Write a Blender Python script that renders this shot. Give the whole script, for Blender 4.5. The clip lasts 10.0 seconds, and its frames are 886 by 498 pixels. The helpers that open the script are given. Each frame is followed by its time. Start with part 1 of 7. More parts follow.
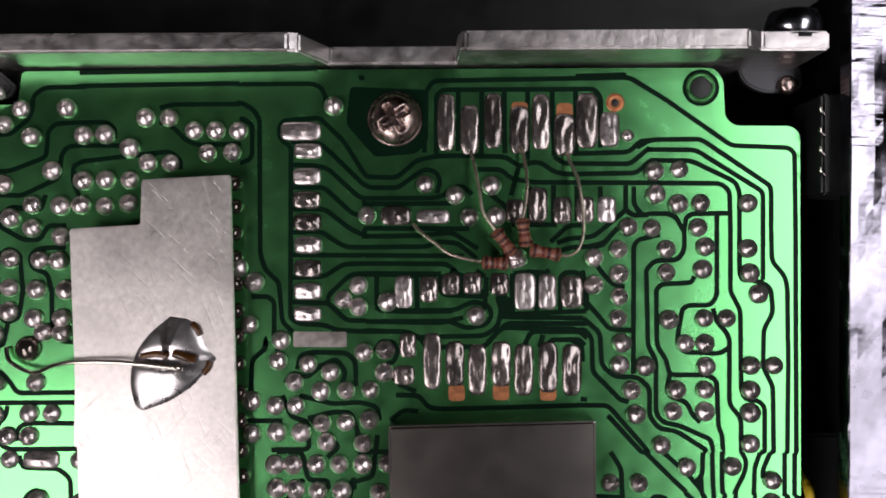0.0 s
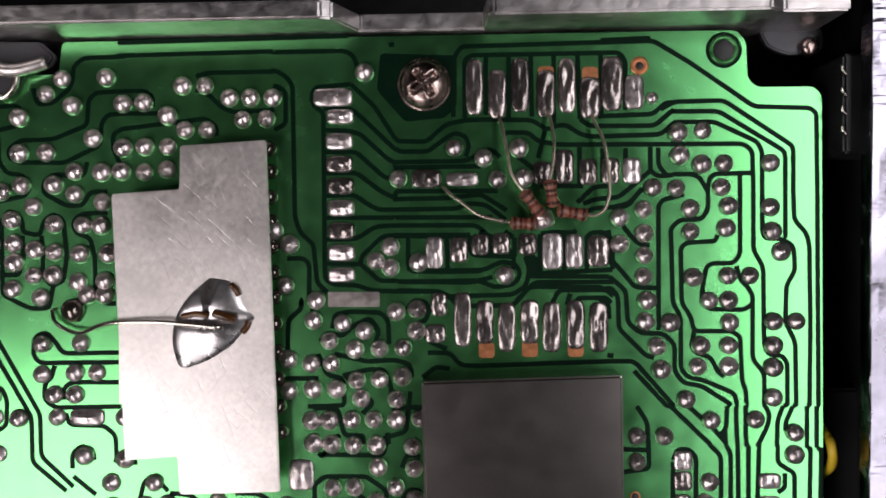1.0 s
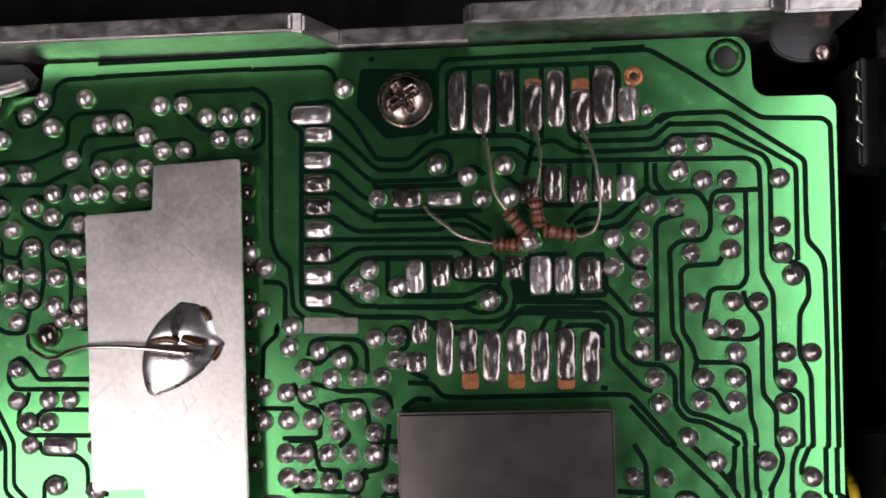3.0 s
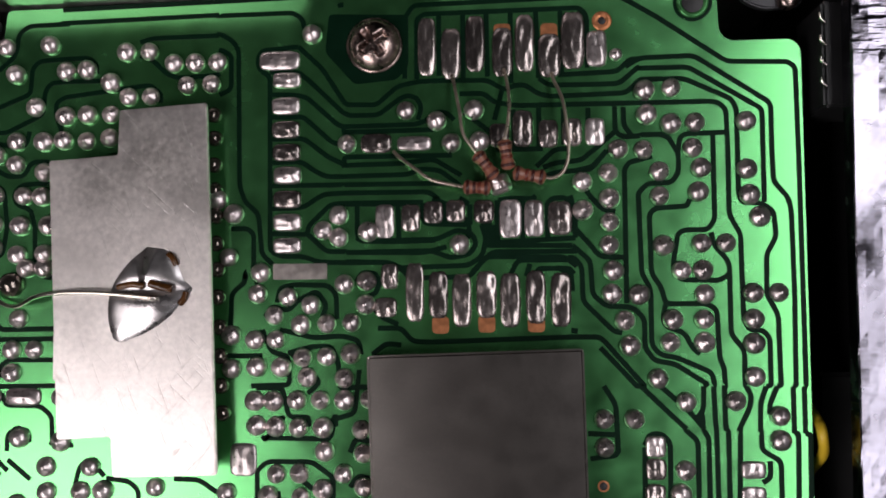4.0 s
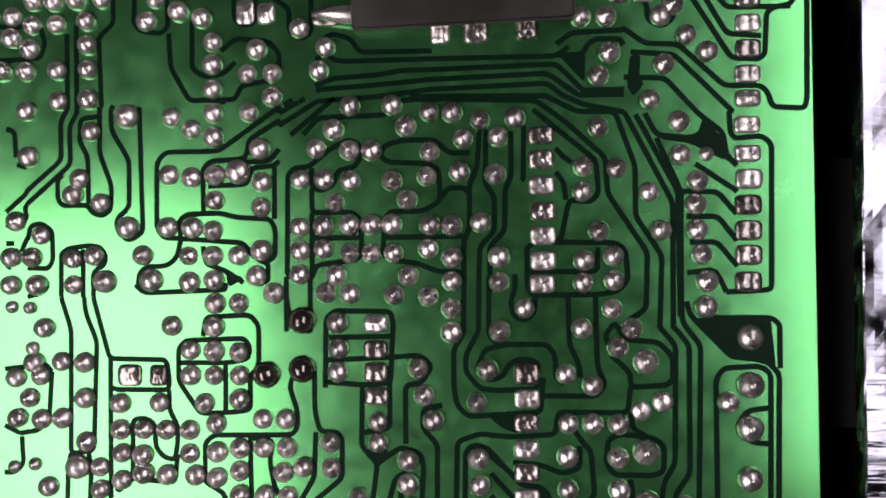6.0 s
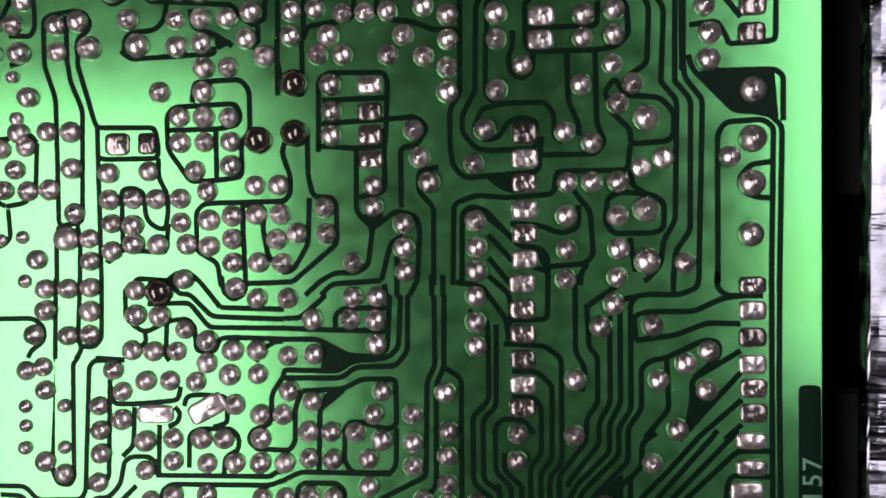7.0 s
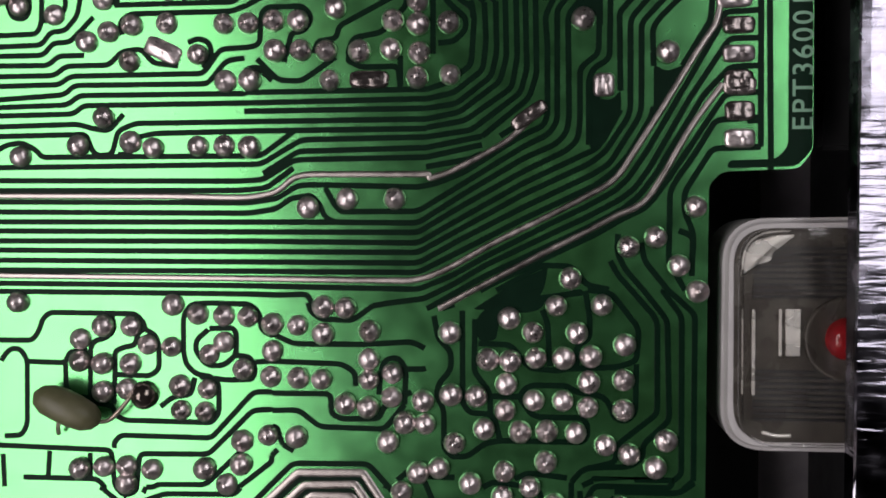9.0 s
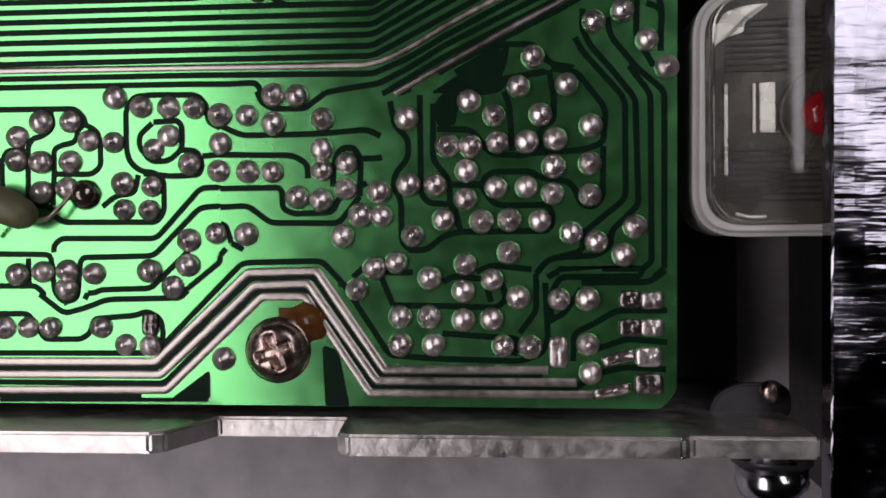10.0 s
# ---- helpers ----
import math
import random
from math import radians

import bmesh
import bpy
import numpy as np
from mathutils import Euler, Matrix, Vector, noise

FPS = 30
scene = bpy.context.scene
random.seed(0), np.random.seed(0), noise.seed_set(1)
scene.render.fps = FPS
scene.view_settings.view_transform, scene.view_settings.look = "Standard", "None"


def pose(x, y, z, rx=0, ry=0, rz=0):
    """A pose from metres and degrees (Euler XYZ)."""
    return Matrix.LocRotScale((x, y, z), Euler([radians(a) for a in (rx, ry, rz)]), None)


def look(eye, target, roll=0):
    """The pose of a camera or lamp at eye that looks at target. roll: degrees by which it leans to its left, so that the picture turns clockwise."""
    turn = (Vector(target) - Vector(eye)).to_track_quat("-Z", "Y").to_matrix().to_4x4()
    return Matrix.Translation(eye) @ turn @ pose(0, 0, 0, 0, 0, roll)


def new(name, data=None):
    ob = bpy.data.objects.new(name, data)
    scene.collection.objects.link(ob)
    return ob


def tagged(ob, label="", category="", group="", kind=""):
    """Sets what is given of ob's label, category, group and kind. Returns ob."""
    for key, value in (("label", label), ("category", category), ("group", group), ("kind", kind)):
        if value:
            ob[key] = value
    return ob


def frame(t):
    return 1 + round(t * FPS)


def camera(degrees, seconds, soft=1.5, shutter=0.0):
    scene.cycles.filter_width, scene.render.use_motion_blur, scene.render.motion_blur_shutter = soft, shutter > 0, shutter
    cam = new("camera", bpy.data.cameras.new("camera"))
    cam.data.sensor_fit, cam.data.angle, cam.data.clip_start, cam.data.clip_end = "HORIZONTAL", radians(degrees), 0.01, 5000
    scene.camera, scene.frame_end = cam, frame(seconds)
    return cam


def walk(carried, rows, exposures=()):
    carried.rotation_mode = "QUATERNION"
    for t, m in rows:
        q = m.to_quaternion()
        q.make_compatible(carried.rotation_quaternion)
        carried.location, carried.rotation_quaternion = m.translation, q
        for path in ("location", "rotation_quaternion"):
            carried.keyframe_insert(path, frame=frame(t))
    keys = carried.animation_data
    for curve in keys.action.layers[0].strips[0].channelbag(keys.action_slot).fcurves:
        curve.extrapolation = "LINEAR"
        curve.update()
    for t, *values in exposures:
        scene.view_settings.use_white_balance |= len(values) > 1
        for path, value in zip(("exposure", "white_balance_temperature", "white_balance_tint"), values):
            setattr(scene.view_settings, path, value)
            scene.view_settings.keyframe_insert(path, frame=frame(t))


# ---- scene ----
cam = camera(52, 10.0, soft=1.8)
PATH = [
    (0, 0.00000, -0.00000, 0.10045, 0.83, -0.01, 0.32),
    (0.5, -0.00288, -0.00154, 0.09915, 0.30, -0.57, 0.19),
    (1, -0.00174, -0.00232, 0.10332, -0.32, 0.88, -0.21),
    (1.5, 0.00180, -0.00169, 0.09985, -0.26, 5.66, -0.29),
    (2, 0.01149, -0.00161, 0.10025, 1.06, 6.36, 0.10),
    (2.5, 0.00938, -0.00382, 0.09911, 1.70, 6.10, 0.09),
    (2.7, 0.00926, -0.00439, 0.09812, 2.38, 6.28, 0.06),
    (3.8, 0.00804, -0.00696, 0.09507, 2.74, 4.60, -0.48),
    (4, 0.00922, -0.01179, 0.09615, 3.21, 4.37, -0.37),
    (4.5, 0.00969, -0.02475, 0.09487, 2.76, 4.40, -0.33),
    (5, 0.01036, -0.03847, 0.09385, 1.69, 4.80, -0.31),
    (5.5, 0.01112, -0.05261, 0.09208, 1.88, 5.02, -0.33),
    (6, 0.01238, -0.06314, 0.09084, 1.15, 5.59, -0.45),
    (6.2, 0.01169, -0.06756, 0.08988, 0.75, 5.26, -0.53),
    (7.3, 0.01141, -0.08785, 0.08869, -2.89, 4.94, -0.95),
    (7.5, 0.01159, -0.09232, 0.08836, -3.26, 5.16, -1.10),
    (8, 0.01302, -0.10402, 0.08780, -2.73, 5.41, -0.56),
    (8.5, 0.01376, -0.11522, 0.08852, -2.25, 5.14, -0.46),
    (9, 0.01463, -0.12911, 0.08540, -1.60, 5.71, -0.22),
    (9.5, 0.01822, -0.14073, 0.08447, -0.95, 5.92, -0.31),
    (10, 0.01721, -0.14943, 0.08104, -1.25, 5.19, -0.66),
]
walk(cam, [(t, pose(*p)) for t, *p in PATH], [(0, 0.05), (2, 0.05), (5, 0.05), (7.5, -0.06), (8.5, -0.16), (9, -0.24), (10, -0.5)])

# ---- light: a dim workshop, two long bench lamps over the open radio ----
room = bpy.data.worlds.new("workshop")
scene.world = room
room.use_nodes = True
room.node_tree.nodes["Background"].inputs[0].default_value = (0.9, 0.95, 1.0, 1)
room.node_tree.nodes["Background"].inputs[1].default_value = 0.05


def lamp(name, eye, target, wide, long, watts, colour):
    data = bpy.data.lights.new(name, "AREA")
    data.shape, data.size, data.size_y = "RECTANGLE", long, wide
    data.energy, data.color = watts, colour
    ob = new(name, data)
    ob.matrix_world = look(eye, target)
    return ob


lamp("bench_lamp", (-0.126, -0.172, 0.190), (-0.040, -0.165, 0), 0.11, 0.26, 0.46, (1.0, 0.93, 0.94))
lamp("bench_lamp", (0.122, -0.022, 0.190), (0.045, -0.024, 0), 0.06, 0.22, 0.205, (1.0, 0.97, 1.0))

# ---- materials ----
MM = 0.001


def mat(name, colour, rough=0.5, metal=0.0, vary=0.25, grain=900.0, bump=0.0, rough_vary=0.1, spec=0.5, stain=None, per_object=0.0):
    """A surface with grain at two scales, in its colour, its gloss and its relief."""
    m = bpy.data.materials.new(name)
    m.use_nodes = True
    nt = m.node_tree
    n, link = nt.nodes, nt.links.new
    b = n["Principled BSDF"]
    b.inputs["Metallic"].default_value = metal
    b.inputs["Specular IOR Level"].default_value = spec
    co = n.new("ShaderNodeTexCoord")
    big, fine = n.new("ShaderNodeTexNoise"), n.new("ShaderNodeTexNoise")
    for tex, scale in ((big, grain / 9), (fine, grain)):
        tex.inputs["Scale"].default_value, tex.inputs["Detail"].default_value = scale, 5
        link(co.outputs["Object"], tex.inputs["Vector"])
    add = n.new("ShaderNodeMath")
    add.operation = "ADD"
    link(big.outputs["Fac"], add.inputs[0])
    link(fine.outputs["Fac"], add.inputs[1])
    span = n.new("ShaderNodeMapRange")
    span.inputs["From Min"].default_value, span.inputs["From Max"].default_value = 0.7, 1.3
    span.inputs["To Min"].default_value, span.inputs["To Max"].default_value = 1 - vary, 1 + vary
    link(add.outputs[0], span.inputs["Value"])
    out = span.outputs["Result"]
    if per_object:
        info = n.new("ShaderNodeObjectInfo")
        own = n.new("ShaderNodeMapRange")
        own.inputs["To Min"].default_value, own.inputs["To Max"].default_value = 1 - per_object, 1 + per_object
        link(info.outputs["Random"], own.inputs["Value"])
        mul = n.new("ShaderNodeMath")
        mul.operation = "MULTIPLY"
        link(out, mul.inputs[0])
        link(own.outputs["Result"], mul.inputs[1])
        out = mul.outputs[0]
    scaled = n.new("ShaderNodeVectorMath")
    scaled.operation = "SCALE"
    scaled.inputs[0].default_value = colour
    link(out, scaled.inputs["Scale"])
    top = scaled.outputs[0]
    if stain:
        blot = n.new("ShaderNodeTexNoise")
        blot.inputs["Scale"].default_value, blot.inputs["Detail"].default_value = grain / 14, 8
        link(co.outputs["Object"], blot.inputs["Vector"])
        edge = n.new("ShaderNodeMapRange")
        edge.inputs["From Min"].default_value, edge.inputs["From Max"].default_value = 0.56, 0.72
        edge.inputs["To Max"].default_value = 0.6
        link(blot.outputs["Fac"], edge.inputs["Value"])
        mix = n.new("ShaderNodeMix")
        mix.data_type = "RGBA"
        mix.inputs[7].default_value = (*stain, 1)
        link(edge.outputs["Result"], mix.inputs[0])
        link(top, mix.inputs[6])
        top = mix.outputs[2]
    link(top, b.inputs["Base Color"])
    gloss = n.new("ShaderNodeMapRange")
    gloss.inputs["From Min"].default_value, gloss.inputs["From Max"].default_value = 0.7, 1.3
    gloss.inputs["To Min"].default_value, gloss.inputs["To Max"].default_value = max(0.02, rough - rough_vary), rough + rough_vary
    link(add.outputs[0], gloss.inputs["Value"])
    link(gloss.outputs["Result"], b.inputs["Roughness"])
    if bump:
        relief = n.new("ShaderNodeBump")
        relief.inputs["Strength"].default_value, relief.inputs["Distance"].default_value = 1.0, bump
        link(add.outputs[0], relief.inputs["Height"])
        link(relief.outputs["Normal"], b.inputs["Normal"])
    return m


def brushed(name, colour, rough, bump, scratches, turn=0.0, blotch=0.55, vary=0.12, grain=350, coarse=1.0):
    """Sheet metal with a brushed grain and fine scratches that run all ways."""
    m = mat(name, colour, rough, 1.0, vary, grain, 0, vary * 0.3, stain=tuple(c * blotch for c in colour))
    nt = m.node_tree
    n, link = nt.nodes, nt.links.new
    co = n.new("ShaderNodeTexCoord")
    height = None
    for k in range(4):
        spun, turned = n.new("ShaderNodeMapping"), n.new("ShaderNodeMapping")
        spun.inputs["Rotation"].default_value = (0, 0, (turn, 0.75, 2.3, 1.2)[k])
        turned.inputs["Scale"].default_value = Vector(((600, 4200, 1), (170, 3600, 1), (150, 4200, 1), (120, 3400, 1))[k]) / coarse
        link(co.outputs["Object"], spun.inputs["Vector"])
        link(spun.outputs["Vector"], turned.inputs["Vector"])
        tex = n.new("ShaderNodeTexNoise")
        tex.inputs["Scale"].default_value, tex.inputs["Detail"].default_value = 1.0, 2
        link(turned.outputs["Vector"], tex.inputs["Vector"])
        cut = n.new("ShaderNodeMapRange")
        cut.inputs["From Min"].default_value, cut.inputs["From Max"].default_value = (0.3, 0.7) if k == 0 else (0.63, 0.69)
        cut.inputs["To Max"].default_value = 0.2 if k == 0 else -scratches
        link(tex.outputs["Fac"], cut.inputs["Value"])
        if height is None:
            height = cut.outputs["Result"]
        else:
            add = n.new("ShaderNodeMath")
            link(height, add.inputs[0])
            link(cut.outputs["Result"], add.inputs[1])
            height = add.outputs[0]
    relief = n.new("ShaderNodeBump")
    relief.inputs["Strength"].default_value, relief.inputs["Distance"].default_value = 1.0, bump
    link(height, relief.inputs["Height"])
    link(relief.outputs["Normal"], n["Principled BSDF"].inputs["Normal"])
    return m


MASK = mat("green solder mask over copper", (0.136, 0.45, 0.166), 0.232, 0.92, 0.14, 420, 0.000005, 0.05, spec=0.2, stain=(0.12, 0.39, 0.11))
BARE = mat("green solder mask over laminate", (0.0012, 0.013, 0.0055), 0.45, 0, 0.2, 500, 0.000004, 0.05, spec=0.08)
EDGE = mat("green painted eyelet", (0.05, 0.20, 0.06), 0.3, 0.6, 0.3, 900)
LETTER = mat("pale green lettering", (0.15, 0.29, 0.19), 0.42, 0.4, 0.2, 900)
SOLDER = mat("tin-lead solder", (0.60, 0.53, 0.53), 0.34, 0.94, 0.25, 4000, 0.00001, 0.10, stain=(0.26, 0.20, 0.18), per_object=0.28)
FLUXED = mat("solder under dark flux", (0.20, 0.17, 0.15), 0.16, 0.9, 0.4, 900, 0.00004, 0.08)
MURKY = mat("solder under clear flux", (0.30, 0.26, 0.25), 0.25, 0.9, 0.4, 2600, 0.000018, 0.08, stain=(0.08, 0.06, 0.05), per_object=0.35)
TINNED = mat("dull tinned copper", (0.42, 0.38, 0.36), 0.38, 1.0, 0.25, 1300, 0.00002, 0.1)
COPPER = mat("bare copper", (0.50, 0.20, 0.09), 0.42, 0.8, 0.3, 1500, 0.00001, 0.1)
SHIELD = brushed("brushed tinplate", (0.74, 0.69, 0.67), 0.40, 0.000010, 1.0, 0.0, 0.78, 0.17, 1700)
CAN = brushed("satin tinplate", (0.50, 0.455, 0.43), 0.22, 0.0000014, 0.6, 1.57, 0.9, 0.05, 3000)
# rim chrome: dark blotches in its colour stand in for dark reflections
STREAKED = brushed("pitted chrome with reflections mottled in", (0.30, 0.285, 0.34), 0.19, 0.00022, 0.0, 0.0, 0.18, 0.55, 420, 3.2)
POOL = mat("bright pooled solder", (0.70, 0.67, 0.68), 0.33, 0.95, 0.2, 900, 0.00002, 0.09, stain=(0.30, 0.26, 0.25))
CAST = mat("sawn aluminium", (0.62, 0.58, 0.58), 0.42, 1.0, 0.2, 700, 0.00012, 0.12, stain=(0.25, 0.22, 0.22))
CHROME = mat("pitted chrome", (0.58, 0.58, 0.64), 0.17, 1.0, 0.35, 420, 0.00011, 0.08, stain=(0.12, 0.09, 0.11))
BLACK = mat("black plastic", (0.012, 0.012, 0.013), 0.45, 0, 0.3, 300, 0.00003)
DARK = mat("dark steel", (0.06, 0.06, 0.065), 0.4, 0.6, 0.3, 300, 0.00003)
SCREW = mat("nickel screw", (0.46, 0.35, 0.32), 0.28, 1.0, 0.25, 900, 0.00003, 0.1, stain=(0.28, 0.21, 0.17))
WIRE = mat("tinned wire", (0.55, 0.46, 0.38), 0.32, 0.9, 0.2, 1500)
STEEL = mat("bright wire", (0.70, 0.64, 0.58), 0.2, 1.0, 0.15, 1500)
RESISTOR = mat("brown resistor lacquer", (0.25, 0.095, 0.06), 0.38, 0, 0.25, 1500, 0.00003)
BAND = mat("dark colour band", (0.05, 0.010, 0.008), 0.4, 0, 0.2, 1500)
DULLRED = mat("dull red colour band", (0.13, 0.022, 0.012), 0.4, 0, 0.2, 1500)
OLIVE = mat("olive capacitor lacquer", (0.11, 0.105, 0.055), 0.5, 0, 0.2, 900, 0.00004)
FLUX = mat("amber flux", (0.115, 0.045, 0.012), 0.18, 0, 0.6, 500, 0.00004)
TABLE = mat("grey mottled mat", (0.40, 0.37, 0.40), 0.6, 0, 0.35, 160, 0.0003, stain=(0.10, 0.09, 0.10))
WHITE = mat("frosted white plastic", (0.42, 0.40, 0.40), 0.4, 0, 0.08, 400)
GREYPLATE = mat("smoked back plate", (0.07, 0.062, 0.052), 0.3, 0.3, 0.3, 400)
RED = mat("red lamp lens", (0.17, 0.006, 0.008), 0.15, 0, 0.1, 400)
YELLOW = mat("yellow wire sleeve", (0.72, 0.48, 0.03), 0.4, 0, 0.1, 600)
WALLS = mat("dark workshop wall", (0.32, 0.31, 0.31), 0.9, 0, 0.2, 6)
CLEAR = bpy.data.materials.new("clear plastic")
CLEAR.use_nodes = True
clear_bsdf = CLEAR.node_tree.nodes["Principled BSDF"]
clear_bsdf.inputs["Transmission Weight"].default_value, clear_bsdf.inputs["Roughness"].default_value = 1.0, 0.04
clear_bsdf.inputs["IOR"].default_value = 1.45


# ---- building helpers, all in millimetres ----
def solid(bm, material, smooth=False):
    bmesh.ops.recalc_face_normals(bm, faces=bm.faces)
    for v in bm.verts:
        v.co *= MM
    me = bpy.data.meshes.new("mesh")
    bm.to_mesh(me)
    bm.free()
    me.materials.append(material)
    if smooth:
        for p in me.polygons:
            p.use_smooth = True
    return me


def holder(name, x, y, z, label, category, group="", kind=""):
    ob = new(name)
    ob.empty_display_size = 0.002
    ob.location = (x * MM, y * MM, z * MM)
    return tagged(ob, label, category, group, kind)


def part(name, me, parent, label="", place=(0, 0, 0), turn=0.0, scale=(1, 1, 1), tilt=(0, 0)):
    """Links a mesh under a thing; its place is in the world."""
    ob = new(name, me)
    ob.parent = parent
    up, base = parent, Vector((0, 0, 0))
    while up:
        base += up.location
        up = up.parent
    ob.location = Vector(place) * MM - base
    ob.rotation_euler = (tilt[0], tilt[1], radians(turn))
    ob.scale = scale
    return tagged(ob, label) if label else ob


def slab(outline, z0, z1, bevel=0.0, segments=2):
    """A plate with an outline in the plane, from z0 up to z1."""
    bm = bmesh.new()
    low = bm.faces.new([bm.verts.new((x, y, z0)) for x, y in outline])
    rise = bmesh.ops.extrude_face_region(bm, geom=[low])
    tops = [g for g in rise["geom"] if isinstance(g, bmesh.types.BMVert)]
    for v in tops:
        v.co.z = z1
    if bevel:
        rims = [e for e in bm.edges if all(v in tops for v in e.verts)]
        bmesh.ops.bevel(bm, geom=rims, offset=bevel, segments=segments, affect="EDGES")
    return bm


def block(x0, x1, y0, y1, z0, z1, bevel=0.2):
    bm = bmesh.new()
    bmesh.ops.create_cube(bm, size=1)
    for v in bm.verts:
        v.co = ((x0 + x1) / 2 + v.co.x * (x1 - x0), (y0 + y1) / 2 + v.co.y * (y1 - y0), (z0 + z1) / 2 + v.co.z * (z1 - z0))
    if bevel:
        bmesh.ops.bevel(bm, geom=bm.edges[:], offset=bevel, segments=2, affect="EDGES")
    return bm


def rounded(points, radius, steps=4):
    """An outline or a line with its corners turned into short arcs."""
    out = []
    pts = [Vector(p) for p in points]
    ends = (pts[0] - pts[-1]).length > 0.01
    for i, p in enumerate(pts):
        if ends and i in (0, len(pts) - 1):
            out.append(p)
            continue
        a, b = pts[i - 1] - p, pts[(i + 1) % len(pts)] - p
        r = min(radius, a.length * 0.45, b.length * 0.45)
        if r < 0.05:
            out.append(p)
            continue
        a, b = p + a.normalized() * r, p + b.normalized() * r
        for k in range(steps + 1):
            t = k / steps
            out.append(a * (1 - t) ** 2 + p * (2 * t * (1 - t)) + b * t ** 2)
    return out


def corners(points, radius, steps=4):
    """A closed outline with round corners."""
    pts = [Vector(p) for p in points]
    out = []
    for i, p in enumerate(pts):
        a, b = pts[i - 1] - p, pts[(i + 1) % len(pts)] - p
        r = min(radius, a.length * 0.45, b.length * 0.45)
        a, b = p + a.normalized() * r, p + b.normalized() * r
        for k in range(steps + 1):
            t = k / steps
            out.append(a * (1 - t) ** 2 + p * (2 * t * (1 - t)) + b * t ** 2)
    return [(p.x, p.y) for p in out]


def strip(points, width, rows):
    """Vertices and faces of a band along a line; rows: (share of the half width, height) across it."""
    pts = [Vector(p) for p in points]
    clean = [pts[0]]
    for p in pts[1:]:
        if (p - clean[-1]).length > 0.03:
            clean.append(p)
    if len(clean) < 2:
        return [], []
    verts, faces = [], []
    m = len(rows)
    for i, p in enumerate(clean):
        a = (p - clean[i - 1]).normalized() if i else (clean[1] - p).normalized()
        b = (clean[i + 1] - p).normalized() if i < len(clean) - 1 else a
        side = Vector((-(a.y + b.y), a.x + b.x))
        side = side.normalized() if side.length > 0.05 else Vector((-a.y, a.x))
        side /= max(0.5, side.dot(Vector((-a.y, a.x))))
        for s, h in rows:
            verts.append((p.x + side.x * s * width / 2, p.y + side.y * s * width / 2, h))
        if i:
            for k in range(m - 1):
                o = (i - 1) * m + k
                faces.append((o, o + m, o + m + 1, o + 1))
    return verts, faces


def sheet(verts, faces, material, smooth=False):
    me = bpy.data.meshes.new("mesh")
    me.from_pydata([(x * MM, y * MM, z * MM) for x, y, z in verts], [], faces)
    me.materials.append(material)
    if smooth:
        for p in me.polygons:
            p.use_smooth = True
    me.update()
    return me


def revolve(profile, segments, material, jitter=0.0, seed=0):
    """A body of revolution about z from (radius, height) pairs, slightly uneven."""
    rnd = random.Random(seed)
    verts, faces = [], []
    n = segments
    lean = (rnd.uniform(-1, 1) * jitter, rnd.uniform(-1, 1) * jitter)
    for r, h in profile:
        for k in range(n):
            a = 2 * math.pi * k / n
            w = r * (1 + rnd.uniform(-1, 1) * jitter * 0.6)
            verts.append((w * math.cos(a) + lean[0] * h, w * math.sin(a) + lean[1] * h, h * (1 + rnd.uniform(-1, 1) * jitter * 0.5)))
    for i in range(len(profile) - 1):
        for k in range(n):
            faces.append((i * n + k, i * n + (k + 1) % n, (i + 1) * n + (k + 1) % n, (i + 1) * n + k))
    verts.append((lean[0] * profile[-1][1], lean[1] * profile[-1][1], profile[-1][1] * 1.01))
    last = len(verts) - 1
    for k in range(n):
        faces.append(((len(profile) - 1) * n + k, (len(profile) - 1) * n + (k + 1) % n, last))
    return sheet(verts, faces, material, True)


def tube(points, radius, material, sides=8, steps=5):
    """A round wire along a bent line."""
    pts = [Vector(p) for p in points]
    line = []
    for i in range(len(pts) - 1):
        p0, p1, p2, p3 = pts[max(i - 1, 0)], pts[i], pts[i + 1], pts[min(i + 2, len(pts) - 1)]
        for k in range(steps):
            t = k / steps
            line.append(0.5 * ((2 * p1) + (p2 - p0) * t + (2 * p0 - 5 * p1 + 4 * p2 - p3) * t * t + (3 * p1 - p0 - 3 * p2 + p3) * t ** 3))
    line.append(pts[-1])
    verts, faces = [], []
    for i, p in enumerate(line):
        way = (line[min(i + 1, len(line) - 1)] - line[max(i - 1, 0)]).normalized()
        u = way.orthogonal() if abs(way.z) > 0.9 else way.cross(Vector((0, 0, 1)))
        u.normalize()
        w = way.cross(u)
        for k in range(sides):
            a = 2 * math.pi * k / sides
            q = p + (u * math.cos(a) + w * math.sin(a)) * radius
            verts.append(tuple(q))
        if i:
            for k in range(sides):
                o, e = (i - 1) * sides, i * sides
                faces.append((o + k, o + (k + 1) % sides, e + (k + 1) % sides, e + k))
    faces.append(tuple(range(sides))[::-1])
    faces.append(tuple(len(verts) - sides + k for k in range(sides)))
    return sheet(verts, faces, material, True)


# ---- room ----
def plain(name, bm, material, label, category, kind="structure"):
    return tagged(new(name, solid(bm, material)), label, category, kind=kind)


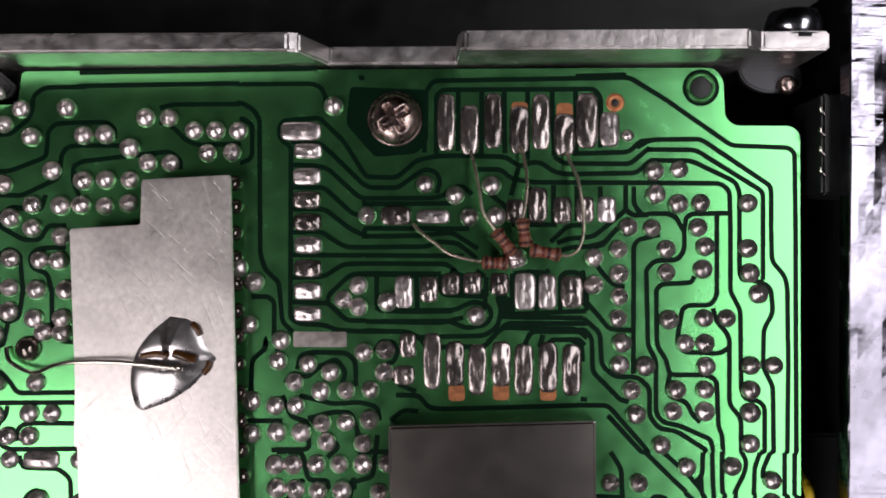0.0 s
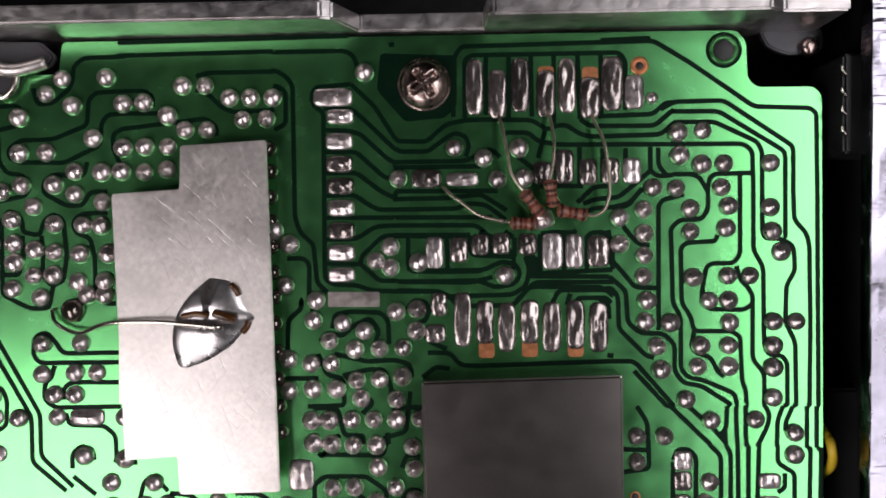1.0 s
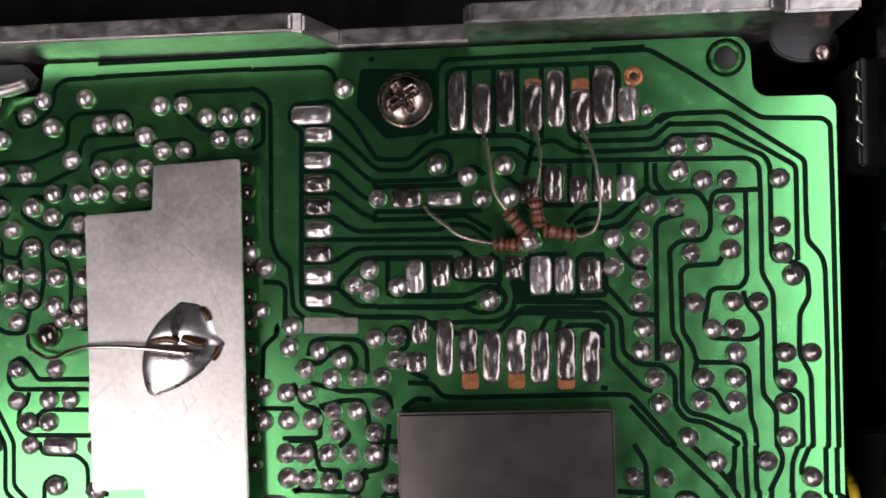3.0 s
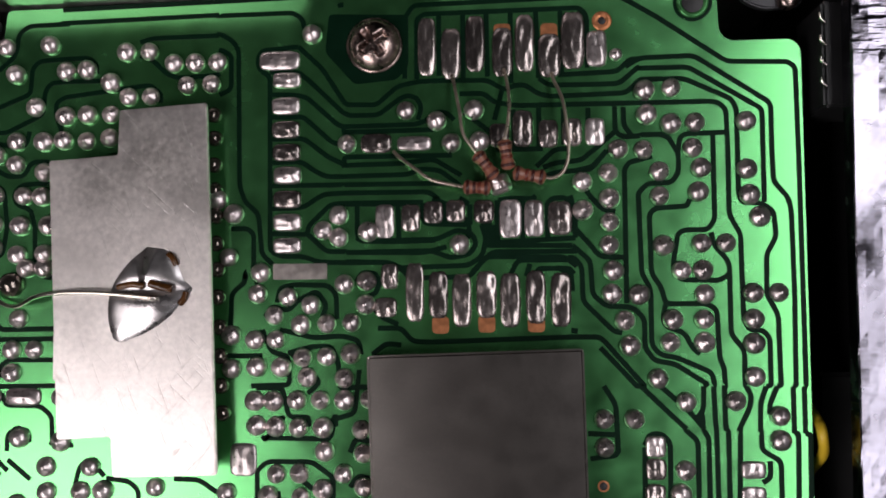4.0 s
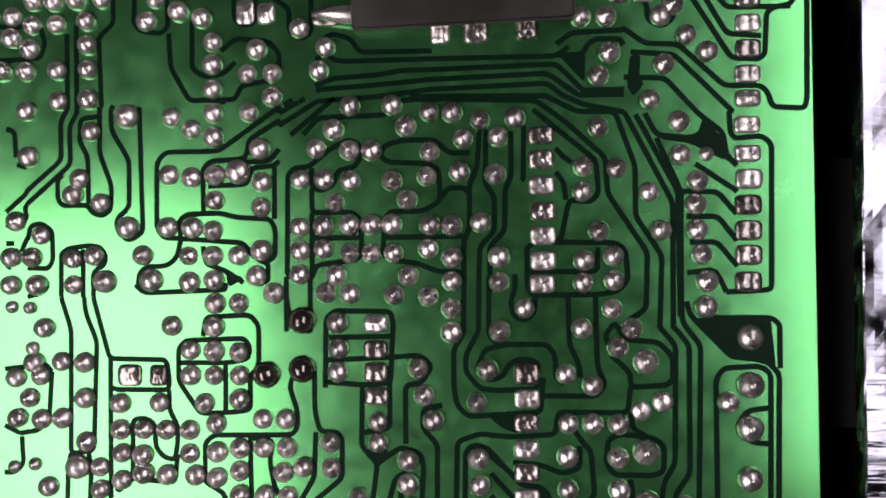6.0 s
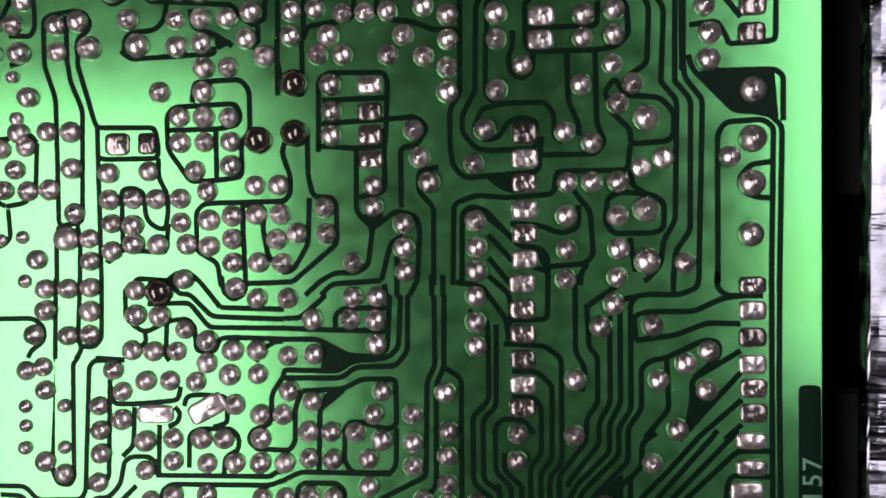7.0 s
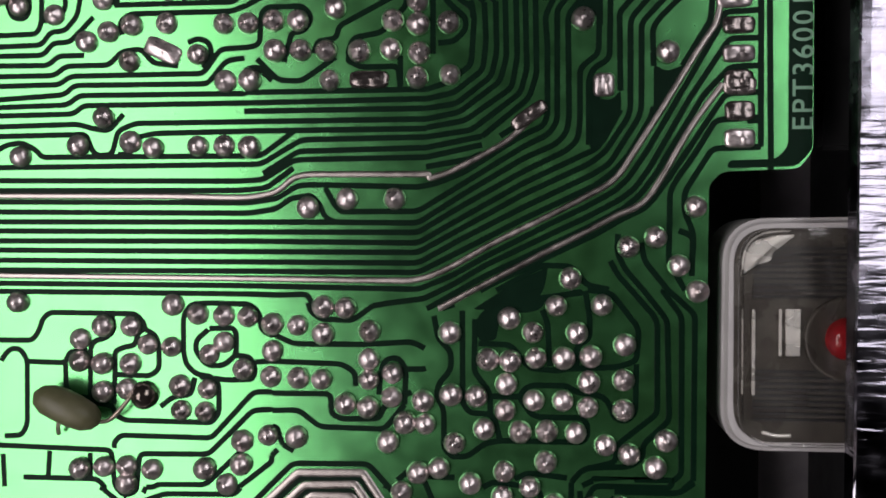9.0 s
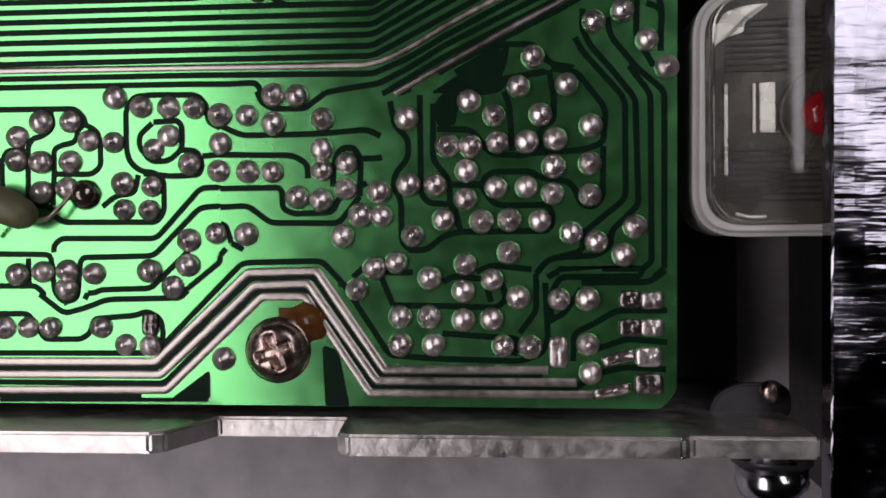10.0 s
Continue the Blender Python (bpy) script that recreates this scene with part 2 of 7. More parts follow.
# bench coloured black for the unlit north side; the mat gives the lit grey
bench = plain("table", block(-900, 700, -900, 700, -60, -24.6, 0), BLACK, "bench top under the radio, black for the unlit side", "table")
for x, y in ((-860, -860), (660, -860), (-860, 660), (660, 660)):
    part("leg", solid(block(x - 30, x + 30, y - 30, y + 30, -900, -60, 2), BLACK), bench)
tagged(new("bench_mat", solid(slab(corners([(-500, -90), (400, -90), (400, -600), (-500, -600)], 8), -24.6, -24.0, 0.2), TABLE)), "grey mottled mat on the bench under the radio", "mat")
plain("wall_north", block(-1600, 1600, 1600, 1650, -900, 1500, 0), WALLS, "dark plain workshop wall", "wall")
plain("wall_south", block(-1600, 1600, -1650, -1600, -900, 1500, 0), WALLS, "dark plain workshop wall", "wall")
plain("wall_west", block(-1650, -1600, -1600, 1600, -900, 1500, 0), WALLS, "dark plain workshop wall", "wall")
plain("wall_east", block(1600, 1650, -1600, 1600, -900, 1500, 0), WALLS, "dark plain workshop wall", "wall")
plain("ceiling", block(-1650, 1650, -1650, 1650, 1500, 1550, 0), WALLS, "dark plain workshop ceiling", "ceiling")
plain("floor", block(-1650, 1650, -1650, 1650, -950, -900, 0), WALLS, "dark plain workshop floor", "floor")

# ---- chassis of the radio ----
chassis = holder("radio_chassis", -10, -70, -24, "open aluminium radio chassis with sawn side walls", "chassis")


def side_wall(profile, y, thick, skew):
    """An upright plate with a notched upper edge; profile: x and z along it."""
    bm = bmesh.new()
    front = [bm.verts.new((x, y + skew * x, z)) for x, z in profile]
    face = bm.faces.new(front)
    rise = bmesh.ops.extrude_face_region(bm, geom=[face])
    for g in rise["geom"]:
        if isinstance(g, bmesh.types.BMVert):
            g.co.y += thick
    bmesh.ops.bevel(bm, geom=[e for e in bm.edges], offset=0.25, segments=2, affect="EDGES")
    return solid(bm, CAST)


part("side_wall", side_wall([(-110, -24), (-110, 7.2), (-16.2, 7.2), (-15.0, 6.7), (-12.6, 0.6), (1.2, 0.6), (1.5, 6.8), (2.3, 7.4), (31.4, 7.4),
                             (33.2, 6.2), (40.2, 6.2), (40.2, -24)], 21.85, 2.0, 0.012), chassis, "sawn and scuffed aluminium side wall")
part("side_wall", side_wall([(-110, -24), (-110, 7.4), (-14.6, 7.4), (-13.4, 6.8), (-10.8, 0.6), (0.8, 0.6), (1.4, 6.8), (2.4, 7.4), (29.6, 7.4),
                             (30.4, 6.9), (40.4, 6.9), (40.4, -24)], -168.05, 1.8, 0.0), chassis, "sawn and scuffed aluminium side wall")
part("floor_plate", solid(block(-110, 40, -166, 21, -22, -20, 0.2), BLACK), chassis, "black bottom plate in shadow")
for y, d in ((23.0, -1), (-167.0, 1)):
    part("corner_bracket", solid(slab(corners([(33.6, y), (41, y), (41, y + d * 3.2), (36.5, y + d * 3.4), (34.2, y + d * 2.2)], 1.2), -4.2, -3.2, 0.2), DARK), chassis, "dark steel corner bracket")
    part("bracket_screw", revolve([(1.1, 0), (1.05, 0.7), (0.8, 1.0), (0.3, 1.05)], 14, SCREW), chassis, "small nickel screw", (39.2, y + d * 2.6, -3.2))
for y in (25.6, -170.6):
    bolt = part("side_bolt", revolve([(1.7, -2.5), (1.7, -1.4), (2.9, -1.3), (3.0, 0.2), (2.6, 1.4), (1.2, 1.8)], 18, CHROME), chassis, "shiny bolt head", (37.6, y, 3.0), 0, (1, 1, 1), (radians(-90 if y > 0 else 90), 0))
    part("washer", revolve([(3.3, -1.9), (3.3, -1.4), (1.0, -1.35)], 18, DARK), bolt, "", (37.6, y, 3.0))

# ---- front panel ----
panel = holder("front_panel", 48, -70, -24, "chromed front panel with a pitted bright rim", "front panel")


def rim():
    """The chromed rim, a stepped bar along the front of the set."""
    shape = [(40.7, 7.6), (40.7, 9.85), (40.85, 10), (41.6, 10.02), (42.4, 10.03), (43.2, 10.04), (44.1, 10.02), (45.0, 10), (45.3, 9.6), (46.1, 9.6), (46.4, 10), *((47.4 + k, 10) for k in range(13)), (60, 7.6)]
    verts, faces = [], []
    ys = [-176 + 1.0 * k for k in range(210)]
    for i, y in enumerate(ys):
        for j, (x, z) in enumerate(shape):
            w = noise.noise((x * 0.22, y * 0.16, 1.7)) * 0.32 + noise.noise((x * 0.5, y * 0.9, 4.1)) * 0.05
            verts.append((x + 1.75 + 0.005 * y, y, z - 4.4 + (w if 1 < j < len(shape) - 2 else 0)))
    m = len(shape)
    for i in range(len(ys) - 1):
        for j in range(m - 1):
            o = i * m + j
            faces.append((o, o + 1, o + m + 1, o + m))
        faces.append((i * m + m - 1, i * m, (i + 1) * m, (i + 1) * m + m - 1))
    return sheet(verts, faces, STREAKED)


part("rim", rim(), panel, "pitted chrome rim")
part("panel_body", solid(block(46.5, 60, -176, 33, -24, 3.1, 0.3), BLACK), panel, "black panel body")
for k, y in enumerate((16.6, 14.3, 12.2, 10.0)):
    part("contact_pin", tube([(41.3, y - 0.5, 2.6), (40.6, y, 2.9), (40.6, y + 0.5, 2.9)], 0.16, STEEL, 6, 3), panel, "thin bright contact pin")
part("connector", solid(block(40.9, 47, 7.5, 18.5, -6, 2.55, 0.3), BLACK), panel, "black connector block")
for y0, y1 in ((-34, -20), (-80, -52), (-122, -100)):
    part("bracket", solid(block(42.5, 47, y0, y1, -9, -7, 0.4), BLACK), panel, "black inner bracket")

# ---- circuit board ----
board = holder("circuit_board", 0, -70, -1.6, "green printed circuit board, solder side, screwed into the chassis", "circuit board")
OUTLINE = [(-80, 17.2), (-47.2, 17.2), (-46.8, 20.9), (24.5, 21.7), (30.0, 21.7), (31.0, 20.4), (31.2, 16.2), (32.2, 15.3), (38.6, 15.3), (39.5, 14.4),
           (39.8, -122.6), (38.6, -124.2), (31.8, -124.4), (30.6, -125.6), (30.3, -163.8), (29.0, -165.4), (-80, -165.0)]
body = slab(corners(OUTLINE, 0.6, 3), -1.6, 0.0)
laminate = part("laminate", solid(body, MASK), board, "bright green solder mask over copper areas")


class Tally:
    gaps = 0
    bares = 0
    joints = 0
    verts, faces = [], []
    far_verts, far_faces = [], []


def pairs(n):
    return [(n[i], n[i + 1]) for i in range(0, len(n) - 1, 2)]


def gap(*n, width=0.55):
    """An etched line between two copper areas."""
    line = rounded(pairs(n), 0.6)
    Tally.gaps += 1
    top = 0.016 + 0.0006 * (Tally.gaps % 23)
    v, f = strip(line, width, [(-1, 0.001), (-0.85, top), (0.85, top), (1, 0.001)])
    if not f:
        return
    if n[0] > -8 and Tally.gaps < 400:
        part("etched_gap", sheet(v, f, BARE), board)
    else:
        o = len(Tally.verts)
        Tally.verts.extend(v)
        Tally.faces.extend(tuple(i + o for i in q) for q in f)


def bare(*n):
    """A patch of laminate without copper."""
    Tally.bares += 1
    part("bare_patch", solid(slab(corners(pairs(n), 0.5, 3), 0.001, 0.008 + 0.0004 * Tally.bares), BARE), board, "dark green laminate without copper")


def tinned(*n, width=0.62):
    v, f = strip(rounded(pairs(n), 2.5, 6), width, [(-1, 0.0), (-0.8, 0.09), (-0.35, 0.15), (0.35, 0.15), (0.8, 0.09), (1, 0.0)])
    part("tinned_track", sheet(v, f, TINNED, True), board, "grey tinned copper track")


def broad_tinned(*n):
    v, f = strip(rounded(pairs(n), 0.3, 3), 0.8, [(-1, 0.0), (-0.8, 0.07), (-0.35, 0.12), (0.35, 0.12), (0.8, 0.07), (1, 0.0)])
    part("tinned_track", sheet(v, f, TINNED, True), board, "grey tinned copper track")


CONES = [revolve([(0.80, 0), (0.795, 0.16), (0.755, 0.34), (0.67, 0.50), (0.54, 0.62), (0.38, 0.71), (0.22, 0.77), (0.12, 0.82)], 16, SOLDER, 0.035, s) for s in range(5)]
CONES += [revolve([(0.80, 0), (0.79, 0.14), (0.73, 0.30), (0.62, 0.44), (0.46, 0.55), (0.30, 0.64), (0.20, 0.74), (0.10, 0.80)], 16, SOLDER, 0.035, 10 + s) for s in range(4)]
DARKS = [revolve([(0.80, 0), (0.80, 0.14), (0.73, 0.35), (0.58, 0.52), (0.36, 0.64), (0.18, 0.74)], 14, FLUXED, 0.08, 20 + s) for s in range(2)]
dice = random.Random(7)


def joint(x, y, radius, kinds, name="solder_joint", flat=1.0):
    me = dice.choice(kinds)
    k = radius / 0.80 * dice.uniform(0.95, 1.06)
    turn = dice.uniform(0, 360)
    high = k * dice.uniform(0.85, 1.15) * flat
    Tally.joints += 1
    if x > -9 and Tally.joints < 560:
        part(name, me, board, "", (x, y, 0), turn, (k, k, high))
        return
    o, c, s = len(Tally.far_verts), math.cos(radians(turn)), math.sin(radians(turn))
    for v in me.vertices:
        p = v.co / MM
        Tally.far_verts.append((x + (p.x * c - p.y * s) * k, y + (p.x * s + p.y * c) * k, p.z * high))
    Tally.far_faces.extend(tuple(i + o for i in q.vertices) for q in me.polygons)


def joints(*n):
    for x, y in pairs(n):
        joint(x, y, 1.06, CONES)


def small_joints(*n):
    for x, y in pairs(n):
        joint(x, y, 0.70, CONES)


def large_joints(*n):
    for x, y in pairs(n):
        joint(x, y, 1.25, CONES)


def flat_joints(*n):
    for x, y in pairs(n):
        joint(x, y, 1.0, CONES, flat=0.5)


def fluxed_joints(*n):
    for x, y in pairs(n):
        part("fluxed_joint", dice.choice(DARKS), board, "solder joint dark with flux", (x, y, 0), dice.uniform(0, 360), (1.75, 1.75, 1.9))


def lump(seed):
    """A pool of solder on an oblong pad, two by two before scaling, with an uneven skin."""
    rnd = random.Random(seed)
    verts, faces = [], []
    n, rings = 24, ((1.0, 0.0), (0.985, 0.35), (0.9, 0.68), (0.74, 0.88), (0.56, 0.97), (0.40, 1.0), (0.26, 1.02), (0.13, 1.02))
    for r, h in rings:
        for k in range(n):
            a = 2 * math.pi * k / n
            c, s = math.cos(a), math.sin(a)
            q = (abs(c) ** 4.6 + abs(s) ** 4.6) ** (-1 / 4.6)
            x, y = c * q * r, s * q * r
            k1, f1, k2 = (0.35, 1.0, 0.06) if seed < 9 else (0.45, 1.5, 0.12)
            w = 1 + k1 * noise.noise((x * f1 + seed * 7.3, y * f1, 0.4)) + k2 * noise.noise((x * 3 + seed, y * 3, 2.4))
            if seed < 9:
                w += 0.26 * math.exp(-((x - 0.28) ** 2 + y * y) / 0.06) - 0.14 * math.exp(-((x - 0.02) / 0.17) ** 2)
            verts.append((x * (1 + rnd.uniform(-0.02, 0.02)), y * (1 + rnd.uniform(-0.02, 0.02)), h * w))
    verts.append((0, 0, 1.02 * (1 + 0.6 * noise.noise((seed * 7.3, 0, 0.4)))))
    for i in range(len(rings) - 1):
        for k in range(n):
            faces.append((i * n + k, i * n + (k + 1) % n, (i + 1) * n + (k + 1) % n, (i + 1) * n + k))
    for k in range(n):
        faces.append(((len(rings) - 1) * n + k, (len(rings) - 1) * n + (k + 1) % n, len(verts) - 1))
    return sheet(verts, faces, SOLDER if seed < 5 else MURKY, True)


LUMPS = [lump(s) for s in range(9)]
MURKS = [lump(s) for s in range(9, 16)]


def pad(x, y, wide, high, turn=0.0):
    part("solder_pad", dice.choice(MURKS if high > 4.4 else LUMPS), board, "", (x, y, 0), turn, (wide / 2, high / 2, dice.uniform(0.34, 0.52)))


def tinned_patch(x, y, wide, high):
    part("tinned_patch", solid(slab(corners([(-wide / 2, -high / 2), (wide / 2, -high / 2), (wide / 2, high / 2), (-wide / 2, high / 2)], 0.2), 0, 0.05), TINNED), board, "flat grey tinned patch", (x, y, 0))


def bare_copper(x, y):
    part("copper_end", solid(slab(corners([(-0.9, -0.9), (0.9, -0.9), (0.9, 0.9), (-0.9, 0.9)], 0.5), 0, 0.03), COPPER), board, "bare reddish copper pad end", (x, y, 0))


def via(x, y):
    part("drill_hole", revolve([(0.62, 0.0), (0.6, 0.03), (0.45, 0.02)], 14, COPPER), board, "small open hole with a reddish rim", (x, y, 0))
    part("drill_hole", revolve([(0.45, 0.0), (0.42, 0.035)], 12, BLACK), board, "", (x, y, 0))


# ---- copper layout of the board, in millimetres ----
# round solder joints: x, y in millimetres, by size
joints(-57.7, 14.4, -48.7, 15, -46.8, 16.7, -41.7, 16.8, -33, 15.8, -30.4, 15.8, -27.6, 14.4, -25.2, 14.4, -22.7, 14.4, -12.2, 17.2)
joints(-55.2, 12.2, -51.8, 12.3, -45.6, 13.6, -39.8, 13.8, -37.4, 13.9, -34.7, 12.4, -32.7, 10.8, -30.2, 10.8, -26.1, 11.9, -23.4, 12)
joints(23.3, 10.2, 26.1, 10.4, -57.8, 9.3, -55.2, 8.1, -51.8, 8.2, -48.7, 8.3, -45.4, 6.1, -43.3, 9.9, -40, 6.1, -39.8, 8.8)
joints(-37.3, 8.9, -34.8, 6.3, -34.7, 8.9, -2, 8.6, 1.3, 7.4, 5.3, 8.5, 23.5, 7.6, 26, 6.6, 28.5, 6.7, 33.7, 6.7)
joints(-58.7, 3.8, -56.4, 3.9, -53.9, 3.8, -51.5, 4.5, -50.2, 2.1, -47.8, 4.6, -45.4, 3.5, -42.3, 6, -42.2, 2.6, -37.4, 6)
joints(-8.4, 5.1, 2.9, 5, 5.9, 5.1, 20.5, 4, 23.1, 3.9, 28.2, 4, -57.5, 0.5, -52.7, 0.6, -47.8, 0.1, -44.5, 0)
joints(-42.4, -0.1, -22.6, -0.7, 16.7, 0.6, 19.4, 1.5, 19.5, -1.2, 24.7, 1.6, 24.7, -1, 28.7, -0.6, 29, 1.9, 33.7, 1.7)
joints(33.9, -1, -57.2, -2.4, -55.7, -4.9, -55, -2.1, -52.5, -2.1, -52.4, -4.3, -50.2, -5.8, -50, -2.8, -47.9, -5.7, -47.8, -3.1)
joints(-44.8, -3.3, -41.6, -3.3, -20.8, -2.3, -11, -4.2, -9.3, -5, -9.3, -2.6, -6.1, -4.4, 3.7, -5.9, 16.7, -2.4, 19.5, -3.7)
joints(31.4, -6, 34.9, -3.3, -57.7, -9.3, -52.6, -7.3, -49.4, -8.3, -45.1, -6.5, -44, -8, -42, -8, -42, -6.4, -21.3, -7)
joints(-17.8, -8.7, -6.3, -9.7, 19.4, -6.1, 19.8, -8.8, 25, -6.2, 26.8, -8.8, 28.9, -6, 29, -8.8, -59, -12.4, -49.2, -13.6)
joints(-44.8, -13.5, -18.1, -11, -16.3, -13.3, -14.8, -11.3, -12.3, -12.2, -8.7, -10, -6.4, -12.2, 19.6, -11.2, 20.9, -14, 22.4, -11.3)
joints(25.8, -13.9, 29, -13.9, 29.1, -11.3, 34, -13.9, 34, -11.2, 36.6, -11.2, -49.3, -17.1, -45.5, -16.9, -43, -16.9, -21, -15.4)
joints(-18.4, -15.9, -16.1, -15.9, -13.4, -14.3, -13.2, -17.8, -10.6, -14.2, -10.6, -17.7, -8, -17.4, -7.9, -14.1, 21.4, -16.6, 25.5, -16.3)
joints(29, -16.3, 34, -16.4, -58.7, -19.3, -57, -21.8, -55.2, -19.7, -47.9, -19.4, -45.5, -19.4, -39.8, -22, -20.9, -19, -18.2, -18.8)
joints(-15.5, -18.8, -12.7, -19.9, -8.7, -20, 24.2, -20, 34, -19.8, -52, -22.1, -47.6, -22, -18.4, -22.4, -16.4, -22.4, -13.8, -22.3)
joints(-11.3, -22.3, -8.7, -22.3, -6, -22.2, 18.6, -24.2, 21.7, -24.2, 27, -22.4, 32, -22.3, 36.4, -23.8)
joints(-18.2, -25, -16.1, -25.1, -13.6, -25.2, -11, -25.2, -6.9, -25.4, -56.8, -26.3, -44.4, -26.4, -41.4, -29.5, -39.8, -26.8, -36.4, -29.5)
joints(-13.5, -30, -10.8, -27.7, -8.8, -30, -6.7, -27.9, 18.6, -27.1, 26.8, -29.4, 36.4, -26.3, -44.7, -33.5, -41.3, -32.2, -37.5, -32.1)
joints(-35, -32, -29.2, -31.6, -21.4, -32.1, -16.9, -32.4, -16, -30.1, -13.4, -32.5, -11, -31.7, -10.9, -33.7, -6.6, -31.4, 26.3, -31.8)
joints(-44.6, -36, -42.1, -36.2, -39.9, -37.2, -39.8, -34.7, -37.5, -34.8, -37.2, -37.2, -35, -34.7, -33.9, -37, -32.2, -34.7, -27.4, -37.2)
joints(-26.4, -34.8, -23.9, -36.3, -21.4, -37.1, 26.4, -37.4, -44.6, -38.5, -42.2, -38.5, -40.2, -39.7, -33.8, -39.5, -20.3, -39.6, -20.3, -42)
joints(-15.6, -40.5, -11.1, -38.5, -8.4, -40.5, 17.4, -38.3, 19.9, -38.3, 20.2, -41.9, 25.2, -38.4, 27.7, -40.4, -43.3, -42, -40.6, -42.1)
joints(-37.1, -42.1, -37, -45.3, -33.7, -42.1, -33.7, -45.2, -20.3, -44.5, -16.6, -43, -14, -43, -14, -45.4, -9.1, -42.9, 19.1, -44.2)
joints(25.5, -43.2, 29.7, -42.1)
joints(-40.5, -46.3, -33.4, -48.6, -24.7, -47.3, -22.6, -48.6, -20.2, -49.5, -20.2, -47, -16.5, -47, -7.6, -49, -5.9, -46.6, -1.6, -46.6)
joints(-0.2, -48.8, 2.2, -47.4, 4.5, -47.5, 7.3, -48.3, 10.8, -48.2, 19, -49.3, 24.1, -46.7, 26.9, -48.9, -40.3, -51.1, -34.7, -53.5)
joints(-25, -53.3, -22.6, -53.6, -20.1, -53.4, -15.3, -50.8, -9.4, -50.9, -8.6, -54, -6, -51.1, -3.7, -51.2, 1.9, -53.9, 2.2, -51.4)
joints(5.2, -53.5, 5.6, -50.2, 8.8, -53.8, 9.1, -50.1, 17.5, -53.2, 20.8, -53.4, 27, -52.2, -41.7, -57.9, -35.4, -55.2, -32.3, -56.1)
joints(-20.1, -56, -15.2, -56.8, -15.1, -54.2, -11.1, -54, -7.5, -56.4, -5.9, -54.2, -1.6, -54.3, -0.1, -56.2, 17.4, -55.7, 23.9, -55.8)
joints(28.4, -57.1, 28.6, -54.8, -42.2, -61.7, -39.9, -61.7, -38.9, -59.4, -35.4, -61.9, -33, -61.6, -27.8, -61.6, -25.1, -58.7, -22.9, -61.7)
joints(-22.5, -58.8, -20.3, -59.1, -20.3, -61.7, -17.6, -61.7, -15.2, -61.2, -11.2, -58.9, -11.1, -61.3, -8.7, -61.1, -8.7, -58.8, -6, -61.6)
joints(-6, -58.7, -3.8, -61.6, -3.8, -58.7, -1.7, -58.7, -1.5, -61.6, 2, -61.2, 2.2, -58.8, 4.4, -58.9, 7.3, -58.6, 19, -59.6)
joints(25, -59.6, 28.5, -59.6, 28.9, -62, -42.2, -64.6, -39.3, -64.6, -35.3, -64.6, -22.8, -64.4, -20.2, -64.2, -15.7, -63.8, -13.9, -65.6)
joints(-11.2, -63.7, -8.5, -65.6, -7.4, -63.8, -6, -65.7, -1.5, -65.8, 0, -63.9, 2, -66, 4.4, -64.5, 4.4, -62.1, 9.1, -64.6)
joints(9.1, -62.1, 17.4, -64.7, 17.5, -62.5, 20.4, -64.5, 20.4, -62.1, 29.4, -64.6, -38.5, -69.1, -24.7, -68.9, -20.2, -69, -20.1, -66.6)
joints(-17.6, -66.6, -7.3, -68.6, 4.3, -69.6, 4.3, -67.2, 9.1, -69.5, 11.6, -67.2, 17.2, -69.2, 20.2, -67.3, 22.1, -69.2, 29.3, -67.1)
joints(-39.6, -72.7, -36.6, -72.6, -34.1, -72.7, -22.7, -71.4, -20.2, -71.5, -17.6, -71.6, -7.3, -73.6, -7.2, -71.2, 0.9, -73.2, 7.9, -73.3)
joints(15.6, -73.7, 20.7, -71.1, -41.6, -74.3, -40.1, -76.4, -38.9, -74.1, -34, -76.4, -30.2, -76.9, -26, -76.8, -22.7, -74, -21.2, -76.8)
joints(-20.2, -74, -17.5, -76.4, -17.5, -74, 1.5, -75.9, 6.8, -76.6, 18.2, -74.8, 31.2, -76.4, -41.4, -78.5, -38.8, -78.6, -36.5, -78.5)
joints(-33.9, -80.9, -30.2, -79.6, -30, -82, -27.7, -79.6, -25.3, -79.6, -22.8, -79.6, -20, -78.9, -19.9, -81.8, -17.5, -81.4, -15.1, -78.4)
joints(-15, -81.3, -12.7, -78.4, -12.6, -81.3, -8.1, -80.7, -3.2, -80.7, -3.2, -78.6, 2.4, -78.4, 15.7, -81.8, 15.8, -78.6, 18.2, -78.6)
joints(20.6, -81.9, 20.7, -78.6, -38, -85.6, -32.4, -83.5, -32.3, -85.8, -30, -84.8, -27.8, -82.2, -27.7, -84.1, -25.2, -84.2, -22.8, -82)
joints(-22.2, -84.2, -19.9, -84.4, -17.5, -83.7, -13, -83.8, -10.9, -83.2, -8, -83.3, -0.2, -84.8, -0.2, -82.4, 6.9, -82.2, 7, -84.8)
joints(15.7, -85.1, 20.7, -85.1, -22.6, -87.7, -17.5, -86.1, -14.9, -86.1, -12.5, -86.2, -5.3, -86.2, -0.1, -87.1, 6.9, -87.1, 15.6, -88)
joints(20.5, -87.8, 27, -86.5)
joints(-37.2, -88.6, -34.8, -88.6, -32.4, -88.5, -27.7, -88.8, -17.3, -88.6, -15.1, -89.7, -12, -89.7, -5.4, -89.6, -3, -89.6, 6.8, -89.6)
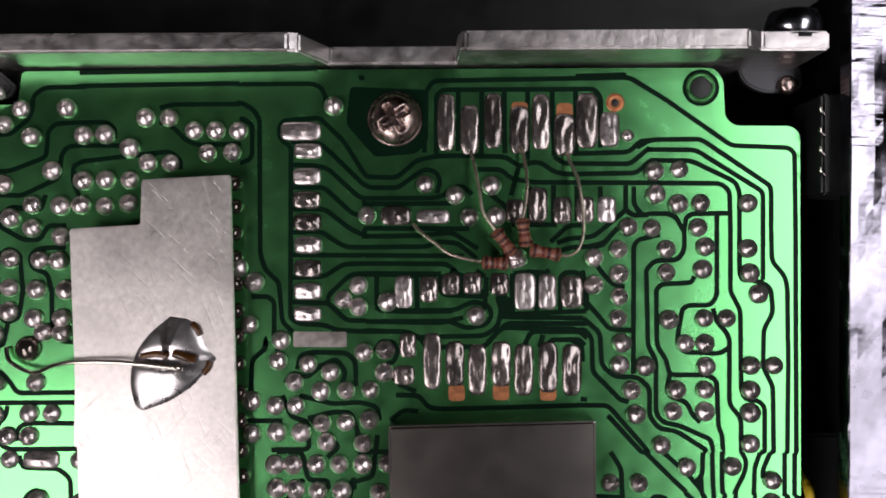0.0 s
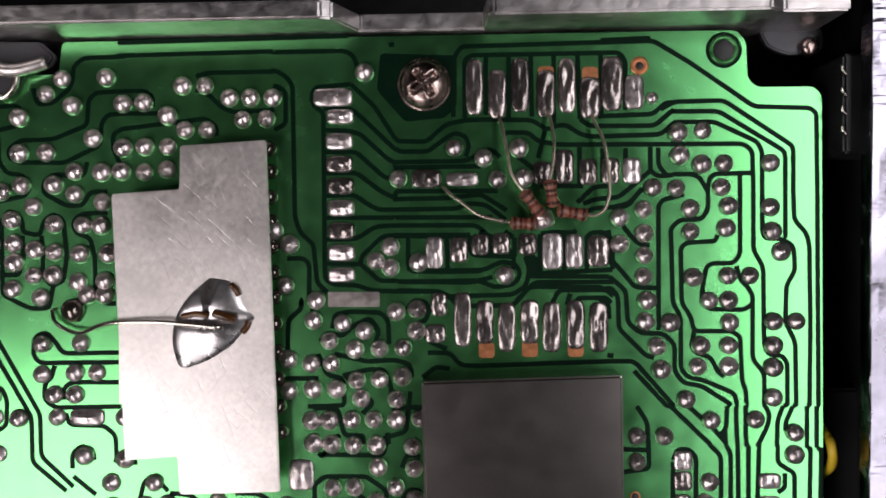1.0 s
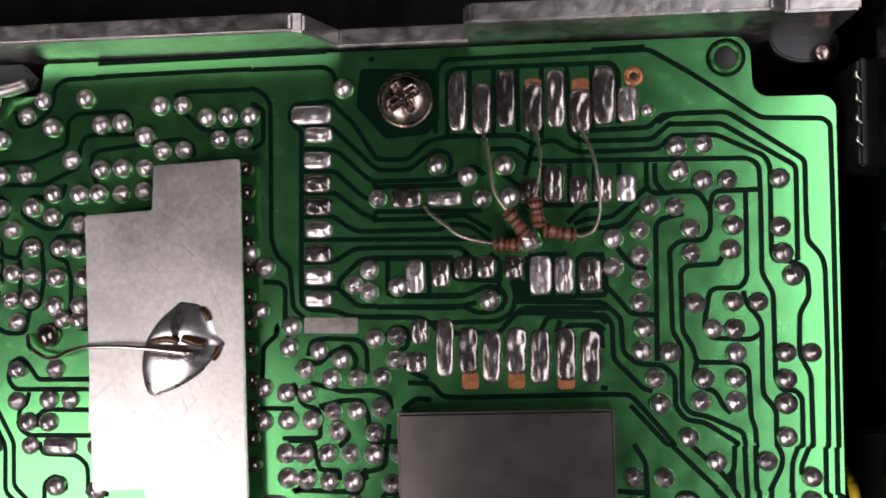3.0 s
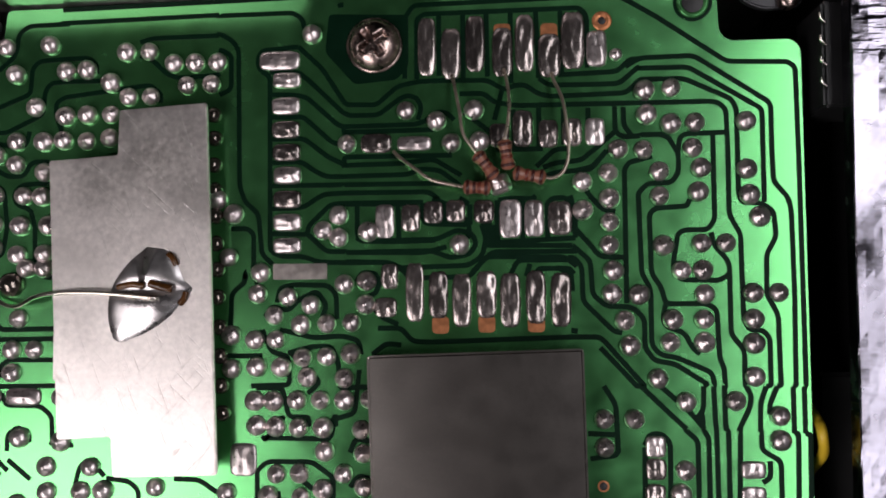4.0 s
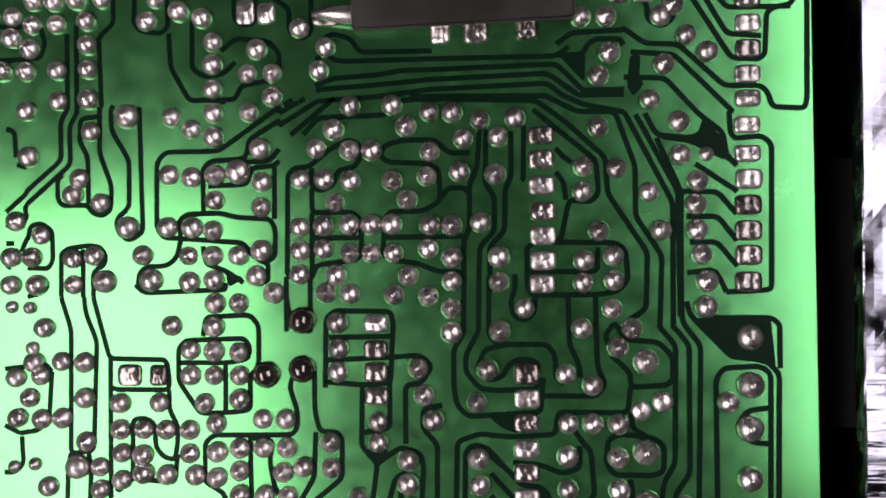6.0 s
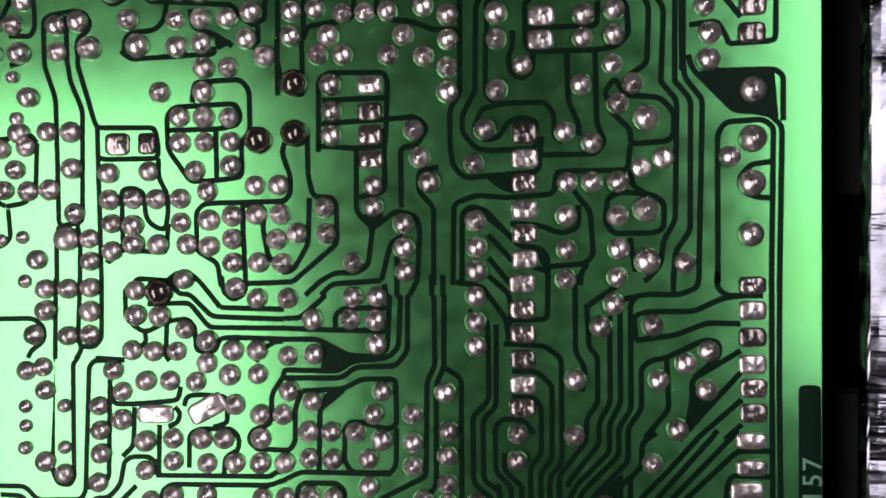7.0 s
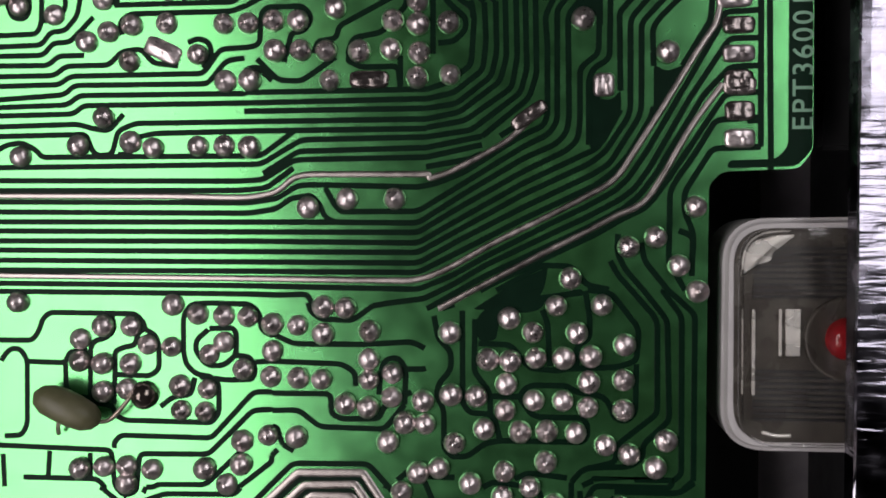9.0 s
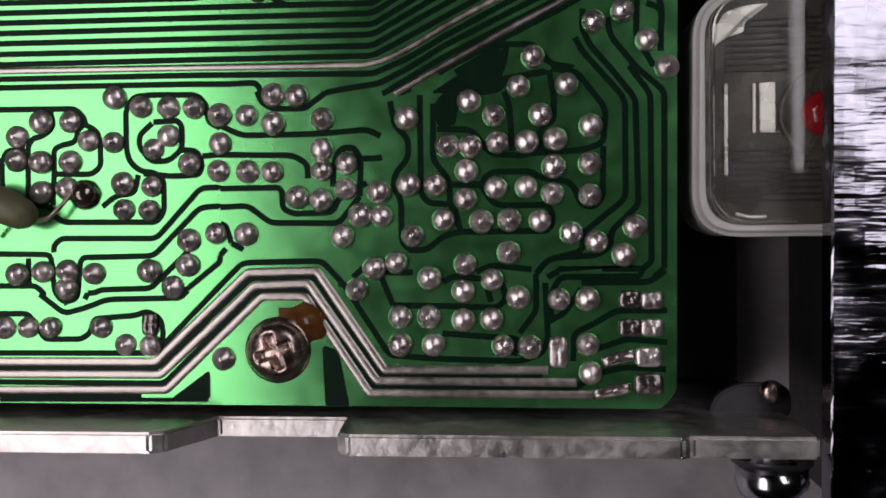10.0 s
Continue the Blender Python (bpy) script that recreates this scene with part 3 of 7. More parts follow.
joints(-38.5, -93.3, -37.2, -90.8, -34.9, -93.4, -32.6, -93.3, -32.5, -90.9, -27.7, -91.3, -25.2, -91.4, -22.6, -92.8, -20.3, -93.9, -9.5, -91.8)
joints(-5.7, -91.8, -3.1, -91.9, 6.8, -92.1, 18.9, -92.6, 20.2, -90.4, 23.9, -92.5, -39.5, -97, -37.7, -96.6, -30.2, -96.9, -28.2, -94.9)
joints(-25.9, -95, -24.3, -98, -23.5, -95, -20.4, -96.2, -18.1, -97.4, -17.7, -94.9, -15.2, -97.3, -15.2, -94.9, -12.1, -95.5, -9.4, -95.3)
joints(-3.1, -94.3, 6.8, -94.5, 16.4, -97.8, 24.4, -97.8, 27, -96.2, 29.2, -95, -37.5, -99, -31.8, -100.6, -29.4, -102, -29.3, -99.1)
joints(-26.8, -98, -21.6, -98.1, -17.6, -100.4, -15, -101.4, -12.7, -101.4, -12, -99, -9.6, -100, -3.5, -101.3, -2.6, -99, 0.4, -101.3)
joints(3.7, -99.1, 29, -98.8, -31.7, -105.5, -31.7, -103.1, -27, -104.2, -24.1, -103.9, -21.1, -103.9, -18.8, -103.9, -15, -103.8, -10.1, -105.8)
joints(-10.1, -103.1, -7.8, -103.1, -7.7, -105.9, -5.3, -103.1, -4.1, -105.8, -2.7, -103.9, 0.4, -104.1, 3.8, -105.4, 4, -102.9, 10.7, -105.8)
joints(10.8, -103.2, 16.3, -103.3, 23.8, -106, 26.2, -102.6, -37.7, -106.4, -35.7, -107.6, -32.1, -108.5, -27.1, -107.2, -24.2, -109.7, -24.1, -106.2)
joints(-20.7, -109.6, -20.6, -106.4, -17.7, -106.3, -15.1, -106.3, -15, -109.8, -12.6, -109.8, -12.6, -106.3, -10.1, -109.6, -7.7, -109.7, -4.1, -108.6)
joints(0.4, -106.5, 1.4, -109.9, 3.8, -108.2, -28.8, -111.2, -26.6, -110.3, -24.5, -113.2, -17.6, -112.7, -10, -112.5, -7.5, -112.5, -5, -112.6)
joints(-1.8, -112.7, 1.2, -112.6, 3.8, -110.3, 3.9, -113, 6.7, -110.2, 19.2, -110.2, 26.9, -113.4, -14.9, -115.3, -12.5, -115.2, -4.7, -115.4)
joints(3.7, -115.3, 6.8, -115.1, -40, -121.1, -29.8, -121.3, -27.2, -118.6, -24.5, -121, -22.2, -121.6, -17.7, -121.5, -15.1, -121.5, -12.6, -121.6)
joints(-35.8, -122.3, -6.9, -127.5, -3.1, -126.7, 1.5, -126.7, 29.4, -127.6)
joints(23.3, -131.3, 25.8, -130.4, 27.9, -133, -36.3, -136.7, -20.4, -136.9, -17.9, -137.8, -15.3, -137.9, -12.9, -138, -5.5, -137, -3.3, -137.1)
joints(12.3, -138, 16.7, -136.8, 18, -134.2, 20.9, -136.7, 29.6, -135.4, -29.9, -140.3, -27.5, -139, -24.7, -139, -23, -140.8, -20.6, -141)
joints(-16.8, -141.7, -15.3, -140.5, -10.5, -141.3, -10.5, -138.7, -8, -138.8, -5.5, -139.6, -1, -139.3, 6.7, -139.4, 10.3, -141.9, 14.5, -139.3)
joints(14.8, -141.7, 17.4, -141.7, 18.6, -139.3, 19.9, -141.5, 23, -140.4, -30, -142.5, -27.6, -145.5, -27.6, -142.7, -25.1, -145.2, -24.8, -142.7)
joints(-19.8, -144.8, -17, -145.1, -13.4, -143.1, -10.7, -143.8, -8, -143.9, -5.7, -144, -1.1, -143.9, -1.1, -142, 1.1, -145.6, 1.2, -143.3)
joints(4.1, -145.9, 6.8, -145.3, 9.2, -145.4, 12, -144.2, 12.4, -142, 14.6, -145.7, 17.3, -145.7, 19.7, -143.9, 22.9, -143.7, -19.7, -147.2)
joints(-17.3, -147.3, -11, -149.5, -8.2, -149.6, -3.4, -146.3, -1.2, -146.6, 0.7, -149.9, 2.4, -148, 4.3, -148.1, 7.1, -149.9, 9.9, -148.5)
joints(11.9, -146.7, 13.3, -148.7, 15.8, -148.6, 18.5, -148.7, 19.6, -146.3, 21.2, -149.8, 22.9, -146.5, 26.8, -149.3, -30.1, -153.1, -27.6, -152.9)
joints(-25.3, -152.8, -22.7, -153.1, -17.4, -152.9, -13.7, -152.4, -13.6, -150.1, 3.6, -152.8, 5.6, -152.3, 8.6, -153.7, 11.8, -152.5, 14.2, -153.9)
joints(15.7, -151.5, 23.4, -150.6, 25.8, -151.8, -25.3, -154.5, -15.2, -154.4, 2, -154.7, 5.9, -157.2, 8.5, -157.2, 11.6, -157.5, 11.6, -154.9)
joints(14.1, -157.4, 16.5, -155.5, 20.1, -155.7, 22.6, -155.7, -31.6, -158.1, -29.2, -158.1, -27, -158.1, -22.1, -158.1, -19.8, -159.7, -17.4, -159.8)
joints(-10.5, -161, 5.9, -159.7, 8.9, -159.7, 15.1, -159.8, 17.5, -159.9, 22.6, -159.7, 22.8, -162.2)
small_joints(20.4, 14.1)
small_joints(29.5, -52.2, -42.1, -66.9, -40.1, -67, -39.8, -71.2, -41.8, -83.6, -39.5, -83.3, -39.4, -87.8)
small_joints(-39.7, -100.7, -35.5, -100.6, -39.8, -105, -39.7, -102.7, -35.6, -104.9)
large_joints(-29.5, -47.1, -17.6, -53.1, -29.4, -58.7, -31.9, -64.3, -26.9, -64.2, 23.4, -72.5, 33.4, -70.1, 33.4, -74.7, 23.3, -81.3, 33.3, -78.9)
large_joints(-34.8, -83.5, 33.2, -83.8, 23.4, -86.3)
fluxed_joints(-45.7, -9.8, -58, -15.8)
fluxed_joints(-11, -68.4, -14.7, -73.9, -11, -73.3)
fluxed_joints(-25.2, -89)
fluxed_joints(-23.4, -145.8)
for x, y in pairs((-23.1, 8.6, -23.0, 6.0, -23.0, 3.1, -22.9, 0.3, -22.8, -2.5, -22.7, -5.5, -22.6, -8.3, -22.5, -11.3, -22.3, -14.5, -22.2, -17.6, -22.1, -20.8, -21.9, -23.7)):
    part("fluxed_joint", dice.choice(DARKS), board, "solder joint dark with flux", (x, y, 0), dice.uniform(0, 360), (1.1, 1.1, 1.3))
flat_joints(-54.8, -22)
flat_joints(-54.4, -26.2)
flat_joints(22.9, -77.3, 25, -76.4)
# oblong solder pads: x, y, width, height, turn
tinned_patch(-13.5, -8.6, 5.9, 1.7)
pad(-1.1, -10.9, 2, 6.2)
pad(1.4, -11.2, 2.1, 5)
pad(3.9, -11.8, 2.1, 5.6)
pad(6.5, -11.2, 2.2, 5)
pad(9, -11.8, 2.2, 5.7)
pad(11.7, -11.5, 2.2, 5.6)
pad(14.3, -11.8, 2.2, 5.7)
pad(-3.8, -9.2, 1.9, 2.7)
pad(-4.2, -12.5, 2.4, 2.1)
pad(-15.8, 14.4, 4.5, 2.1)
pad(-15, 12.2, 3.1, 1.7)
pad(-15.1, 9.4, 3.1, 1.9)
pad(-15.1, 6.8, 3.1, 1.9)
pad(-15, 4.3, 3.1, 1.9)
pad(-14.9, 1.8, 3.1, 1.9)
pad(-14.9, -0.8, 3.1, 1.9)
pad(-14.9, -3.3, 3.1, 1.9)
pad(-14.9, -5.8, 3.1, 1.7)
pad(-5.2, 5.1, 3.4, 2.1)
pad(-1.1, 5, 3.7, 1.6)
pad(8, 5.7, 2.1, 2.6)
pad(10.5, 6.4, 2.2, 3.9)
pad(13.2, 5.8, 2.1, 3)
pad(15.7, 5.9, 2.1, 3)
pad(18.1, 5.9, 2.1, 2.9)
pad(-4.3, -3.3, 2.1, 3.6)
pad(-1.5, -3, 2.1, 2.9)
pad(0.9, -2.4, 2.1, 2.4)
pad(3.3, -2.3, 2.1, 2.4)
pad(6.3, -2.4, 2.2, 2.5)
pad(9.1, -3.2, 2.4, 4.1)
pad(11.6, -3.2, 2.1, 3.9)
pad(14.3, -3.2, 2.5, 3.6)
pad(0.3, 15.5, 2, 6.3)
pad(2.9, 14.7, 2.1, 5.5)
pad(5.5, 15.7, 2.1, 6.1)
pad(8.4, 14.7, 2.2, 5.3)
pad(10.8, 15.6, 2.1, 6.2)
pad(13.4, 14.2, 2.4, 4.7)
pad(15.9, 15.8, 2.5, 6.2)
pad(18.4, 14.8, 2.2, 3.9)
pad(33.2, -103.7, 2.9, 1.6)
pad(33.2, -106.3, 2.9, 1.6)
pad(32.8, -108.6, 3.2, 1.9)
pad(33.2, -111.1, 2.9, 1.6)
pad(33.2, -113.7, 2.9, 1.6)
pad(21.1, -116.3, 2, 2.2)
pad(33.3, -116.6, 3, 1.7)
pad(33.3, -118.9, 2.7, 1.8)
pad(33.3, -121.4, 2.8, 1.8)
pad(-44.1, -22, 4, 1.9)
pad(-19.6, -28.6, 2.9, 3.5)
pad(-16.8, -36.6, 2, 2.6)
pad(-14.6, -36.8, 1.9, 2.2)
pad(-8.1, -37.3, 3.5, 2)
pad(23.8, -27, 2.1, 2.2)
pad(23.8, -29.3, 2.1, 2.2)
pad(23.7, -31.9, 2.1, 2.2)
pad(21.3, -35.9, 2.3, 2.2)
pad(23.7, -35.9, 2.3, 2.2)
pad(33.6, -29.3, 2.5, 1.8)
pad(33.6, -31.9, 2.5, 1.8)
pad(33.6, -34.3, 2.5, 1.8)
pad(33.6, -37, 2.5, 1.8)
pad(33.6, -39.4, 2.5, 1.8)
pad(33.6, -41.9, 2.5, 1.8)
pad(33.5, -44.4, 2.5, 1.8)
pad(12.1, -39.4, 2.2, 2.1)
pad(7, -39.6, 2.5, 2)
pad(3.4, -39.6, 2, 1.9)
pad(13.4, -50, 2.6, 1.8)
pad(13.4, -52.4, 2.6, 1.9)
pad(13.4, -55, 2.6, 1.9)
pad(13.5, -57.6, 2.6, 1.9)
pad(13.5, -60, 2.6, 1.9)
pad(13.5, -62.5, 2.6, 1.9)
pad(13.4, -64.8, 2.6, 1.9)
pad(33.5, -46.8, 2.5, 1.7)
pad(33.4, -49.4, 2.5, 1.7)
pad(33.4, -52.2, 2.5, 1.7)
pad(33.5, -54.7, 2.6, 2)
pad(33.4, -57.2, 2.6, 2)
pad(33.4, -59.7, 2.6, 2)
pad(33.4, -62.1, 2.6, 2)
pad(33.3, -64.7, 2.6, 2)
pad(-29.2, -74, 2.6, 2.3)
pad(-26.1, -74, 1.9, 2.2)
pad(-3.4, -68.7, 2.5, 1.8)
pad(-3.4, -71.3, 2.5, 1.8)
pad(-3.4, -73.6, 2.5, 2)
pad(-3.3, -76, 2.5, 1.8)
pad(11.8, -73.7, 2.6, 2.2)
pad(11.8, -76.2, 2.6, 1.9)
pad(11.7, -78.6, 2.6, 1.9)
pad(11.7, -81.2, 2.6, 1.9)
pad(11.7, -83.5, 2.6, 1.9)
pad(11.7, -86, 2.6, 1.9)
pad(-25.9, -101.4, 3.8, 1.9)
pad(-20.5, -100.8, 4.1, 2.2, 28)
pad(11.4, -88.4, 2.6, 1.9)
pad(11.4, -90.9, 2.6, 1.9)
pad(11.4, -93.3, 2.6, 1.9)
pad(11.4, -95.8, 2.6, 1.9)
pad(11.4, -98.3, 2.6, 1.9)
pad(11.3, -100.6, 2.6, 1.9)
pad(33.3, -88.7, 2.6, 1.7)
pad(33.3, -91.1, 2.6, 1.9)
pad(33.3, -93.7, 2.6, 1.9)
pad(33.3, -96.3, 2.6, 1.9)
pad(33.4, -98.6, 2.6, 1.9)
pad(33.4, -101, 2.6, 1.9)
pad(33.2, -116.1, 2.6, 1.9)
pad(-21.1, -112.2, 3.8, 1.9, -25)
pad(-0.9, -115.4, 3.8, 1.7)
pad(14.2, -119, 3.8, 1.4, 35)
pad(-17.4, -157.8, 1.6, 2.2)
pad(20, -160.4, 1.7, 2.8)
pad(26.3, -155.7, 2, 1.6)
pad(28.2, -155.8, 2, 1.6)
pad(26.3, -158.2, 2, 1.6)
pad(28.2, -158.2, 2, 1.6)
pad(25.3, -160.9, 3, 1.1, 15)
pad(27.9, -160.8, 2.3, 1.8)
pad(24.7, -163.8, 3.5, 1.1, 12)
pad(27.9, -163.2, 2.5, 2)
# etched gaps between the copper areas, bare laminate, tinned tracks
gap(-40.4, 20.8, -14.1, 21.4)
gap(14.6, 20.7, 20, 20.9, 20.1, 20.8)
gap(-40.6, 19.3, -22.6, 19.7)
gap(-40, 15.25, -37.3, 15.3, -36.4, 14.5, -36.4, 13.5)
gap(-40.6, 12.7, -35, 12.7)
gap(-39.95, 10.95, -30.3, 12.1, -29.1, 11.1, -29.1, 10.1)
gap(-31.5, 16.9, -30.1, 17.3, -22.6, 17.4)
gap(-31.5, 15.4, -30.1, 14.9, -28.5, 13.3, -27.2, 12.8, -22.8, 13, -22.5, 13.2)
gap(10.7, -9.3, 11.1, -8)
gap(13.9, -8.4, 15.4, -9, 15.5, -10.9)
gap(-5.7, -17.5, -4.2, -16.3, -2.6, -16.5)
gap(-15.7, -14.8, -12, -15.7, -8.9, -15.5, -7.1, -16, -6.9, -17.5)
gap(-17.6, -14.8, -16.6, -17.2, -14.8, -17.6, -14.6, -20.7, -18.8, -20.8)
gap(-14.8, -17.3, -12, -16.6, -10.1, -16.6, -9.3, -18.5, -9.3, -21, -5.7, -20.9)
gap(-14.5, -17.3, -11.3, -20.4, -12.6, -21.6)
gap(-18.2, -21, -15.4, -21, -14.7, -24.1, -12.5, -24.1, -12.5, -25.1)
gap(-9.7, -23.8, -9.6, -25.1)
gap(-10, -25.1, -10.1, -24.4, -7.6, -23.7, -7.1, -19.1)
gap(-5.1, -14.7, -2.6, -14.7, -1.4, -16.1, 0.5, -16.2, 15.25, -15.7)
gap(-21.9, -17.6, -17.6, -17.6)
gap(-9.4, 20.3, -9.1, 20.4, -8.8, 20.4)
gap(-8.5, -7.7, -4, -7.7, -2.6, -8.3)
bare(-10.4, 19.4, -1.7, 19.1, -1.7, 13.4, -3, 12, -7.6, 11.6, -10.8, 15.2)
gap(3.7, -0.9, 4.7, -1.6)
gap(0.9, -0.9, 2.1, -1.6)
gap(-0.2, -1.3, -8.6, -1.3)
gap(-8.5, -6.6, 0.7, -6.5, 2.7, -7.3, 4.8, -6.9, 5.5, -5.8, 5, -4.7, 3.4, -4.3, 1.3, -5.3, -6.8, -5.4, -7.3, -4.8, -7.3, -1.4)
gap(-2.6, -8.3, 4.6, -8.1, 6.1, -7.1, 6.5, -5.2, 6, -3.8, 7.1, -3.6)
bare(5.6, -3.8, 7.8, -3.8, 8.1, -5.7, 6.6, -5.9, 6.2, -4.6)
gap(5, -8.8, 7.1, -6.7, 16, -6.7)
gap(9, -9.2, 9.8, -7.6, 15.5, -7.6, 16, -8.1)
gap(11.7, -9.2, 12, -8.5, 15.2, -8.5, 15.7, -9.1)
gap(7.7, -5.7, 15.9, -5.3)
gap(9.35, -1, 11.4, -1.1, 11.8, -0.8)
gap(7.8, -1.2, 9.35, -1)
gap(13, -1.6, 13.5, -1.1, 15, -1, 15.9, -2.1, 15.9, -5.3)
gap(-2.9, -1.6, -2.8, -5.2)
gap(-0.3, -1.4, -0.1, -3.6, 2.2, -3.7, 4.7, -3.8)
gap(2.1, -1.6, 2.1, -3.7)
gap(4.8, -1.6, 4.8, -3.8)
gap(7.7, -1.2, 7.7, -5.8)
gap(10.4, -1.2, 10.4, -5.5)
gap(13, -1.5, 13, -5.5)
bare(18.1, -109.6, 21, -106.9, 21, -111.1, 20.4, -109.9, 19.3, -109.2)
gap(24.2, -103, 22.8, -104, 22.8, -106.2, 21.7, -107.5)
gap(-43.4, -126.7, -12.7, -127, -9.9, -126.6, -8, -125.4, -6.6, -125.3, 3.7, -125.6, 3.7, -125.6, 5.4, -125.3, 8.2, -124.2, 11.2, -122.3, 13.7, -120.8, 15.5, -120, 15.9, -119.1, 15.9, -112.5, 15.7, -109.8, 16.5, -108.2, 19.7, -104.9, 19.7, -102.2, 20.8, -100.1, 20.8, -90.5)
gap(-5.2, -125.6, -4.4, -127.1, -3.8, -127.9, 3.7, -127.9, 8.2, -125.2, 13.7, -121.9, 16, -120.8, 16.8, -119.6, 16.8, -112.5, 16.8, -109.3, 17.5, -108.4, 20.6, -105.2, 20.6, -102.5, 21.8, -100.7, 21.8, -90.5, 22.3, -89.8)
gap(-43.4, -127.7, -12.7, -128, -10, -127.6, -8.6, -126.6, -6.6, -126.3, -5.8, -127.1, -5.3, -128.4, -4.3, -128.9, 3.7, -129, 8.2, -126.2, 13.7, -123, 16.7, -121.7, 17.7, -120.6, 17.9, -119.1, 17.8, -109.8, 18.7, -108.7, 21.5, -105.8, 21.5, -102.5, 22.8, -100.7, 22.8, -96.7, 23.6, -96, 25.2, -95.65)
gap(-43.5, -129.6, -12.8, -129.8, 3.7, -129.9, 8.1, -127.3, 13.7, -124.2, 17.7, -122.3, 18.7, -121.3, 18.9, -119.6, 18.9, -114.7, 20.6, -113.4, 20.7, -108.3)
gap(-43.5, -130.6, -12.8, -130.7, 3.7, -130.9, 8.1, -128.4, 13.7, -125.3, 19.5, -122.6, 20.4, -122.2, 21.1, -121.3, 22.6, -118.6)
gap(-43.5, -131.5, -12.8, -131.7, 3.7, -131.8, 8.1, -129.4, 13.6, -126.4, 19.7, -123.6, 21.2, -122.5, 23.3, -119.3, 23.5, -118.4, 23.5, -110.3, 29.5, -103.4, 30, -102.7)
gap(-43.5, -132.5, -12.8, -132.7, 3.7, -132.8, 8.1, -130.4, 13.6, -127.6, 20, -124.6, 21.6, -123.6, 24.2, -119.5, 24.5, -118.5, 24.5, -110.7, 31.3, -103.4, 31.9, -102.7)
gap(-43.6, -133.5, -12.8, -133.6, 3.7, -133.7, 8.1, -131.5, 13.6, -128.7, 20.3, -125.6, 21.9, -124.4, 23.3, -122.9, 25.4, -119.3, 25.6, -118.4)
gap(-43.6, -134.8, -13.4, -135, 3.7, -135.3, 6.9, -134, 10.1, -132.2, 16.4, -129, 19.6, -127.5, 22.1, -126.1, 23.3, -125, 25.1, -122.3, 28, -117.3, 31.4, -111.4, 31.9, -109.9, 35.3, -109.8)
gap(-0.7, -136.9, 1, -136.6, 4.2, -136.2, 6.9, -134.9, 10.1, -133, 16.4, -130, 19.6, -128.5, 22.6, -126.9, 23.9, -125.9, 25.2, -124.1, 28.9, -117.6, 32.4, -112.3, 35.3, -112.3)
gap(4.5, -137.1, 4.8, -137, 7.35, -135.55)
gap(7.35, -135.55, 10.1, -134, 16.4, -131, 19.6, -129.5, 22.8, -127.8, 24.3, -126.6, 25.8, -124.6, 30.1, -117.4, 32.4, -114.9, 35.3, -114.8)
gap(6, -137.1, 6.9, -136.8, 7.1, -136.7)
gap(9.6, -135.4, 10.7, -134.8, 16.4, -132, 20.4, -130.1, 22.8, -128.7, 24.9, -127.7, 26, -126.4, 27.9, -123.6, 32.1, -117.3, 34.7, -117.25)
gap(25.6, -114.7, 25.5, -111.2, 26.2, -110.2, 31.9, -104.7, 35.3, -104.7)
gap(22.6, -116.9, 22.5, -109.7, 23.1, -109, 25.5, -106.5, 28.35, -103.25)
gap(35.3, -107.2, 31.3, -107.1, 30.9, -108.1, 30.7, -110.6, 29.7, -112.2, 28.2, -114.7)
gap(21.7, -107.5, 21.6, -113.9, 20.1, -114.8, 19.7, -115.8, 19.7, -121.8)
gap(27.05, -130.75, 27.1, -126.2, 27.7, -125.1, 29.2, -123, 31.2, -119.7, 35.1, -119.5)
gap(29.2, -131.6, 29.2, -130, 28.4, -128, 28.4, -126.3, 30.9, -122.3, 35.1, -122.2)
bare(25.6, -114.5, 26.8, -115.2, 28.6, -114.5, 26.6, -118.2, 25.4, -119.6, 25.6, -118.2)
bare(19.7, -115.5, 20.1, -114.8, 20.2, -116.9, 20.9, -117.7, 22, -117.6, 22.6, -116.7, 22.7, -118.6, 20.6, -122.3, 19.7, -122.1)
gap(5.2, -137.8, 5.6, -140, 6.8, -141.2, 6.8, -142.9, 5.6, -144.3, 5.4, -145.4, 6.1, -146.7, 6.1, -150.5, 6.9, -151.2, 7.1, -151.2)
gap(27.4, -153, 23.9, -153)
gap(20.1, -153.2, 19.1, -153.7)
gap(29.3, -153, 28.4, -153.8)
gap(3.6, -152.7, 4.7, -153.2, 7.1, -153.2)
gap(-59.6, 20, -57.5, 19.8, -56.5, 18.8)
gap(-39.6, 19.2, -44.3, 19.1, -45.5, 18.2, -45.6, 16.6, -46, 15.6, -48, 13.9, -49.7, 13.8, -50.2, 15.7)
gap(-40, 15.25, -43, 15.1, -43.8, 14.3, -44, 11.4, -48, 9.8, -51.8, 9.7, -53, 8.7, -53, 7.8, -52, 7.2, -46.7, 7.1, -42.5, 9.1, -42.3, 11.7, -41.6, 12.6, -39.6, 12.7)
gap(-59.7, 13.6, -58.6, 13.3, -52.1, 13.7, -50.9, 12.6, -51.4, 11.5, -54.2, 10.9, -56.2, 10.7, -56.6, 9.6, -56.4, 8, -55.4, 6, -55.5, 3.1, -56.3, 1.5, -56.6, -0.2, -58, -0.6, -58.7, 0.8, -57.8, 3.1, -58, 4.8, -59.7, 5.2)
gap(-54.3, 10.7, -54.2, 7.3, -53.2, 5.9, -51.5, 5.8, -50.6, 4.4, -51.1, 3.4, -54.9, 2.6)
gap(-59.7, 9, -58.7, 8, -56.6, 8)
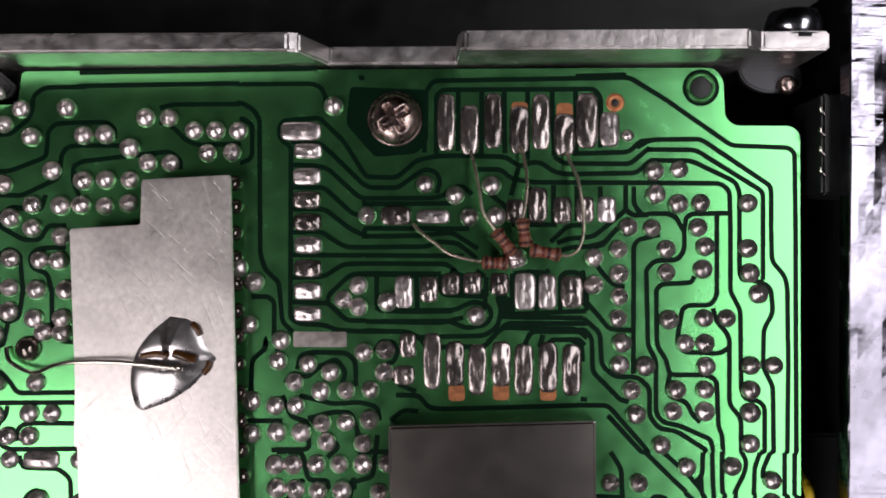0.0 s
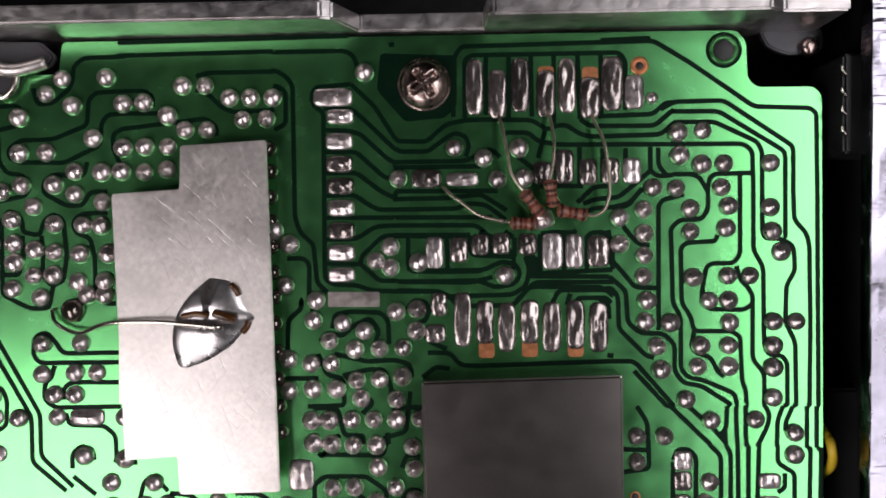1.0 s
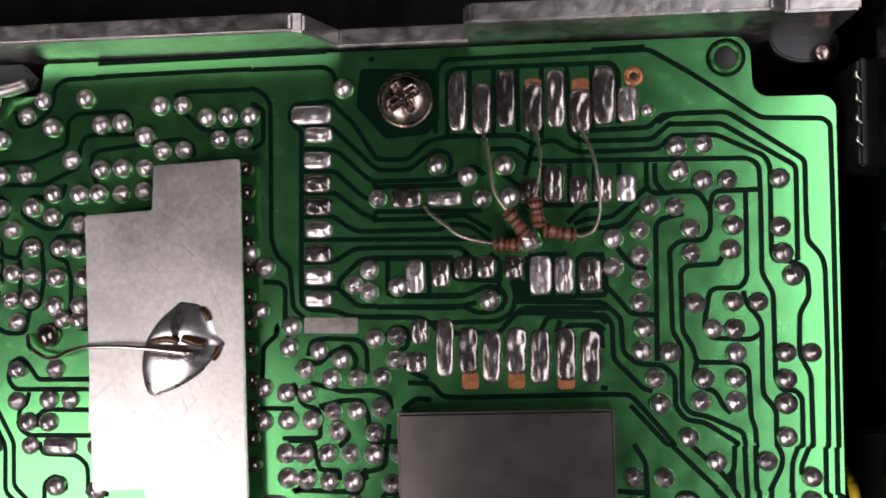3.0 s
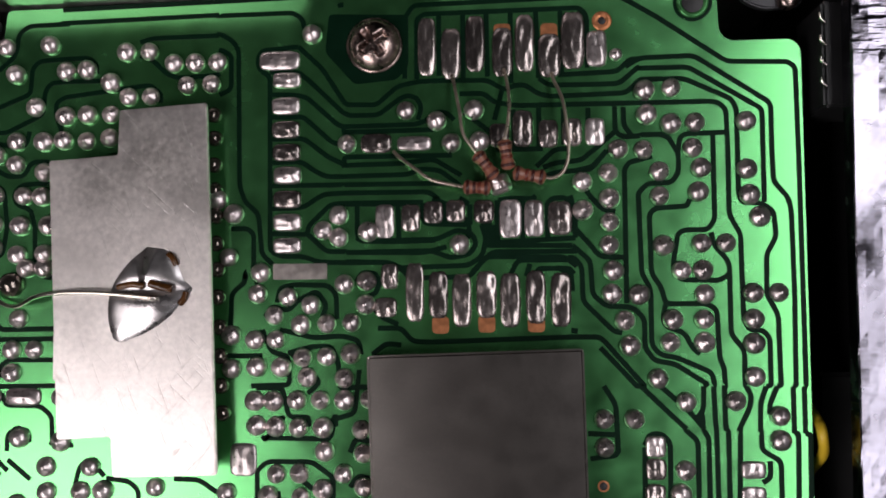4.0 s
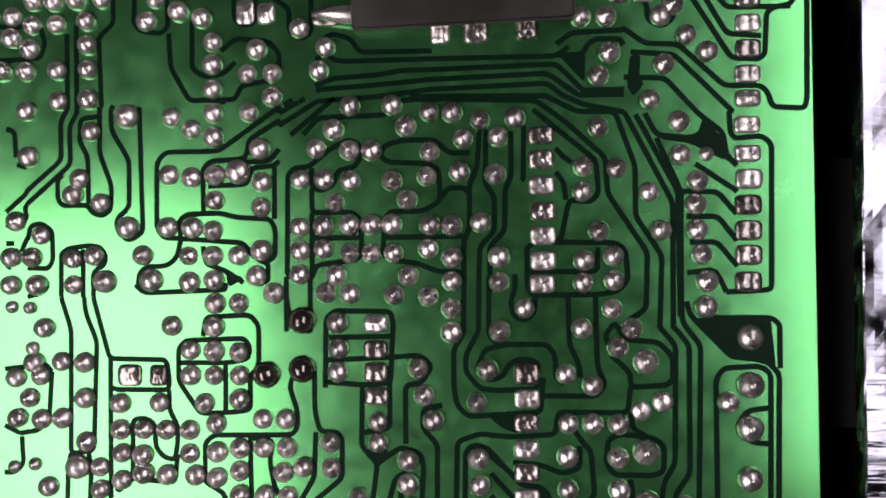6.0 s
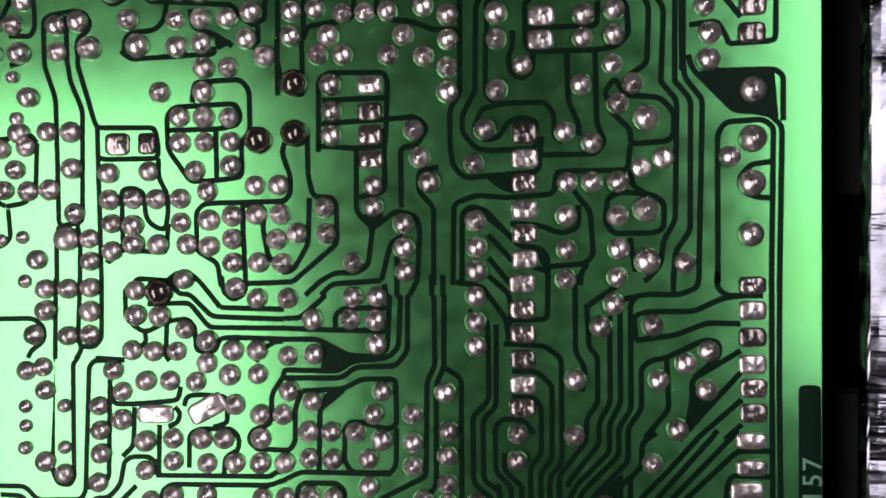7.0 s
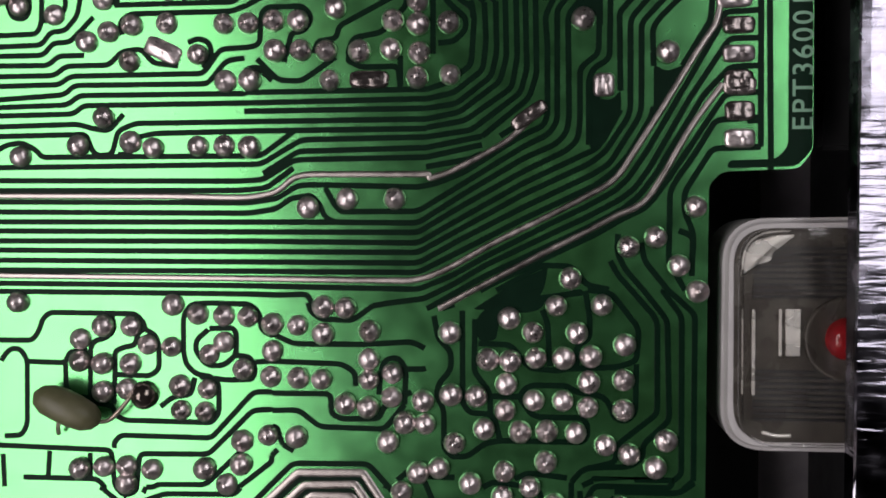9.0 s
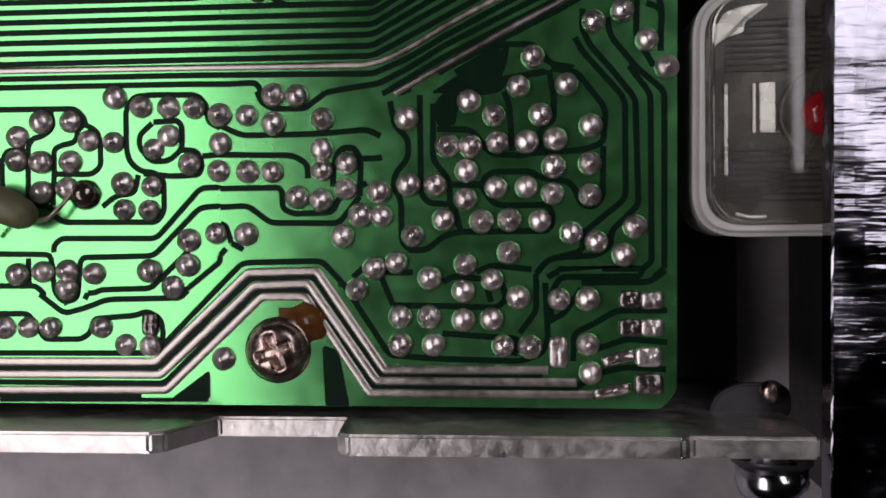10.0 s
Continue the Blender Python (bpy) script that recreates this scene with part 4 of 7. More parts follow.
gap(-46, 5.6, -47.7, 5.9, -49, 5, -49.1, 3.7, -46.4, 2.2, -44.6, 2.2, -43.7, 3.8, -41.7, 3.8)
gap(-39.95, 10.95, -41, 10.4, -41, 8.8, -40.3, 7.1)
gap(-44, 7.2, -44.4, 5.6, -46, 5.6)
gap(-53.9, -3.45, -53.9, 0.5, -53.2, 1.6, -52.2, 1.4, -51.5, 0.5, -51.5, -0.8, -49.5, -1.2, -49.1, 0.4, -48.1, 1.3, -46.8, 0.7, -46.4, -3.45)
gap(-41.7, 1.4, -44.7, 1.3, -45.7, 0.4, -45.4, -0.9, -43.7, -1.5, -43.2, -3.5)
gap(-51.5, -1.2, -51.4, -3.8)
gap(-49.3, -1.2, -49.15, -3.45)
gap(-59.8, -3.9, -55.6, -3.8, -54.6, -5.1, -55.7, -6.2, -59.8, -6.2)
gap(-53.9, -3.45, -53.8, -8, -50.6, -9.6, -48.5, -9.5, -48, -7)
gap(-53.6, -5.7, -51.9, -5.7, -51.5, -3.8)
gap(-49.15, -3.45, -49.2, -5.7, -48.2, -7, -46.8, -6.4, -46.4, -3.45)
gap(-43.2, -3.5, -43.1, -7.7, -42.1, -9, -40.8, -9)
gap(-57.4, -8.3, -59.1, -9.7, -58.5, -10.8, -56.9, -11.1, -50.6, -22, -50.5, -27.2, -46.6, -30.5)
gap(-57.2, -8.3, -49.6, -21.7, -49.5, -26.5, -45.8, -30)
gap(-40.5, -14.6, -46.9, -14.7, -47.9, -13.2, -48.9, -12.2, -50.2, -12.9, -50.4, -14.8, -49.6, -15.8, -40.5, -15.7)
gap(-47.9, -16.1, -48.2, -17.4, -49, -18.1, -49.1, -20, -47.9, -20.9, -40.2, -20.8)
gap(-40.5, -18, -45.9, -18, -46.9, -18.7, -46.8, -20)
gap(-46.6, -21.6, -46.2, -22.9, -42.2, -23, -40.9, -24.1, -40.8, -26.9)
gap(-58.2, -20.8, -56.8, -18.8, -54, -18.6, -53.4, -20.1, -53.5, -23, -55.4, -24, -55.8, -26.7, -56.5, -28, -57.9, -27.9, -58.2, -25.4, -58.2, -20.8)
gap(-45.9, -27.9, -45.9, -26.1, -44.6, -25.2, -43.4, -26.4, -43.4, -26.9)
gap(-17.3, -9.4, -18.5, -9.7)
gap(-19.6, -9.4, -19.6, -9.7, -21, -10.9, -21.1, -14.4)
gap(0.8, -0.9, 2.9, -1.8, 4.7, -3.6, 4.7, -5.1, 3.5, -6.2)
gap(-8.5, -6.6, -0.1, -6.7, 2.3, -6.1)
gap(-8.7, -1.4, -7.4, -1.4, -0.7, -1.5)
gap(-7.4, -5, -6.8, -5.4, -3.2, -5.5, 1.1, -5.4)
gap(-8.6, -7.6, -3.8, -7.7, -2.4, -8.5, -1.7, -9.4, 4.7, -9.3, 6.5, -7.2, 14.8, -7.3, 16, -8.3)
gap(-16, -11.9, -15.7, -10.3, -14.2, -10, -10.5, -10.1, -9.6, -11, -9.5, -13.7)
gap(-17.3, -13.4, -16.6, -12.3, -14.8, -12.8, -13.6, -11.6, -11.7, -10.7, -10.6, -12.2, -11.1, -13.5)
gap(-7.4, -9.8, -6.8, -8.7, -5.3, -8.9, -4.9, -9.8, -5.3, -11, -6.2, -11.3, -5, -13.4, -2.9, -14.3)
gap(-22.6, 19.7, -22.6, 19.6, -14.4, 19.7, -13.4, 19.1, -13, 17.7, -12.9, 16.7)
gap(-22.6, 17.4, -22.6, 17.5, -22.1, 17.4, -21, 16.7, -20.4, 15.7, -20.2, 0.8, -19.6, -1, -18.1, -2.3, -17.7, -6.7, -16.5, -7.8)
gap(-22.6, 15.8, -22.1, 15.7, -21.2, 15.1, -21.2, 11.4, -22.5, 10.8)
gap(-17.8, 13.3, -18.2, 13.9, -18.2, 14.9, -17.7, 15.6, -13.75, 15.9)
gap(-17.8, 13.3, -16.9, 12.7, -16.8, -6.3, -15.8, -6.9, -13.1, -7, -11.5, -7.6, -8.6, -7.7, -8.5, -7.7)
gap(-13.75, 15.9, -11.1, 13.4, -8.8, 9.8)
gap(-16.9, 13.2, -13.7, 13.1, -12.2, 11.8, -9, 8.7, -8.8, 8.6)
gap(-16.9, 10.7, -14.1, 10.6, -12.8, 10.3, -9.5, 7.3, -8.8, 7)
gap(-16.9, 8.2, -13.2, 8.2, -10, 5.3, -8.8, 5)
gap(-16.8, 5.8, -13.1, 5.8, -10.4, 3.7, -8.7, 2.9)
gap(-16.8, 3.2, -13.4, 3.3, -12, 2.3, -10.7, 1.6, -8.7, 1.6, -8.7, 1.8)
gap(-16.8, 0.7, -8.7, 0.7, -8.7, 0.6)
gap(-16.8, -1.8, -13.2, -1.7, -11, -0.3, -8.7, -0.2, -8.7, -0.2)
gap(-16.8, -4.5, -12.7, -4.6, -12.6, -3.7, -10.2, -1.4, -8.7, -1.3, -8.6, -1.3)
gap(-12.7, -4.6, -10.6, -6.5, -8.6, -6.5, -8.5, -6.6)
gap(-21.1, -3.9, -19.3, -3.9, -18.6, -4.5, -18.6, -8.6)
gap(-19.6, -9.4, -19.5, -8.6, -19.5, -9.3, -19.6, -9.4)
gap(6.5, -6, 15.55, -6.1)
gap(15.5, -1, 15.5, -4.3, 16, -4.8)
gap(-15.2, -24, -17.2, -26.5, -17.5, -26.3, -10.2, -26.4, -9.7, -24.2, -9.8, -23.9)
gap(-8.1, -27.8, -7.5, -26.3, -6, -26.6)
gap(-8.1, -31.4, -7.2, -30.2, -6, -30.5)
gap(-9.3, -40.2, -8.7, -39.7, -7.8, -39.1, -5.8, -39.7, -4.9, -41.1, 2.5, -41.2)
gap(-8.7, -40.8, -7.8, -41.7, -6.7, -42, 2.35, -42)
gap(-9.4, -41.8, -9, -41.4)
gap(-12.8, -46.3, -11.9, -45.8)
gap(-9.5, -44.4, -7.6, -43.7, -3.1, -43.5, -0.7, -43.1, 2.4, -43.1)
gap(-11.2, -46, -10.6, -45.7)
gap(-9.4, -45, -9, -44.8, -3.1, -44.5, 2.3, -44.1)
gap(-9.3, -46, -3.1, -45.7, 2.3, -45.1)
gap(0, -46.3, 0.4, -45.8, 2.3, -45.8)
gap(16.2, -41.2, 15, -42.1, 2.35, -42)
gap(2.35, -43.1, 15, -42.9, 17.5, -45.5, 18.4, -46, 21.6, -45.8)
gap(2.3, -44.1, 14.1, -43.8, 17.1, -46.05)
gap(2.3, -45.1, 14.1, -44.8, 15.55, -46.05)
gap(2.3, -45.8, 13.85, -46.05)
bare(15, -41.8, 17.9, -41.8, 17.8, -44.9)
gap(28.8, -20.8, 28.7, -23.4, 27.7, -24.3)
gap(29.8, -20.8, 29.9, -24.3, 30, -25.4)
gap(30.9, -20.7, 30.9, -24.1, 31, -25.4)
gap(33.1, -20.8, 33.6, -21.8, 33.4, -23, 32.3, -25.2, 32.3, -25.4)
gap(35.1, -20.8, 34.5, -22.4, 34.4, -25.5)
gap(36.2, -20.8, 35.4, -22.7, 35.4, -23.6)
gap(15.3, -15, 16, -15.1)
gap(24.4, -20.8, 27.4, -23.5, 28.8, -25.2)
gap(22.4, -20.8, 26, -24.3, 27, -25.2)
gap(18.6, -20.8, 19.8, -22.7, 20, -27.9, 17.1, -28.3)
gap(16.9, -25.7, 19.7, -25.8)
gap(37.8, -20.8, 37.8, -25, 37.8, -25.6)
gap(15, -40.9, 16.5, -39.8, 21.6, -39.7)
gap(15.4, -0.8, 15.6, -1.5, 15.6, -4, 17.3, -5.9, 18.4, -7.3, 21, -7.4)
gap(21.1, -0.8, 21.1, -12.2)
gap(17.4, -0.8, 18.8, -2.4, 20.1, -2.6)
gap(15.55, -6.1, 17.4, -7.7, 17.6, -11.3, 19, -12.5, 21.7, -12.6, 22.9, -13.8, 22.9, -16.9, 23.9, -18.2, 25.9, -18.5, 29.2, -20.6, 28.8, -20.8)
gap(15.1, -7.4, 15.7, -7.4, 16.5, -8.3, 16.6, -12, 19.7, -15.1, 20.6, -15.3)
gap(15.25, -15.7, 18.1, -15.7, 18.7, -16.1, 22.8, -20.8, 22.4, -20.8)
gap(18.3, -16.8, 22, -20.8, 22.4, -20.8)
gap(-8.8, 9.8, -8.7, 9.7, -8.4, 9.4, -5.2, 9.3, -2.9, 11.3, -0.6, 11.75)
gap(-8.8, 8.6, -8.7, 8.5, -8.1, 8.2, -5, 8.2, -3, 9.7, -2, 10.3, -0.8, 10, -0.3, 8.9, -0.7, 7.6)
gap(-8.8, 7, -8.7, 7, -0.9, 7.1, 0.2, 7.5, 1.1, 8.3, 2.3, 8.4, 3.2, 7.5)
gap(-8.8, 7, -8.7, 6.3, -8.4, 6.4, 1, 6.5)
gap(-8.7, 2.9, -8.7, 3.7, 2.9, 3.7)
gap(-8.7, 2.9, -8.7, 2.8, -2.7, 2.9, 1, 3.3, 3.9, 1.5)
gap(-8.7, 1.6, -1.7, 1.7, -0.6, 2.3, 1.6, 2.1, 3.8, 0.4)
gap(-8.7, 0.7, 2.3, 0.7)
gap(-8.7, -0.2, 0.4, -0.2, 1.5, -1, 0.9, -0.9)
gap(-0.8, 12, -0.8, 18.6, 0, 19.1, 16.7, 19.3, 17.4, 18.4, 17.4, 12.8)
gap(1.6, 19.1, 1.6, 12.3)
gap(4.2, 19.1, 4.2, 11.9)
gap(6.7, 19.1, 6.8, 12.1)
gap(9.3, 19.1, 9.3, 11.3)
gap(12, 19.1, 12.25, 11.8)
gap(14.6, 19.1, 14.7, 12.1)
gap(-0.6, 11.75, 2.3, 11.8, 6.8, 11.7, 8.6, 10.6, 9.7, 11.1, 10.8, 11.1, 12.2, 10.1, 13.5, 9.8, 21.4, 10, 22.7, 11.2)
gap(14.3, 12.1, 20.5, 12.3, 21.9, 13.6, 22.8, 13.6)
gap(12.25, 11.8, 13.3, 11, 20.7, 11, 22.7, 12.7, 22.8, 12.7)
gap(3.8, 10.3, 6.4, 10.3, 7.5, 9.3, 9.9, 8.9, 22.8, 8.9)
gap(8.3, 10.5, 7.5, 7.4)
gap(4.2, 8.3, 7.1, 6.1)
gap(12.2, 8.6, 12.2, 4.2)
gap(14.8, 8.5, 14.8, 4.6)
gap(17.4, 8.5, 17.4, 4.7)
gap(20.2, 8.6, 20.2, 5.9, 21, 5.3, 22.8, 5.4)
gap(21.1, 8.5, 21.1, 6.5, 21.9, 5.5)
gap(7.6, 4.2, 12.6, 4.2)
gap(9.5, 8.5, 9.6, 4.4)
gap(20.2, 5.9, 18.2, 4.2, 16.6, 2.9, 14, 2.7, 12.6, 2.2)
gap(19, 3.6, 17.6, 1.9, 14.1, 1.7, 12.6, 1.2)
gap(15.4, 4.2, 13.8, 4.1, 11.9, 2.3)
gap(26.7, 3.6, 26.7, 1.5, 26, 0.4, 24.8, 0.4)
gap(22.5, -0.8, 22.7, -9.1, 23.6, -10.7, 23.6, -16.6, 24.5, -17.6, 26, -17.8, 29.7, -19.4, 29.9, -20.7, 29.8, -20.8)
gap(27.8, -1.4, 27.5, -2.1, 24.2, -2.3, 23.6, -2.9, 23.7, -9.1, 24.7, -10.6, 25.1, -12.3, 29.3, -12.3, 30.3, -12.9, 30.5, -18, 30.9, -18.9, 31, -20.7, 30.9, -20.7)
gap(25.1, -12.3, 24.8, -13.8, 25.2, -14.7, 27, -15.3, 27.7, -16.8, 28.5, -17.5)
gap(30.3, 3.6, 30.3, -3.6, 29.6, -4.6, 27.2, -4.6, 26.5, -5, 26, -7.8, 26, -9.1, 26.8, -9.8, 30.7, -9.9, 31.6, -9.3)
gap(29.9, -4.9, 30.2, -6.3, 31.3, -7.5, 31.7, -8.3, 31.7, -15.5, 33, -17.1, 33, -20.7, 33.1, -20.8)
gap(31.8, 3.6, 31.8, -3.1, 32.9, -5.1, 33, -13.9, 33.5, -15, 35, -15.1, 35.6, -15.9, 35.6, -20.7, 35.1, -20.8)
gap(32.8, 3.6, 32.8, -0.9, 33.1, -1.8, 35.1, -1.9, 36.3, -2.7, 36.5, -5.4, 35.5, -7.2, 35.4, -11.4, 36.5, -13.5, 36.6, -20.7, 36.2, -20.8)
gap(35.4, 3.8, 35.4, -1.8)
gap(36.3, 3.8, 36.4, 0.3, 37.8, -1.3, 38.1, -2.6, 38.2, -11.1, 38.1, -20.7, 37.8, -20.8)
gap(21.4, 12.8, 22.9, 13.7, 28.5, 13.8, 36.3, 8.6, 36.3, 3.9, 36.3, 3.8)
gap(22.8, 12.7, 22.7, 12.6, 27.9, 12.6, 35.4, 8, 35.4, 3.9, 35.4, 3.8)
gap(22.7, 11.2, 23, 11.4, 27.4, 11.4, 32.3, 9.1, 32.8, 8, 32.8, 3.9, 32.8, 3.6)
gap(22.8, 8.9, 22.9, 8.9, 30.7, 8.9, 31.7, 8.1, 31.8, 3.9, 31.8, 3.6)
gap(24.7, 18.1, 31.9, 13.1, 38.2, 12.9, 38.9, 12.3, 39, 3.9, 39, 3.8)
gap(26.7, 3.6, 26.7, 3.9, 26.9, 5.1, 27.5, 5.5, 31.6, 5.6)
gap(30.3, 3.6, 30.3, 3.9, 30.3, 5.4)
gap(22.8, 5.4, 22.9, 5.5, 25.1, 5.5)
gap(-2.1, 12.1, -2.1, 18.7, -1.2, 20.1, 20.6, 20.6, 24.7, 18.1)
gap(39, 3.8, 39.1, -20.7, 38.9, -20.8)
gap(38.9, -25.6, 38.9, -20.8)
gap(15, -42, 17.6, -42, 18.2, -40.9, 19, -40.5, 21.3, -40.6, 21.6, -41.2)
gap(17.8, -45.6, 21.6, -45.6)
bare(22.2, -42.2, 23.3, -42.2, 23.1, -44.4, 23.6, -45.1, 22.5, -46.4, 21.9, -45.4)
bare(28.9, -23.4, 28.9, -25.6, 27.8, -24.3)
gap(-40.6, -55, -42.8, -56.9)
gap(-40.4, -56.2, -40.7, -56.4, -40.5, -57.6, -41.6, -58.7, -42.8, -58.2)
gap(-40.5, -52.2, -41.6, -51.9)
gap(-42.8, -48.1, -41.9, -48.4, -41.7, -51.1)
gap(-13.3, -47.1, -11.25, -46.05)
gap(17.1, -46.05, 21.6, -46.1)
gap(22.7, -48.1, 26.7, -55.8, 26.8, -68.1)
gap(-13.3, -48.4, -9.3, -46)
gap(15.55, -46.05, 17.6, -47, 21.6, -47.85)
gap(21.6, -47.85, 26.2, -56.9, 26.1, -69.2)
gap(-12.1, -49.4, -7.5, -45.7)
gap(13.85, -46.05, 17, -47.7, 20.7, -47.8, 22.6, -53.2, 22.6, -58.2, 25.1, -62.1, 24.8, -69.2)
gap(-10.8, -49.4, -9.2, -47.7, -2.3, -47.6, -0.6, -46.1, 3.4, -46.1, 12.9, -46.5, 15.7, -48.6, 19.7, -52.3, 19.9, -55.9, 23.7, -61.8, 23.5, -67.3, 22.5, -68, 21.6, -68.5, 21.2, -69.7)
gap(-12.6, -69.5, -12.6, -63.9)
gap(-10.1, -64, -10.1, -69.5, -10.8, -69.4)
gap(-28.5, -64.6, -28.5, -64.8, -27.6, -65.5, -19, -65.2, -19, -64.5)
gap(-16.1, -64.5, -15.2, -64.6, -15.1, -64.5)
gap(-41.9, -60.2, -42.8, -60.2)
gap(-41.1, -61.1, -40.7, -60.2, -40.4, -59.6)
gap(-42.8, -62.5, -42.2, -62.8)
gap(-36.7, -65.9, -36.7, -64.7)
gap(-33.1, -64.6, -33.2, -65.9)
gap(-34.3, -64.6, -34.3, -65.9)
gap(-36.1, -46.1, -36.1, -46.3, -36.8, -47.4, -36.7, -51.5, -40.4, -54.6, -40.6, -55)
gap(-35, -46, -35, -46.6, -35.8, -47.9, -35.7, -52, -40.4, -56, -40.4, -56.2)
gap(-32.5, -46, -32.5, -50.9, -31.2, -54.3, -31.3, -56.8, -32.1, -57.4, -33.2, -57.2, -33.8, -56.3, -36.6, -56.3, -37.1, -55.5, -37.1, -53.5, -36.5, -53.1)
gap(-32.5, -47, -34.6, -47.2, -34.7, -49.6, -33.8, -51.2, -33.7, -56.2)
gap(-31, -45.9, -31.3, -46.4, -31.2, -48.5, -29.3, -51.7, -29.3, -56.6, -30.7, -57.8, -30.5, -59.2, -29.3, -60.1, -27.8, -59.2, -27.9, -56.3, -28.2, -46.1)
gap(-19.5, -45.8, -18.9, -45.8)
gap(-18.1, -29.8, -17, -28.8, -12.2, -28.8, -9.9, -30.4, -9.9, -39, -11, -39.6, -12.2, -38.7, -12.2, -36.4, -14.3, -34.9, -15.6, -34.8)
gap(-18.1, -29.8, -18, -37.3, -17, -38, -15.8, -37.7, -15.8, -31.9)
gap(-14.1, -30.1, -12.2, -31.6, -10.1, -32.4)
gap(-27.2, -30.7, -24.4, -30.8, -21.4, -32.8)
gap(-28.7, -34.3, -27.8, -33.4, -25.6, -33.6, -25.2, -34.6, -25.1, -37.9, -25.9, -38.5, -28, -38.2, -28.8, -37.3, -28.7, -34.5)
gap(-25, -38.5, -24.8, -42.1, -22.8, -45.6, -17.9, -45.6, -17.3, -44.2, -14.6, -43.8, -13.4, -43.4, -13.2, -41.1, -14.3, -39.7, -17.9, -39.3, -19.4, -40.5)
gap(-22.5, -37.3, -22.5, -42.3, -21.2, -43.2, -19.1, -42.9, -17.9, -41.7)
gap(-34.7, -30.7, -32.2, -31, -31.1, -31.9, -31, -37.3, -32.1, -38.2, -32.6, -38.8, -32.3, -45.9, -32.5, -46)
gap(-38.3, -32.2, -37.7, -29.5, -36.6, -28.6, -34.9, -30.5)
gap(-35.1, -37.3, -35, -46, -35, -46)
gap(-36.1, -38.2, -36, -46, -36.1, -46.1)
gap(-45.7, -37.2, -39.1, -37.3, -38.5, -39.1, -39, -40.7, -45.6, -40.9)
gap(-45.8, -28.8, -43.2, -30.9)
gap(-40.8, -26.9, -40.9, -27, -40.3, -27.2, -38.4, -27.2)
gap(-26.3, -58.75, -26.3, -51.9, -25.4, -50.9, -19.7, -50.9, -13.3, -46.5, -13.3, -47.1)
gap(-13.3, -48.4, -13.3, -47.9, -16.5, -49.8, -16.7, -51.4, -17.4, -51.8, -20.5, -51.9, -21.4, -52.7, -21.3, -57.1)
gap(-13.3, -50.8, -14.3, -52, -17.1, -52.1)
gap(-13.3, -52, -13.8, -52.5, -16.2, -52.7, -16.7, -54.4, -20.8, -54.5)
gap(-13.8, -52.7, -13.8, -58)
gap(-26.3, -58.75, -25.6, -59.8, -23.7, -59.9, -23.9, -58, -23.1, -57.4, -19.6, -57.3, -17.7, -57.8, -14.2, -58, -13.7, -59.2, -13.8, -61.9, -14.6, -62.3)
gap(-23.7, -59.9, -17.1, -60.4, -16.2, -61.6, -15.3, -62.3, -14.5, -62.5, -14.5, -64.3, -15.3, -64.5, -15.1, -64.5)
gap(-17.1, -64.5, -18.9, -63.3, -21.1, -62.5, -21.4, -60.7)
gap(-23.7, -59.9, -24.2, -61.9, -25.2, -62.7, -27.4, -62.8, -28.2, -63.4, -28.3, -64.5, -28.5, -64.6)
gap(-36.7, -64.7, -36.7, -64.6, -36.7, -61.3, -35.9, -60.8, -33.7, -60.5, -32.4, -60.7, -31.8, -61.7, -32, -62.5, -33.2, -63.3, -33.2, -64.6, -33.1, -64.6)
gap(-34.3, -60.9, -34.3, -64.6, -34.3, -64.6)
gap(-40.4, -59.6, -40.4, -59.8, -40.1, -58.4, -39, -58.1, -37.7, -58.9, -37.6, -62, -38.1, -62.9, -40.4, -62.8)
gap(-38.2, -64.6, -38.9, -65.5, -40.4, -65.8)
gap(23.6, -48, 24.7, -50.2, 28.4, -50.6)
gap(24.7, -50.5, 27, -55.8, 26.9, -66.6)
gap(28.7, -48.1, 31.1, -50.1, 31.4, -52.3, 32.4, -53.4)
gap(31.7, -48, 31.8, -50.1, 32.2, -50.7, 34.8, -50.5, 35.7, -51.3, 35.5, -65.5, 31.2, -65.7)
gap(22.7, -26.9, 23.2, -25.7, 24.5, -25.7, 25.3, -26.6, 25.2, -35.3, 26.6, -37, 26.5, -38.7, 25.3, -39.5, 24, -38.8, 23.9, -37.1, 22.6, -35.3, 22.7, -27.1)
gap(27, -25.2, 26.9, -25.3, 28.1, -26.4, 28.1, -36.4, 32, -42.8, 34.6, -43, 35.2, -42.5, 35.4, -38.5, 36, -38, 37.6, -37.7, 38, -37.2, 38.2, -25.6, 37.8, -25.6)
gap(28.8, -25.2, 28.7, -25.3, 29.2, -26.1, 29.2, -36.1, 31.6, -40.4, 34.9, -40.7)
gap(30, -25.4, 30, -25.4, 30.1, -35.8, 31.6, -37.8, 37.7, -37.9)
gap(31, -25.4, 31.2, -25.4, 31.2, -34.2, 32.2, -35.5, 35.7, -35.5, 36.4, -34.9, 36.4, -28.4, 35.3, -27.8, 34.5, -27.2, 34.5, -25.5, 34.4, -25.5)
gap(35.3, -28.4, 35.3, -30.1, 34.5, -30.6)
gap(36.4, -32.9, 34.5, -32.9)
gap(32.3, -25.4, 32.4, -25.4, 32.2, -32.3, 32.9, -33)
gap(21.6, -39.7, 21.7, -39.6, 23.7, -41.1, 26.9, -41.3, 31.3, -45.5, 34.8, -45.6, 35.5, -46.4, 35.8, -47.7, 38.9, -47.9, 39.1, -46.8, 39.4, -25.7, 38.9, -25.6)
